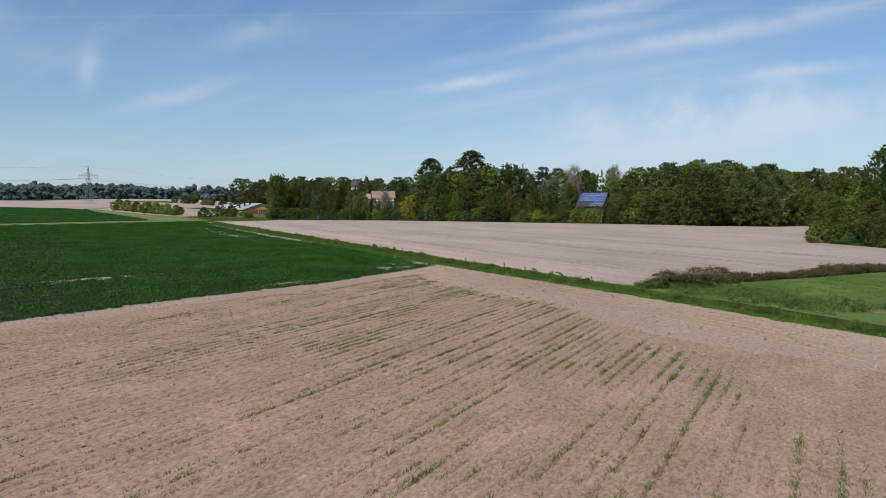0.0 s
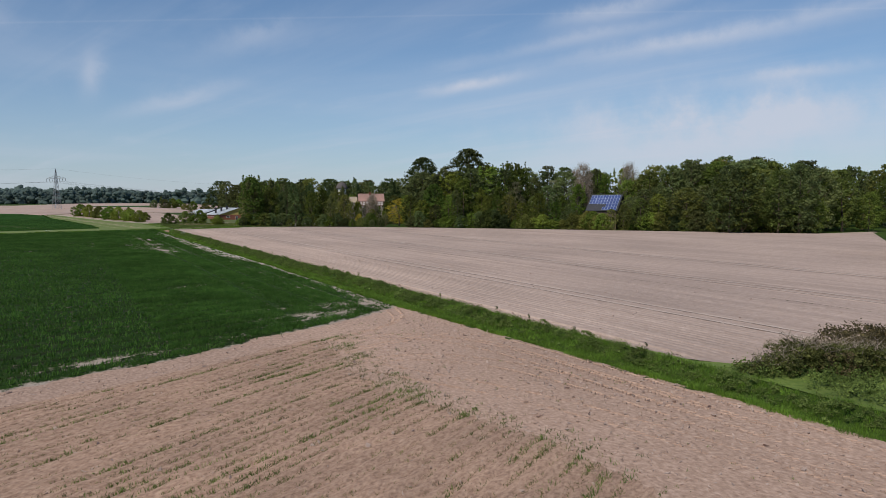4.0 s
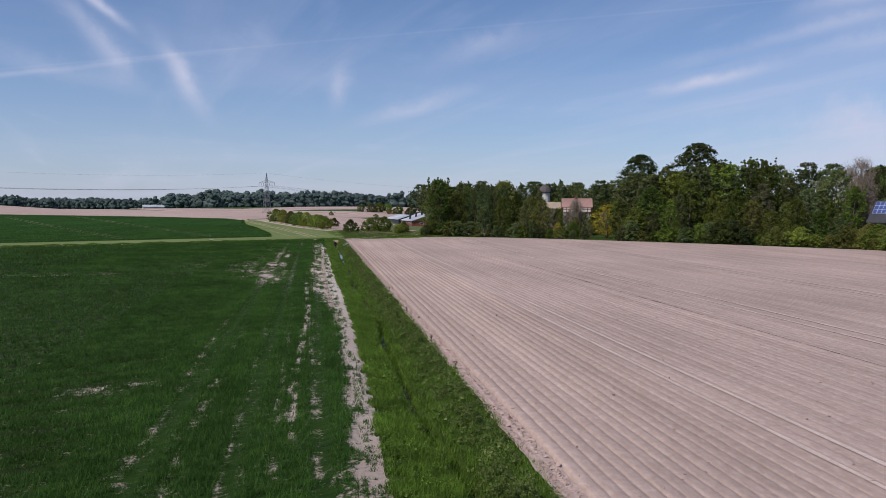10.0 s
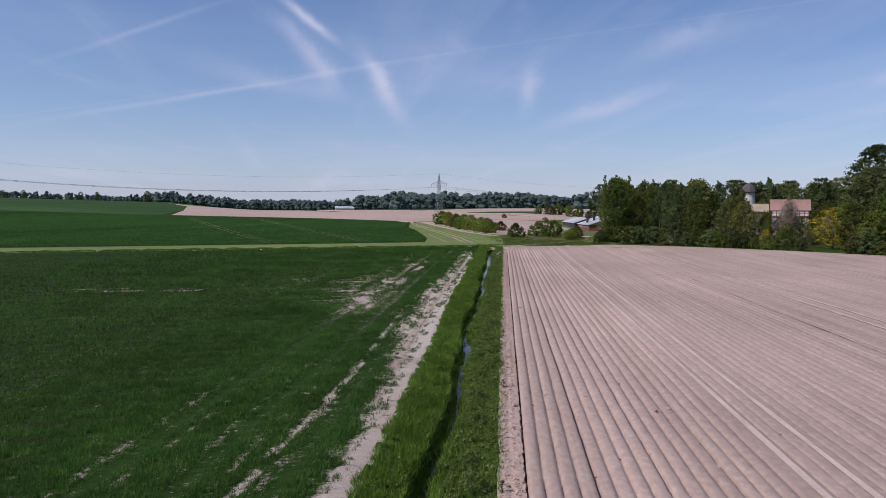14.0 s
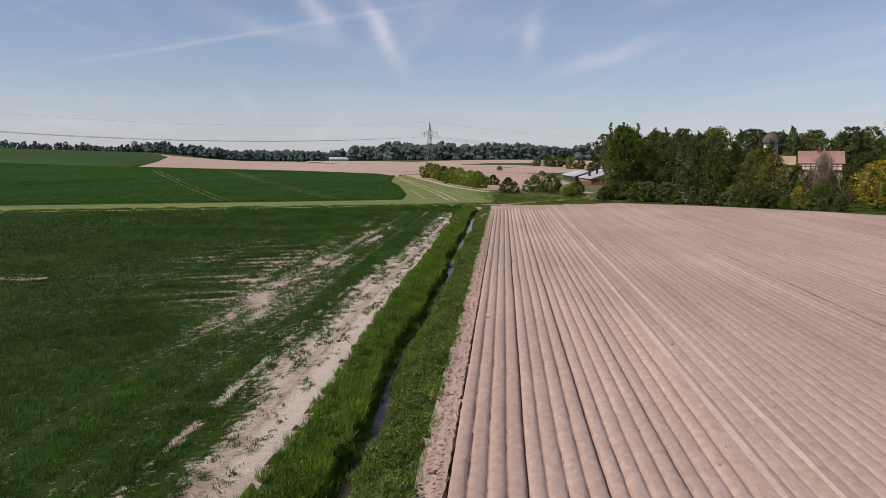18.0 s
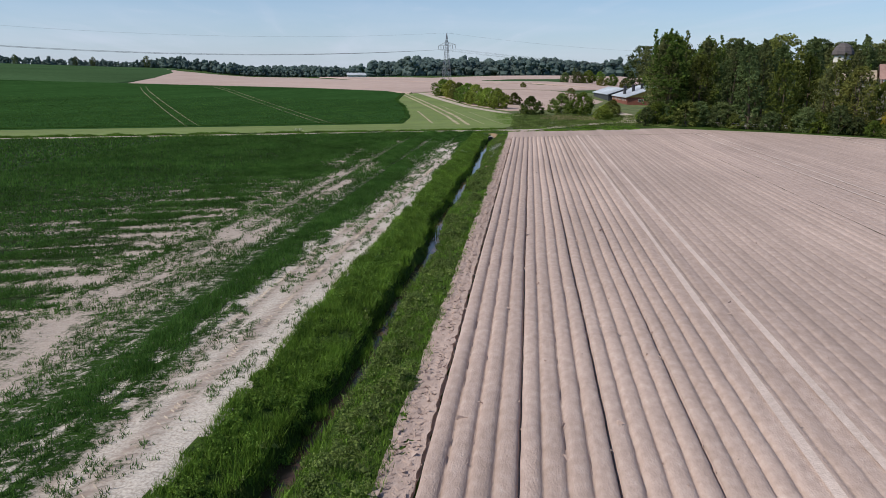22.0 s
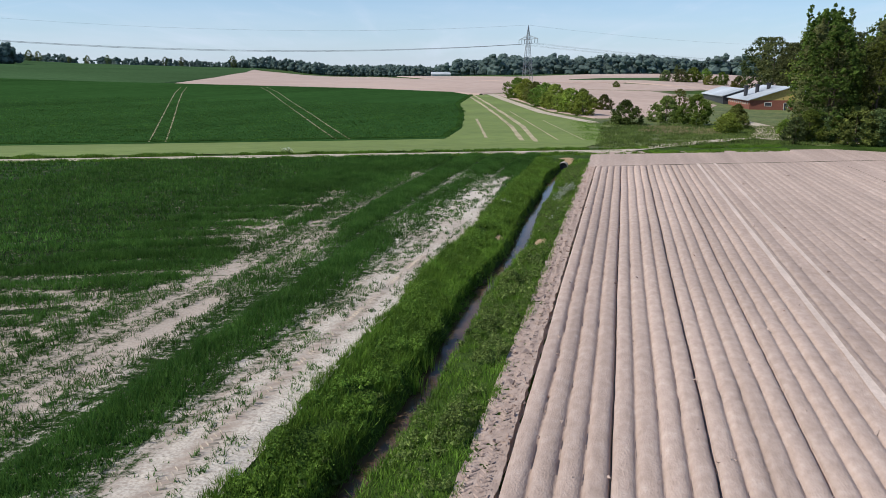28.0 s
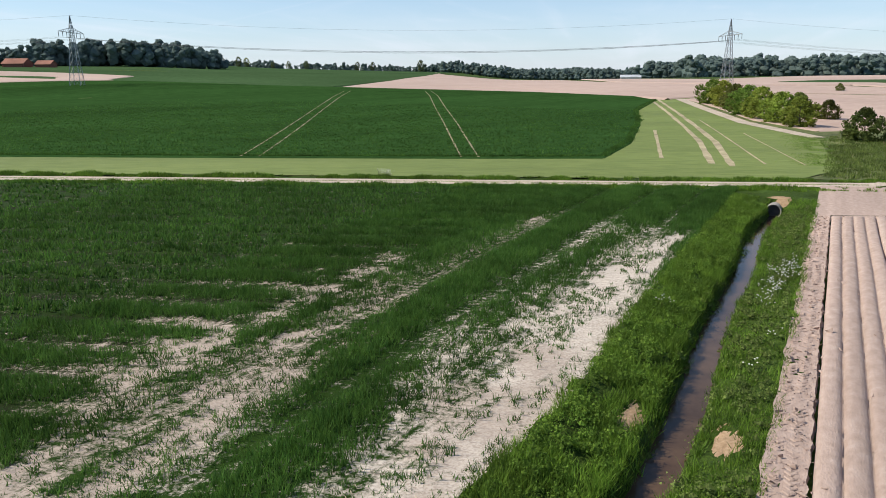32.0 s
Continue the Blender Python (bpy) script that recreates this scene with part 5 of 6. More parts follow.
    for f in ((3, 2, 1, 0), (4, 5, 6, 7), (0, 1, 5, 4), (1, 2, 6, 5), (2, 3, 7, 6), (3, 0, 4, 7)):
        bm.faces.new([vs[i] for i in f])


def gabled(name, label, x, y, turn, length, span, eave, ridge, wall_mat, roof_mat, openings=(), category="house", gable_mat=None):
    """A gabled building: length along its own x, span along y, from its near left corner."""
    root = new(name)
    tagged(root, label, category)
    root.location = (x, y, ground_at(x, y) - 0.1)
    root.rotation_euler = (0, 0, radians(turn))
    t = 0.3
    for lo, hi in (((0, 0, 0), (length, t, eave)), ((0, span - t, 0), (length, span, eave)), ((0, t, 0), (t, span - t, eave)), ((length - t, t, 0), (length, span - t, eave))):
        bm = bmesh.new()
        box(bm, lo, hi)
        part("wall", bm, wall_mat, root)
    for gx in (0, length - t):
        bm = bmesh.new()
        vs = [bm.verts.new((gx + dx, yy, zz)) for dx in (0, t) for yy, zz in ((0, eave), (span, eave), (span / 2, ridge))]
        bm.faces.new(vs[:3])
        bm.faces.new(vs[:2:-1])
        for a, b in ((0, 1), (1, 2), (2, 0)):
            bm.faces.new((vs[a], vs[b], vs[b + 3], vs[a + 3]))
        part("gable", bm, gable_mat or wall_mat, root)
    over = 0.6
    slope = (ridge - eave) / (span / 2)
    for side in (0, 1):
        bm = bmesh.new()
        y0, y1 = (-over, span / 2) if side == 0 else (span + over, span / 2)
        z0 = eave - over * slope
        vs = []
        for dz in (0.02, 0.22):
            vs += [bm.verts.new((xx, yy, zz + dz)) for xx, yy, zz in ((-over, y0, z0), (length + over, y0, z0), (length + over, y1, ridge), (-over, y1, ridge))]
        for f in ((0, 1, 2, 3), (7, 6, 5, 4), (0, 4, 5, 1), (1, 5, 6, 2), (2, 6, 7, 3), (3, 7, 4, 0)):
            bm.faces.new([vs[i] for i in f])
        bmesh.ops.recalc_face_normals(bm, faces=bm.faces[:])
        part("roof", bm, roof_mat, root)
    for kind, wall, along_, low, wide, tall in openings:
        m = pose(along_, 0, low) if wall == "front" else pose(0, along_, low, 0, 0, -90) @ pose(-wide, 0, 0) if wall == "left" else pose(along_, span, low, 0, 0, 180)
        bm = bmesh.new()
        for lo, hi in (((0, -0.06, 0), (wide, 0.02, 0.12)), ((0, -0.06, tall - 0.12), (wide, 0.02, tall)), ((0, -0.06, 0.12), (0.12, 0.02, tall - 0.12)), ((wide - 0.12, -0.06, 0.12), (wide, 0.02, tall - 0.12))):
            box(bm, lo, hi, m)
        w = part(kind, bm, PLASTER, root, "white frame")
        bm = bmesh.new()
        box(bm, (0.12, -0.03, 0.12), (wide - 0.12, 0.01, tall - 0.12), m)
        part("pane" if kind == "window" else "leaf", bm, DARK, w)
    return root


TAN = material("yellow_boards", two((0.36, 0.25, 0.08), (0.5, 0.36, 0.13)), scale=3, bump=0.3)


def build_barns():
    wins = [("window", "left", 16.0, 1.3, 2.0, 1.1), ("door", "left", 11.5, 0.1, 1.3, 2.2), ("window", "left", 5.0, 1.3, 2.0, 1.1)]
    wins += [("window", "back", 3.0 + 2.6 * k, 1.7, 1.1, 0.6) for k in range(10)]
    barn = gabled("barn", "long low red-brick barn with a grey sheet roof", 56.9, 133.9, 95, 30, 22, 3.0, 6.6, BRICK, ROOF_GREY, wins, "barn", TAN)
    for k in range(3):
        bm = bmesh.new()
        tube(bm, [Vector((13, 20.2 - 3.2 * k, z + 0.4 * k)) for z in (3.8, 6.3, 6.3, 6.9)], [0.55, 0.55, 0.7, 0.7], 10)
        part("vent_chimney", bm, DARK, barn, "black round vent chimney")
    # seams of the sheet roof
    for side in (0, 1):
        for k in range(14):
            bm = bmesh.new()
            y0, y1 = (22.5, 11.2) if side else (-0.5, 10.8)
            box(bm, (0, 0, 0), (0.08, 1, 0.05), Matrix(((1, 0, 0, 1.0 + 2.1 * k), (0, y1 - y0, 0, y0), (0, 3.6 * 11.3 / 11, 1, 3.10 - 0.14), (0, 0, 0, 1))))
            part("roof_seam", bm, STEEL, barn)
    # solid dark walls stand in for the shade under this shed's open roof
    gabled("barn", "shed with a long grey roof behind the barn, dark walls for the shade inside", 44, 160, 95, 34, 13, 3.0, 5.2, DARK, ROOF_GREY, (), "barn")


def build_house():
    tiles = material("faded_pink_tiles", two((0.26, 0.15, 0.125), (0.37, 0.23, 0.19)), scale=2, bump=0.4)
    pale = material("pale_brown_tiles", two((0.36, 0.28, 0.2), (0.48, 0.39, 0.29)), scale=2, bump=0.4)
    stone = material("weathered_stone_wall", two((0.30, 0.265, 0.225), (0.44, 0.40, 0.35)), scale=1.4, bump=0.3)
    wins = [("window", "front", 1.4 + 2.8 * k, z, 1.0, 1.4) for k in range(4) for z in (1.4, 4.6)]
    house = gabled("house", "pale stone house, half-timbered above, with red tiled roof", 91.4, 64.4, -19, 12, 10, 10.8, 14.2, stone, tiles, wins)
    gabled("house_wing", "lower stone house wing with a pale tiled roof", 82.2, 70.0, -19, 9.0, 8, 10.2, 12.6, stone, pale, ())
    white = material("white_infill", two((0.6, 0.57, 0.53), (0.72, 0.70, 0.66)), scale=1, bump=0.1)
    beam = material("red_brown_timber", two((0.16, 0.05, 0.035), (0.24, 0.08, 0.055)), scale=3, bump=0.3)
    bm = bmesh.new()
    box(bm, (0, -0.35, 8.6), (12, 0.0, 10.6))
    part("infill", bm, white, house)
    for k in range(9):
        bm = bmesh.new()
        box(bm, (k * 1.47, -0.42, 8.6), (k * 1.47 + 0.2, -0.36, 10.6))
        part("post", bm, beam, house, "red-brown timber post")
    for z in (8.4, 9.5, 10.45):
        bm = bmesh.new()
        box(bm, (0, -0.44, z), (12, -0.35, z + 0.2))
        part("rail", bm, beam, house, "red-brown timber rail")
    bm = bmesh.new()
    box(bm, (5, 4.2, 13.2), (5.9, 5.1, 15.2))
    part("chimney", bm, BRICK, house)
    shingle = material("grey_brown_shingles", two((0.07, 0.06, 0.06), (0.14, 0.12, 0.115)), scale=4, bump=0.4)
    root = new("tower")
    tagged(root, "round pale old mill tower with a dark hooded cap", "tower")
    bm = bmesh.new()
    tube(bm, [Vector((0, 0, z)) for z in (0, 6, 12, 17.3)], [3.2, 2.9, 2.6, 2.3], 20)
    part("shaft", bm, PLASTER, root)
    bm = bmesh.new()
    tube(bm, [Vector((0, 0, z)) for z in (17.2, 17.4, 18.4, 19.6, 20.6, 20.9)], [2.9, 3.25, 3.05, 2.4, 1.3, 0.1], 9)
    part("cap", bm, shingle, root, "dark shingled hooded cap")
    root.location = (95, 101, ground_at(95, 101))


def build_solar_house():
    root = gabled("solar_house", "dark timber house with a large solar panel roof", 139.44, -55.95, -60, 11.5, 11, 7.6, 13.1, BARK, DARK, [("window", "front", 2.4, 3, 1.4, 1.4), ("window", "front", 7.6, 3, 1.4, 1.4)])
    slope = math.atan2(5.5, 5.5)
    glass = material("solar_cells", two((0.03, 0.055, 0.17), (0.05, 0.085, 0.25)), scale=3, rough=0.35, bump=0, spec=0.35)
    rim = material("pale_panel_frame", two((0.42, 0.46, 0.54), (0.52, 0.56, 0.64)), scale=3, rough=0.5, bump=0)
    up = Vector((0, math.cos(slope), math.sin(slope)))
    out = Vector((0, -math.sin(slope), math.cos(slope)))
    base = Vector((0.0, -0.30, 7.30)) + out * 0.28
    wide, tall = 1.15, 1.55
    for r in range(5):
        for c in range(10):
            if r < 2 and c < 5 + r:
                continue
            p = base + Vector((c * wide, 0, 0)) + up * (r * tall)
            bm = bmesh.new()
            for gap, d in ((0.01, 0.0), (0.075, 0.03)):
                vs = [bm.verts.new(p + Vector((a, 0, 0)) + up * b + out * d) for a, b in ((gap, gap), (wide - gap, gap), (wide - gap, tall - gap), (gap, tall - gap))]
                bm.faces.new(vs)
            panel = part("solar_panel", bm, rim, root, "blue solar panel with a pale frame")
            panel.data.materials.append(glass)
            panel.data.polygons[1].material_index = 1


build_barns()
build_house()
build_solar_house()


# ---- vegetation close to the path ----
def blades(rng, x, y, z, tall, wide, lean=0.35):
    """One bent triangle a blade, rooted at the given places."""
    n = len(x)
    a = rng.uniform(0, 2 * np.pi, n)
    dx, dy = np.cos(a) * wide / 2, np.sin(a) * wide / 2
    b = rng.uniform(0, 2 * np.pi, n)
    r = tall * lean * rng.uniform(0.2, 1.0, n)
    root = np.stack([x, y, z], -1)
    off = np.stack([dx, dy, np.zeros(n)], -1)
    tip = root + np.stack([np.cos(b) * r, np.sin(b) * r, tall * (1 - 0.3 * (r / tall) ** 2)], -1)
    return np.stack([root - off, root + off, tip], 1)


def tufts(rng, x, y, z, each, spread, tall, wide, lean=0.4):
    k = np.repeat(np.arange(len(x)), each)
    n = len(k)
    t = np.broadcast_to(tall, len(x))[k] * rng.uniform(0.6, 1.15, n)
    return blades(rng, x[k] + rng.normal(0, spread, n), y[k] + rng.normal(0, spread, n), z[k], t, np.full(n, wide) * rng.uniform(0.7, 1.3, n), lean)


def bed(x, y):
    return land(x, y) - ditch_drop(x, y)


def build_bank_grass():
    rng = np.random.default_rng(21)
    parts = []
    for count, x0, x1, tall, wide in ((105000, -11.1, -7.9, 0.42, 0.032), (18000, -11.5, -10.3, 0.26, 0.03), (52000, -7.1, -4.1, 0.32, 0.032)):
        x, y = rng.uniform(x0, x1, count), rng.uniform(-318, 3, count)
        x = x + 0.15 * lumps(x * 0, y, 1.3, 2)
        thick = fractal(x, y, 1.2, 61)
        keep = (thick > 0.33) & (np.abs(x - ditch_mid(y)) > 0.72 - 0.5 * (1 - sstep(-170, -125, y)) * sstep(0.35, 0.5, fractal(y, y * 0, 5.0, 63))) & (x > bank_left(y) - 0.25 + 0.7 * (fractal(y, y * 0, 1.5, 62) - 0.5)) & (np.hypot((x + 5.5) / 0.36, (y + 45.3) / 1.45) > 0.6 + 0.7 * thick) & (np.hypot((x + 8.5) / 0.42, (y + 44.3) / 1.05) > 0.6 + 0.7 * thick)
        x, y, thick = x[keep], y[keep], thick[keep]
        h = tall * (0.55 + 0.9 * thick)
        parts.append(tufts(rng, x, y, bed(x, y) - 0.02, 3, 0.07, h, wide, 0.75))
    # long grass hanging over the water
    n = 15000
    y = rng.uniform(-318, 1, n)
    side = rng.choice([-1, -1, 1], n)
    off = rng.uniform(0.45, 0.95, n) + 0.2 * sstep(-75, -48, y) - 0.15 * (1 - sstep(-165, -125, y))
    x = ditch_mid(y) + side * off
    keep = fractal(y * 0 + side, y, 1.6, 67) > 0.38
    x, y = x[keep], y[keep]
    parts.append(tufts(rng, x, y, bed(x, y) - 0.02, 4, 0.08, 0.42, 0.04, 0.9))
    n = 11000
    y = rng.uniform(-318, -95, n)
    x = ditch_mid(y) + rng.choice([-1, 1], n) * rng.uniform(0.1, 0.62, n)
    keep = fractal(y, y * 0 + np.sign(x - ditch_mid(y)) * 9, 1.9, 68) > 0.40 + 0.14 * sstep(-170, -120, y)
    x, y = x[keep], y[keep]
    parts.append(tufts(rng, x, y, np.maximum(bed(x, y), -1.45), 4, 0.08, 0.4, 0.036, 0.8))
    tagged(soup("bank_grass", np.concatenate(parts).reshape(-1, 3), 3, BLADE), "long lush green grass on the ditch banks", "grass", kind="stuff")


def build_bank_weeds():
    """Nettles and low scrub on the field side of the ditch."""
    rng = np.random.default_rng(22)
    quads = []
    n = 3600
    x, y = rng.uniform(-6.7, -4.35, n), rng.uniform(-318, -1, n)
    keep = (fractal(x * 2, y, 3.5, 71) + 0.25 * sstep(-6.0, -5.2, x) - 0.25 * sstep(-4.9, -4.4, x) > 0.42) & (np.hypot((x + 5.5) / 0.9, (y + 45.3) / 2.5) > 1)
    x, y = x[keep], y[keep]
    size = rng.uniform(0.16, 0.42, len(x)) * (0.7 + 0.6 * fractal(x, y, 4, 73))
    c = np.stack([x, y, bed(x, y) + size * 0.5], -1)
    quads.append(lobe_faces(rng, c, size * 0.9, 46, 0.036, 0.9, 0.4))
    # the same on the water's edge, sparser
    n = 420
    y = rng.uniform(-318, -1, n)
    x = ditch_mid(y) + rng.choice([-1, 1], n) * rng.uniform(0.55, 0.95, n)
    size = rng.uniform(0.1, 0.22, n)
    quads.append(lobe_faces(rng, np.stack([x, y, bed(x, y) + size], -1), size, 24, 0.05))
    # mounds of bramble
    y0 = np.cumsum(rng.uniform(2.5, 9.0, 58)) - 316
    y0 = y0[y0 < -52]
    x0 = -5.55 + rng.normal(0, 0.3, len(y0))
    rx, ry, top = rng.uniform(0.6, 1.0, len(y0)), rng.uniform(0.9, 2.4, len(y0)), rng.uniform(0.5, 1.0, len(y0))
    k = np.repeat(np.arange(len(y0)), 46)
    a, q = rng.uniform(0, 2 * np.pi, len(k)), np.sqrt(rng.uniform(0, 1, len(k)))
    x, y = x0[k] + np.cos(a) * q * rx[k], y0[k] + np.sin(a) * q * ry[k]
    size = rng.uniform(0.10, 0.22, len(k))
    quads.append(lobe_faces(rng, np.stack([x, y, bed(x0[k], y0[k]) * 0.55 + bed(x, y) * 0.45 + top[k] * (1 - q ** 2)], -1), size, 44, 0.038, 0.8, 0.5))
    tagged(soup("bank_weeds", np.concatenate(quads).reshape(-1, 3), 3, WEED), "low tangled nettles and scrub on the ditch bank", "weeds", kind="stuff")


def build_lush_bank():
    """Soft clumps of herbs on the cereal side of the ditch, and seedlings scattered over the sandy strip."""
    rng = np.random.default_rng(29)
    n = 4600
    x, y = rng.uniform(-10.9, -8.1, n), np.where(rng.uniform(0, 1, n) < 0.5, rng.uniform(-300, 1, n), rng.uniform(-130, 1, n))
    keep = (x > bank_left(y)) & (fractal(x * 1.5, y, 2.2, 75) > 0.40) & (np.hypot((x + 8.5) / 0.5, (y + 44.3) / 1.2) > 1)
    x, y = x[keep], y[keep]
    size = rng.uniform(0.14, 0.36, len(x)) * (0.6 + 0.8 * fractal(x, y, 3, 76))
    tagged(soup("bank_herbs", lobe_faces(rng, np.stack([x, y, bed(x, y) + size * 0.6], -1), size, 50, 0.036, 1.0, 0.4).reshape(-1, 3), 3, LUSH), "lush clumps of herbs on the ditch bank", "weeds", kind="stuff")
    n = 72000
    x, y = rng.uniform(-30, -11.2, n), rng.uniform(-216, -16, n)
    keep = (bare(x, y) > 0.45) & (fractal(x * 2, y, 2.0, 79) > 0.5 - 0.08 * sstep(-70, -50, y)) & (np.abs(x + 12.2 + 0.3 * np.sin(y / 23)) > 0.35)
    x, y = x[keep], y[keep]
    tagged(soup("strip_seedlings", tufts(rng, x, y, np.full(len(x), 0.03), 8, 0.08, rng.uniform(0.08, 0.26, len(x)), 0.035, 0.9).reshape(-1, 3), 3, CROP_BLADE), "small cereal seedlings scattered over pale sand", "crop", kind="stuff")


def build_tyre_marks():
    """Chevrons of tractor tyres pressed up out of the loose soil."""
    rng = np.random.default_rng(30)
    tris = []

    def track(points, half=0.2, high=1.0):
        pts = [Vector(p) for p in points]
        for a, b in zip(pts, pts[1:]):
            d = (b - a).normalized()
            side = Vector((-d.y, d.x))
            k = int((b - a).length / 0.26)
            for i in range(k):
                if rng.random() < 0.18:
                    continue
                p = a.lerp(b, i / k) + side * rng.normal(0, 0.015)
                for sign in (-1, 1):
                    e = p + side * sign * half + d * 0.17
                    w = d * 0.045
                    h = (0.03 + rng.uniform(0.015, 0.045)) * high
                    top = [(*(p), h), (*(e), h)]
                    low = [(*(p - w), 0.0), (*(e - w), 0.0), (*(e + w), 0.0), (*(p + w), 0.0)]
                    tris.extend([(low[0], low[1], top[1]), (low[0], top[1], top[0]), (top[0], top[1], low[2]), (top[0], low[2], low[3])])

    def pair(points):
        track(points)
        track([(x + 1.4, y + 1.3) for x, y in points])

    def bend(points):
        """The same way with its corners rounded."""
        for _ in range(3):
            points = [points[0]] + [(a[0] * w + b[0] * (1 - w), a[1] * w + b[1] * (1 - w)) for a, b in zip(points, points[1:]) for w in (0.75, 0.25)] + [points[-1]]
        return points

    pair(bend([(-48, -246), (-26, -236), (-13, -231), (-11.3, -244), (-11.3, -275)]))
    pair(bend([(-40, -244), (-22, -237), (-15.5, -243), (-14, -258), (-14.5, -285)]))
    pair(bend([(-26, -232), (-15, -226), (-12.5, -217)]))
    pair(bend([(-19, -300), (-16, -275), (-17, -255), (-24, -240)]))
    pair(bend([(-34, -238), (-20, -229), (-13.5, -236), (-13, -262)]))
    field_count = len(tris)
    for line in (-3.96, -3.52):
        track([(line + 0.03 * math.sin(y / 5), y) for y in range(-238, -4, 4)], 0.17, 0.45)
    margin_count = len(tris)
    for line in (-12.2, -13.9):
        track([(line - 0.3 * math.sin(y / 23), y) for y in range(-212, -48, 4)], 0.22)
    tagged(soup("tyre_marks", np.array(tris[:field_count]).reshape(-1, 3), 3, SOIL_FLAT), "chevron tyre marks in the bare field", "tyre marks", kind="stuff")
    tagged(soup("tyre_marks", np.array(tris[field_count:margin_count]).reshape(-1, 3) + (0, 0, 0.03), 3, SOIL), "chevron tyre marks along the field margin", "tyre marks", kind="stuff")
    tagged(soup("tyre_marks", np.array(tris[margin_count:]).reshape(-1, 3), 3, SAND), "chevron tyre marks along the sandy strip", "tyre marks", kind="stuff")


def build_crop_blades():
    rng = np.random.default_rng(23)
    parts = []
    for count, x0, x1, wide, each in ((330000, -34, -11.0, 0.036, 4), (95000, -62, -34, 0.08, 3), (42000, -120, -62, 0.18, 3)):
        x = rng.uniform(x0, x1, count)
        south, north = crop_south(x), track_y(x) - 4.2
        y = south + (north - south) * rng.uniform(0, 1, count)
        across = -x * 0.38 + y * 0.925
        # sown in rows: along the ditch beside it, along the track elsewhere
        pitch = 0.3
        x = np.where(x > -25.5, np.round(x / pitch) * pitch + rng.normal(0, 0.03, count), x)
        shift = np.where(x > -25.5, 0, np.round(across / pitch) * pitch - across + rng.normal(0, 0.03, count))
        x, y = x - 0.38 * shift, y + 0.925 * shift
        b = bare(x, y)
        keep = (rng.uniform(0, 1, count) > np.clip(b * 1.45, 0, 0.985)) & (rng.uniform(0, 1, count) < 0.55 + 0.45 * sstep(-135, -85, y))
        x, y, b = x[keep], y[keep], b[keep]
        rows = drill_gap(x, -x * 0.38 + y * 0.925)
        thin = rng.uniform(0, 1, len(x)) < np.where(x > -25.2, 0.5, 0.12) + np.where(x > -25.2, 0.5, 0.88) * rows
        x, y, b, rows = x[thin], y[thin], b[thin], rows[thin]
        tall = (0.10 + 0.25 * rows + 0.16 * (fractal(x, y, 2.0, 7) - 0.5)) * (1 - 0.45 * b) * (1 + 0.3 * sstep(-100, -65, y))
        parts.append(tufts(rng, x, y, 0.02 + 0.12 * rows * (1 - b), each, 0.07, tall, wide, 0.7))
    tagged(soup("cereal_blades", np.concatenate(parts).reshape(-1, 3), 3, CROP_BLADE), "dark green cereal plants sown in rows", "crop", kind="stuff")


def build_weed_rows():
    """Rows of half-dead seedlings on the bare field, and its loose stalks."""
    rng = np.random.default_rng(24)
    green, dry = [], []
    ux, uy = 0.82, 0.572
    n = 190000
    s, q = rng.uniform(-90, 60, n), rng.uniform(-60, 60, n)
    pitch = 0.75
    line = np.round(q / pitch)
    q = line * pitch + rng.normal(0, 0.05, n)
    x, y = -40 + ux * s - uy * q, -272 + uy * s + ux * q
    edge = np.interp(y, [-330, -300, -289, -281, -272, -260, -240], [-46, -36.5, -31.5, -26, -24.2, -22, -22]) - 0.9 * np.sin(y / 5.0) + rng.normal(0, 0.7, n)
    inside = (x < edge) & (y < crop_south(x) - 4.5 - 5.0 * sstep(-40, -60, x)) & (y > -330) & (x > -110)
    strength = fractal(s * 0.6, q * 0.35, 4.0, 81) * 0.45 + 0.55 * value_noise(s * 0.12, line * 3.7, 1.5, 83)
    near = sstep(-78, -38, x)
    strength = strength + 0.13 * sstep(-9, -1, x - edge) * sstep(0.35, 0.6, value_noise(line * 2.3, line, 1.0, 85))
    keep = inside & (rng.uniform(0, 1, n) < 0.14 + 0.8 * sstep(0.34, 0.62, strength) * (0.45 + 0.55 * near))
    x, y, strength, near = x[keep], y[keep], strength[keep], near[keep]
    z = np.full(len(x), 0.02)
    lush = strength * (0.7 + 0.3 * near) + rng.normal(0, 0.05, len(x)) > 0.60
    green.append(tufts(rng, x[lush], y[lush], z[lush] + 0.03, 9, 0.17, 0.2, 0.04, 0.9))
    dry.append(tufts(rng, x[~lush], y[~lush], z[~lush] + 0.03, 6, 0.15, 0.15, 0.036, 1.0))
    # single stray plants on the level strip
    m = 900
    x, y = rng.uniform(-26, -11.5, m), rng.uniform(-330, -222, m)
    green.append(tufts(rng, x[:250], y[:250], np.full(250, 0.02), 5, 0.06, 0.14, 0.03, 0.7))
    dry.append(tufts(rng, x[250:], y[250:], np.full(m - 250, 0.02), 4, 0.08, 0.08, 0.03, 1.0))
    tagged(soup("weed_rows", np.concatenate(green).reshape(-1, 3), 3, WEED), "sparse green weeds in rows on bare soil", "weeds", kind="stuff")
    tagged(soup("dry_stubble", np.concatenate(dry).reshape(-1, 3), 3, SEEDLING), "withered straw-coloured seedlings in rows", "stubble", kind="stuff")


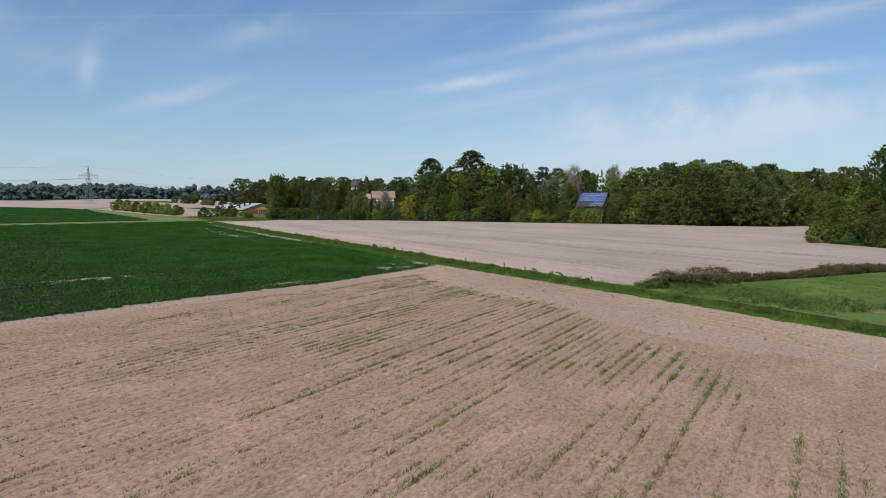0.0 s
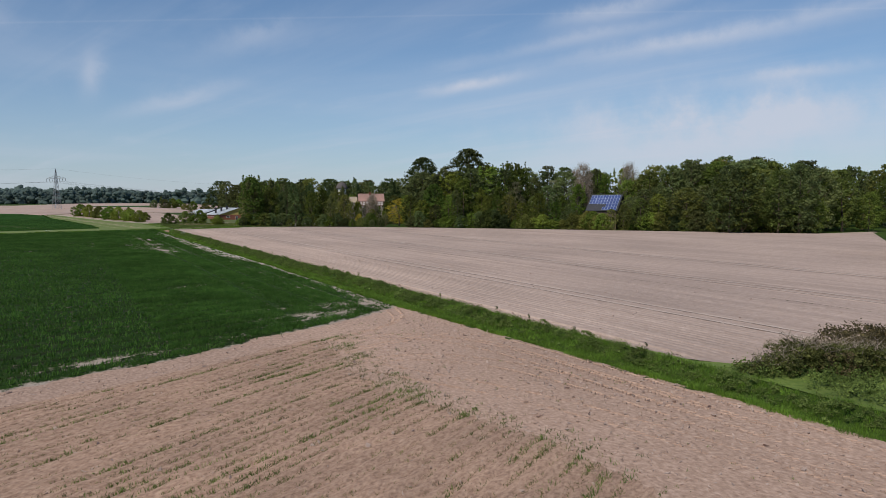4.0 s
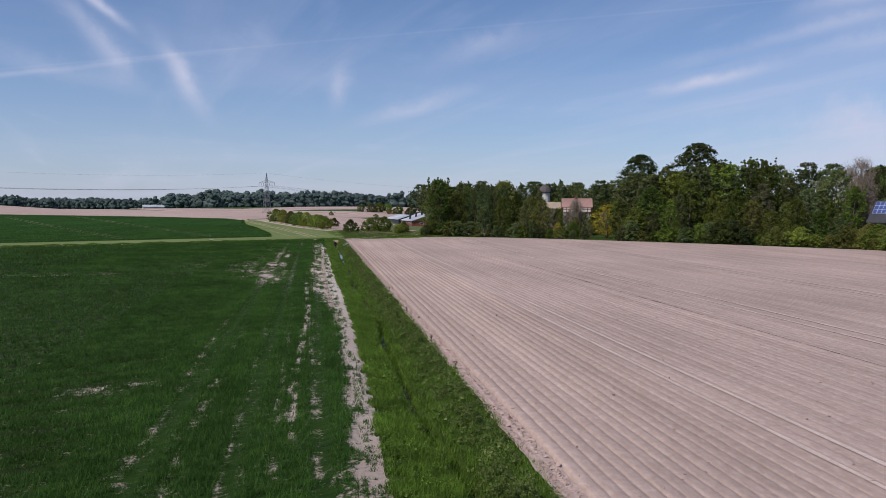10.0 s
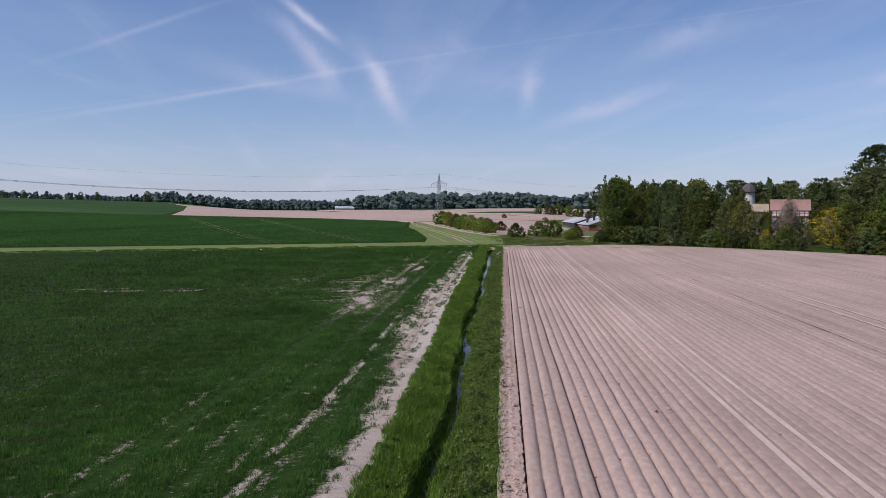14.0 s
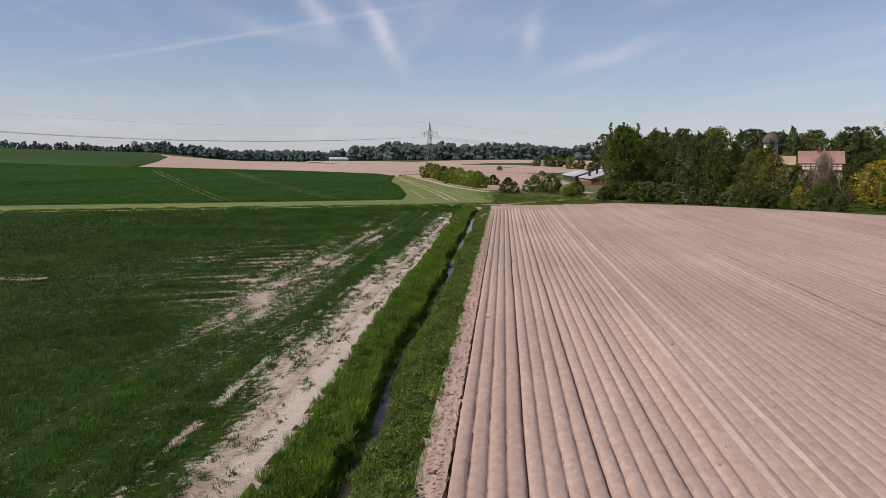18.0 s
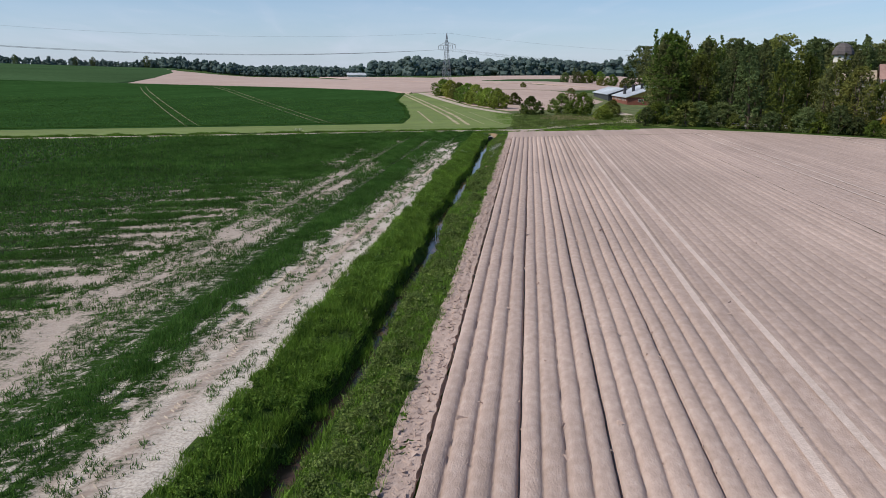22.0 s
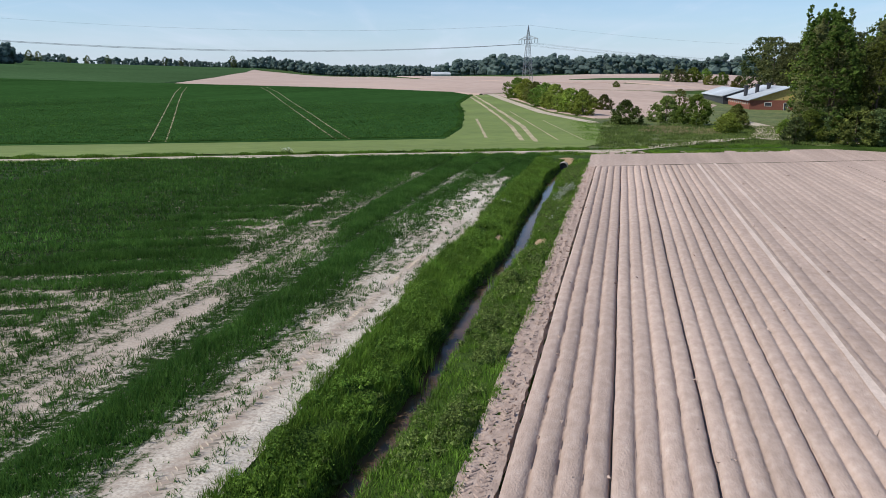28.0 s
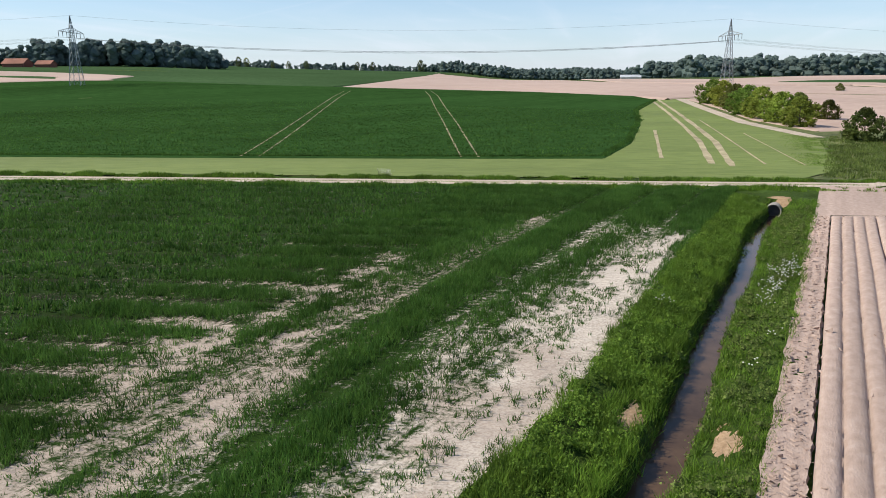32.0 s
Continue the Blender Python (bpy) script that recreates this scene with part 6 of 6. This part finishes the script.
def build_clods():
    """Loose clods of soil on the bare fields."""
    rng = np.random.default_rng(25)
    n, m = 80000, 9000
    x, y = np.concatenate([rng.uniform(-85, -9.5, n), rng.uniform(-3.0, 24, m), rng.uniform(-4.25, -3.15, m)]), np.concatenate([rng.uniform(-318, -217, n), rng.uniform(-240, -5, m), rng.uniform(-240, -5, m)])
    keep = np.where(x < -8, (y < crop_south(x) - 0.3) & (x < bank_left(y) - 0.3), True)
    x, y = x[keep], y[keep]
    furrow = (x > -3) & (rng.uniform(0, 1, len(x)) < 0.75)
    x = np.where(furrow, np.floor((x + 3.0) / 0.75) * 0.75 - 3.02 + rng.normal(0, 0.06, len(x)), x)
    u = np.mod(x + 3.0, 0.75) / 0.75
    top = np.where(x > -3, 0.205 * (1 - np.abs(2 * u - 1) ** 3), 0.03)
    s = rng.gamma(2.0, 0.02, len(x)).clip(0.02, 0.13)
    c = np.stack([x, y, top + s * 0.3], -1)
    d = rng.normal(0, 1, (len(x), 4, 3)) * s[:, None, None] * (0.8, 0.8, 0.6)
    p = c[:, None] + d
    tri = p[:, [[0, 1, 2], [0, 2, 3], [0, 3, 1], [1, 3, 2]]]
    tagged(soup("soil_clods", tri.reshape(-1, 3), 3, SOIL), "small dry clods of soil", "clods", kind="stuff")


def build_verges():
    """Rough grass on both sides of the farm track and round the waste ground."""
    rng = np.random.default_rng(26)
    n = 42000
    x = rng.uniform(-130, 24, n)
    side = rng.choice([-1, 1], n)
    d = side * np.where(side > 0, rng.uniform(1.6, 3.4, n), rng.uniform(1.6, 4.6, n))
    y = track_y(x) + d
    thick = fractal(x, y, 2.2, 91)
    keep = (thick > 0.40) & ((x < -11.3) | (x > -3.5) | (d > 0) | (y > 3.0))
    x, y, thick = x[keep], y[keep], thick[keep]
    parts = [tufts(rng, x, y, land(x, y) - 0.02, 3, 0.07, 0.25 + 0.75 * (thick - 0.4), 0.07)]
    # where the meadow runs out into the waste ground
    m = 5000
    x, y = rng.normal(-4, 1.6, m), rng.uniform(27, 66, m)
    keep = fractal(x, y, 3, 97) > 0.42
    x, y = x[keep] - 0.1 * (y[keep] - 29), y[keep]
    parts.append(tufts(rng, x, y, land(x, y), 3, 0.12, 0.16, 0.05))
    # the strip in the middle of the track
    m = 5000
    x = rng.uniform(-130, 0, m)
    y = track_y(x) + rng.normal(0, 0.18, m)
    parts.append(tufts(rng, x, y, land(x, y) + 0.02, 3, 0.05, 0.10, 0.05))
    # waste ground
    m = 16000
    x, y = rng.uniform(-4, 32, m), rng.uniform(18, 66, m)
    keep = (y > track_y(x) + 3) & (fractal(x, y, 3, 93) > 0.36)
    x, y = x[keep], y[keep]
    waste = tufts(rng, x, y, land(x, y), 4, 0.14, 0.4, 0.06)
    tagged(soup("waste_weeds", waste.reshape(-1, 3), 3, WEED), "dull green weeds on the waste ground", "weeds", kind="stuff")
    tagged(soup("verge_grass", np.concatenate(parts).reshape(-1, 3), 3, BLADE), "rough grass along the farm track", "grass", kind="stuff")
    m = 900
    x, y = rng.uniform(3, 17, m), rng.uniform(42, 58, m)
    keep = fractal(x, y, 4, 95) > 0.46
    x, y = x[keep], y[keep]
    tagged(soup("dry_stalks", tufts(rng, x, y, land(x, y), 4, 0.15, 0.55, 0.05, 0.3).reshape(-1, 3), 3, STRAW), "pale dead stalks on the waste ground", "stalks", kind="stuff")


def build_small_plants():
    rng = np.random.default_rng(27)
    # dead dock plants along the bank edge
    first = None
    for y in (-244, -236, -229.5, -224, -212.6, -203, -195.6, -187, -181.5, -176, -166, -158, -139, -131):
        x = -4.25 + rng.normal(0, 0.12)
        if first is None:
            root = new("dock_plant")
            tagged(root, "dark upright dead dock plant on the bank edge", "plant", "dock plants along the ditch")
            bm = bmesh.new()
            for k in range(4):
                e = Vector((rng.normal(0, 0.1), rng.normal(0, 0.1), rng.uniform(0.7, 1.0)))
                tube(bm, [Vector((0, 0, -0.05)), e * 0.5, e], [0.014, 0.011, 0.004], 4)
            part("stem", bm, BRAMBLE, root)
            c = np.stack([rng.normal(0, 0.10, 16), rng.normal(0, 0.10, 16), rng.uniform(0.1, 0.9, 16)], -1)
            soup("leaves", leaf_quads(rng, c, np.full(16, 0.09), 14, 0.045).reshape(-1, 3), 4, LEAF_DARK, root)
            first = ob = root
        else:
            ob = copy_thing(first, Matrix.Identity(4))
        ob.matrix_basis = pose(x, y, float(bed(x, y)), 0, 0, rng.uniform(0, 360)) @ Matrix.Scale(rng.uniform(0.45, 0.75), 4)
    # reed clumps at the water's edge
    first = None
    for x, y, s in ((-8.15, -69, 1.0), (-8.2, -67.2, 0.8), (-8.0, -84.2, 1.0), (-8.1, -82.8, 0.8), (-8.25, -97, 0.8), (-8.0, -118, 0.7), (-6.9, -55, 0.7)):
        if first is None:
            root = new("reed_clump")
            tagged(root, "clump of tall bright green reeds at the water", "reeds", "reeds in the ditch")
            n = 120
            px, py = rng.normal(0, 0.22, n), rng.normal(0, 0.35, n)
            soup("reed_leaves", blades(rng, px, py, np.full(n, -0.1), rng.uniform(0.7, 1.25, n), np.full(n, 0.045), 0.25).reshape(-1, 3), 3, BLADE, root)
            first = ob = root
        else:
            ob = copy_thing(first, Matrix.Identity(4))
        ob.matrix_basis = pose(x, y, float(bed(x, y)), 0, 0, rng.uniform(0, 360)) @ Matrix.Scale(s, 4)
    # white umbels
    first = None
    spots = [(rng.normal(-5.5, 0.35), rng.normal(-27.5, 1.8)) for _ in range(22)] + [(rng.normal(-4.8, 0.25), rng.normal(-24.0, 1.6)) for _ in range(14)]
    spots += [(rng.normal(-45.5, 0.7), float(track_y(-45.5)) + 2.4 + rng.normal(0, 0.3)) for _ in range(14)] + [(-9.6, -32.5), (-9.9, -33), (-4.9, -36), (-5.2, -39.5)]
    for x, y in spots:
        if first is None:
            root = new("cow_parsley")
            tagged(root, "cow parsley with flat white flower heads", "flower", "cow parsley on the ditch bank")
            bm = bmesh.new()
            heads = []
            for k in range(6):
                e = Vector((rng.normal(0, 0.16), rng.normal(0, 0.16), rng.uniform(0.5, 0.75)))
                heads.append(e)
                tube(bm, [Vector((0, 0, -0.05)), e * 0.55, e], [0.008, 0.006, 0.004], 4)
            part("stem", bm, WEED, root)
            for e in heads:
                bm = bmesh.new()
                tube(bm, [e, e + Vector((0, 0, 0.02)), e + Vector((0, 0, 0.035)), e + Vector((0, 0, 0.045))], [0.005, 0.03, 0.034, 0.015], 7)
                part("flower_head", bm, PETAL, root)
            first = ob = root
        else:
            ob = copy_thing(first, Matrix.Identity(4))
        ob.matrix_basis = pose(x, y, float(bed(x, y)), 0, 0, rng.uniform(0, 360)) @ Matrix.Scale(rng.uniform(0.7, 1.2), 4)


def build_hedge():
    """The bramble hedge at the foot of the ridged field."""
    rng = np.random.default_rng(28)
    quads, n = [], 900
    t = rng.uniform(0, 1, n)
    x = 0.5 + 44 * t ** 1.25 + rng.normal(0, 0.5, n)
    y = -251.6 + 0.6 * np.sin(x / 5) + rng.normal(0, 0.75, n) - np.where(x < 6, rng.uniform(0, 4, n), 0)
    h = np.interp(x, [2, 6, 12, 16, 30, 44], [1.7, 2.2, 1.2, 0.7, 1.2, 1.5]) * (0.45 + 1.1 * fractal(x, x * 0, 3.5, 88))
    z = rng.uniform(0.05, 0.85, n) * h
    quads = leaf_quads(rng, np.stack([x, y, z], -1), np.full(n, 0.36), 44, 0.085)
    m = 500
    wx, wy = rng.uniform(-4, 5, m), rng.uniform(-275, -251, m)
    wx = wx + (wy + 251) * -0.05
    low = leaf_quads(rng, np.stack([wx, wy, rng.uniform(0.05, 0.6, m)], -1), np.full(m, 0.4), 40, 0.08)
    tagged(soup("hedge_weeds", low.reshape(-1, 3), 4, WEED), "tangled green weeds at the hedge foot", "weeds", kind="stuff")
    tagged(soup("bramble_hedge", quads.reshape(-1, 3), 4, BRAMBLE), "low brown bramble hedge at the field edge", "hedge")
    # an olive thicket with arching stems where the hedge meets the ditch
    m = 620
    f = rng.uniform(0, 1, m)
    x = -2.6 + 8.2 * f + rng.normal(0, 0.5, m)
    y = -252.9 - 4.6 * sstep(0.25, 0.8, f) * rng.uniform(0, 1, m) + rng.normal(0, 0.7, m)
    h = np.interp(f, [0, 0.25, 0.5, 0.8, 1], [0.7, 1.7, 1.9, 1.5, 0.8]) * (0.5 + 0.9 * fractal(x, y, 2.2, 89))
    size = rng.uniform(0.16, 0.4, m)
    tagged(soup("thicket", lobe_faces(rng, np.stack([x, y, land(x, y) + h * rng.uniform(0.1, 0.95, m)], -1), size, 60, 0.045, 0.9, 0.45).reshape(-1, 3), 3, THICKET), "olive green thorn thicket at the hedge end", "shrub", kind="stuff")
    m = 900
    k = rng.integers(0, len(x), m)
    top = np.stack([x[k], y[k], h[k]], -1) + rng.normal(0, 0.2, (m, 3))
    d = np.stack([rng.normal(0.1, 0.4, m), rng.normal(0, 0.4, m), rng.uniform(0.1, 0.55, m)], -1)
    w = np.cross(d, rng.normal(0, 1, (m, 3)))
    w *= 0.018 / np.linalg.norm(w, axis=1, keepdims=True)
    tagged(soup("thicket_stems", np.stack([top - w, top + w, top + d], 1).reshape(-1, 3), 3, TWIG), "arching brown stems above the thicket", "stems", kind="stuff")
    # the pasture: a worn strip of straw and earth along its edge, then short tufts
    m = 7000
    y = rng.uniform(-330, -257, m)
    x = 2.9 + 0.5 * lumps(y * 0, y, 4) + rng.normal(0, 0.62, m)
    tagged(soup("straw_strip", tufts(rng, x, y, land(x, y) + 0.04, 4, 0.15, 0.07, 0.06, 1.2).reshape(-1, 3), 3, STRAW), "pale strip of mown straw on the pasture", "straw", kind="stuff")
    m = 26000
    x, y = rng.uniform(3.4, 46, m), rng.uniform(-300, -253.5, m)
    keep = rng.uniform(0, 1, m) < 0.25 + 0.75 * sstep(0.4, 0.6, fractal(x, y, 3.0, 90))
    x, y = x[keep], y[keep]
    tagged(soup("pasture_tufts", tufts(rng, x, y, land(x, y) + 0.03, 4, 0.14, 0.13, 0.05, 1.0).reshape(-1, 3), 3, LUSH), "short green tufts on the pasture", "grass", kind="stuff")


def mound(name, label, x, y, rx, ry, high, mat, seed):
    bm = bmesh.new()
    rng = np.random.default_rng(seed)
    bmesh.ops.create_grid(bm, x_segments=14, y_segments=14, size=1)
    for v in bm.verts:
        r = math.hypot(v.co.x, v.co.y)
        if r > 0:
            k = max(abs(v.co.x), abs(v.co.y)) / r
            v.co.x, v.co.y = v.co.x * k, v.co.y * k
        r = min(1, math.hypot(v.co.x, v.co.y))
        a = math.atan2(v.co.y, v.co.x)
        w = 1 + 0.16 * math.sin(3 * a + seed) + 0.08 * math.sin(5 * a + 2 * seed)
        px, py = x + v.co.x * rx * w, y + v.co.y * ry * w
        v.co = (px, py, float(bed(px, py)) + high * (1 - r * r) - 0.06 * r + rng.normal(0, 0.02))
    for f in bm.faces:
        f.smooth = True
    return tagged(part(name, bm, mat, None), label, "earth", kind="structure")


def build_culvert():
    root = new("culvert")
    tagged(root, "round concrete culvert pipe under the farm track", "culvert")
    bm = bmesh.new()
    x0, z0, ro, ri = -7.45, -0.95, 0.64, 0.57
    rings = []
    for y, r in ((1.35, ri), (1.3, ro), (16.0, ro), (16.0, ri)):
        rings.append([bm.verts.new((x0 + math.cos(k * math.pi / 12) * r, y, z0 + math.sin(k * math.pi / 12) * r)) for k in range(24)])
    for a, b in ((0, 1), (1, 2), (2, 3), (3, 0)):
        for k in range(24):
            bm.faces.new((rings[a][k], rings[a][(k + 1) % 24], rings[b][(k + 1) % 24], rings[b][k]))
    bmesh.ops.recalc_face_normals(bm, faces=bm.faces[:])
    part("pipe", bm, CONCRETE, root)
    # a dark disc closes the pipe, standing in for the shade inside
    bm = bmesh.new()
    bm.faces.new([bm.verts.new((x0 + math.cos(k * math.pi / 12) * ri * 1.02, 1.75, z0 + math.sin(k * math.pi / 12) * ri)) for k in range(24)])
    part("dark_inside", bm, DARK, root, "flat dark disc in place of the shade inside the pipe")
    mound("earth_bank", "worn brown earth over the culvert", -7.0, 3.4, 1.1, 0.8, 0.12, EARTH, 5)


def build_tilled_rows():
    """Shallow drill rows on the bare field."""
    ux, uy = 0.82, 0.572
    s, q = np.arange(-110, 62, 0.9), np.arange(-62, 66, 0.15)
    sg, qg = np.meshgrid(s, q)
    x, y = -40 + ux * sg - uy * qg, -272 + uy * sg + ux * qg
    ph = np.mod(qg / 0.75, 1)
    z = 0.02 + 0.15 * np.abs(np.sin(np.pi * (ph + 0.04 * lumps(sg, qg, 3)))) ** 0.8 * (0.6 + 0.5 * fractal(sg, qg, 4, 17)) + 0.07 * (value_noise(x, y, 0.45, 8) - 0.5)
    edge = -21.5 - 1.2 * np.sin(y / 5.0) - 0.06 * (y + 260)
    inside = (x < edge) & (y < crop_south(x) - 2.2 + 0.3 * lumps(x, y, 2)) & (y > -345)
    rim = np.minimum(edge - x, crop_south(x) - 2.2 - y)
    z = -0.05 + (z + 0.05) * sstep(0.0, 2.2, rim + 0.8 * (value_noise(x, y, 1.2, 9) - 0.5))
    f = grid_faces(*sg.shape)
    f = f[inside.ravel()[f].all(1)]
    tagged(soup("tilled_rows", np.stack([x, y, z], -1), f, SOIL_ROWS, smooth=True), "reddish bare soil drilled in shallow rows", "field", kind="structure")


build_tilled_rows()
build_bank_grass()
build_bank_weeds()
build_lush_bank()
build_tyre_marks()
build_crop_blades()
build_weed_rows()
build_clods()
build_verges()
build_small_plants()
build_hedge()
build_culvert()
mound("earth_patch", "bare orange earth on the ditch bank", -5.45, -45.3, 0.62, 2.2, 0.06, EARTH, 1)
mound("earth_patch", "bare orange earth on the lush ditch bank", -8.5, -44.3, 0.55, 1.4, 0.06, EARTH, 2)
mound("earth_patch", "dry straw-coloured patch on the ditch bank", -5.0, -128.7, 0.4, 0.9, 0.08, EARTH, 3)
mound("earth_patch", "dry straw-coloured patch on the weedy bank", -4.7, -138.5, 0.3, 1.1, 0.08, EARTH, 4)
mound("earth_patch", "dry patch on the bank above the water", -5.3, -197, 0.4, 0.9, 0.08, EARTH, 6)


# ---- wheel marks, far details ----
def strip(name, label, line, wide, mat, lift):
    """A narrow band that follows a line over the land."""
    pts = [Vector(p) for p in line]
    dense = []
    for a, b in zip(pts, pts[1:]):
        k = max(1, int((b - a).length / 4))
        dense += [a.lerp(b, i / k) for i in range(k)]
    dense.append(pts[-1])
    rng = np.random.default_rng(len(dense))
    left, right = [], []
    for i, p in enumerate(dense):
        d = (dense[min(i + 1, len(dense) - 1)] - dense[max(i - 1, 0)]).normalized()
        n = Vector((-d.y, d.x)) * wide * 0.5 * rng.uniform(0.7, 1.25)
        left.append(p + n)
        right.append(p - n)
    v = np.array([[(q.x, q.y, float(land(q.x, q.y)) + lift) for q in (a, b)] for a, b in zip(left, right)])
    ob = soup(name, v.reshape(-1, 3), grid_faces(len(v), 2), mat)
    return tagged(ob, label, "wheel mark", "tramlines", "structure")


for line in ([(-71.9, 5.2), (-97.6, 46.9), (-121.6, 86.1), (-151, 134.5), (-167, 162.7)], [(-69.6, 6.2), (-95.4, 48.1), (-119.6, 87.3), (-149, 135.7), (-165.2, 164.1)],
             [(-45.3, 16.6), (-72, 62.5), (-95.4, 102), (-122.2, 147.9), (-140.1, 176.5)], [(-43.2, 17.4), (-69.6, 63.5), (-93, 103), (-119.8, 149), (-138, 177.3)]):
    strip("tramline", "pale wheel line through the dark cereal", line, 0.24, TRAMSOIL, 0.19)
for line, wide in (([(-15.9, 24), (-21.4, 49.5), (-28.6, 75.8), (-38, 108.2), (-52.8, 156.4)], 0.85), ([(-13.4, 22.5), (-19.2, 50), (-26.5, 76.4), (-36, 108.8), (-50.8, 157)], 0.85), ([(-22.3, 26.7), (-27.2, 47.3), (-31.3, 64.3)], 0.5),
                   ([(-10.2, 26), (-15.5, 46), (-21, 66), (-28, 90)], 0.3), ([(-6.0, 27), (-11.5, 47), (-17, 66)], 0.22)):
    strip("tramline", "worn pale wheel line across the meadow", line, wide, WHEELSOIL, 0.085)


def build_far_houses():
    for x, y, turn, l, s, e, r, wall, roof, lab in ((-262, 1065, 10, 26, 14, 4, 9, PLASTER, ROOF_RED, "far farmhouse with a red tiled roof"), (-292, 1040, 15, 40, 18, 4, 7.5, PLASTER, ROOF_GREY, "far pale farm shed"),
                                                    (-225, 1050, 5, 28, 16, 4, 8, BRICK, DARK, "far dark farm shed")):
        ob = gabled("farmhouse", lab, x, y, turn, l, s, e, r, wall, roof, (), "house")
        ob["group"] = "far farmstead"
    for x, y, turn, l, s, e, r in ((-671, 296, 20, 34, 16, 4, 9), (-631, 323, 20, 20, 12, 3.5, 7.5), (-606, 336, 20, 14, 9, 3, 6)):
        ob = gabled("farmhouse", "far brick farm building with a red roof", x, y, turn, l, s, e, r, BRICK, ROOF_RED, (), "house")
        ob["group"] = "red-roofed farmstead"


for x in (9.2, 11.3, 33.2, 35.3, 57.2, 59.3):
    strip("wheel_track", "pale pressed wheel track between the ridges", [(x, float(ridge_south(x)) + 2), (x, float(ridge_north(x)) - 1)], 0.34, SOIL_PALE, 0.235)


def build_crop_edges():
    """Uneven tufts along the edges and over the near part of the crop on the slope."""
    rng = np.random.default_rng(41)
    parts = []
    line = [(-300, -90.5), (-102, -8.2), (-74.8, 3), (-46.5, 15.2), (-28.9, 23.5), (-30.2, 42.6), (-36.2, 73.6), (-45.3, 110), (-49.7, 151)]
    for (ax, ay), (bx, by) in zip(line, line[1:]):
        k = int(math.dist((ax, ay), (bx, by)) * 26)
        f = rng.uniform(0, 1, k)
        x, y = ax + (bx - ax) * f, ay + (by - ay) * f
        ragged = 0.9 * lumps(x, y, 3.0) + rng.normal(0, 0.5, k)
        x, y = x - 0.75 + ragged * 0.4, y + 1.6 + ragged * 0.4
        parts.append(tufts(rng, x, y, land(x, y) + 0.05, 3, 0.16, 0.42, 0.11, 0.6))
    n = 46000
    x, y = rng.uniform(-190, -32, n), rng.uniform(-30, 110, n)
    keep = (beyond(x, y) > 19) & (x < np.interp(y, [20, 42, 73, 110], [-31, -31.5, -37.5, -46.5])) & (rng.uniform(0, 1, n) < 1.2 - beyond(x, y) / 130)
    x, y = x[keep], y[keep]
    parts.append(tufts(rng, x, y, land(x, y) + 0.12, 3, 0.2, 0.26, 0.16, 0.8))
    tagged(soup("slope_blades", np.concatenate(parts).reshape(-1, 3), 3, CROP_BLADE), "dark green cereal plants on the slope", "crop", kind="stuff")


build_crop_edges()
build_far_houses()


FENCE = [(31, 35.5), (40, 33.5), (54, 25.5), (63, 18)]
TRAILER = (103, -21.5)


def build_fence():
    """A low pale fence under the trees and a white trailer beside it."""
    line = [Vector(p) for p in FENCE]
    root = new("paddock_fence")
    tagged(root, "low weathered pale wooden fence under the trees", "fence")
    wood = material("weathered_rail", two((0.34, 0.32, 0.29), (0.5, 0.47, 0.43)), scale=4, bump=0.3)
    spots = []
    for a, b in zip(line, line[1:]):
        k = int((b - a).length / 3.0)
        spots += [a.lerp(b, i / k) for i in range(k)]
    for p in spots:
        bm = bmesh.new()
        box(bm, (p.x - 0.07, p.y - 0.07, -0.2), (p.x + 0.07, p.y + 0.07, 1.05))
        part("post", bm, wood, root)
    for p, q in zip(spots, spots[1:]):
        for z in (0.5, 0.95):
            bm = bmesh.new()
            bar(bm, (p.x, p.y - 0.09, z), (q.x, q.y - 0.09, z), 0.075)
            part("rail", bm, wood, root)
    van = new("trailer")
    tagged(van, "long low white farm trailer at the wood edge", "trailer")
    white = material("white_paint", two((0.62, 0.62, 0.60), (0.76, 0.76, 0.74)), scale=2, bump=0.05, rough=0.5)
    bm = bmesh.new()
    box(bm, (-2.5, -1.0, 0.55), (2.5, 1.0, 1.15))
    bmesh.ops.bevel(bm, geom=bm.edges[:], offset=0.06, segments=1, affect="EDGES")
    part("box_body", bm, white, van)
    for x in (-1.6, -0.7, 1.6):
        for y in (-0.95, 0.75):
            bm = bmesh.new()
            tube(bm, [Vector((x, y, 0.36)), Vector((x, y + 0.2, 0.36))], [0.36, 0.36], 14)
            part("wheel", bm, DARK, van)
    bm = bmesh.new()
    box(bm, (-4.2, -0.05, 0.45), (-2.9, 0.05, 0.55))
    part("drawbar", bm, DARK, van)
    van.location = (*TRAILER, ground_at(*TRAILER))
    van.rotation_euler = (0, 0, radians(-48))


build_fence()
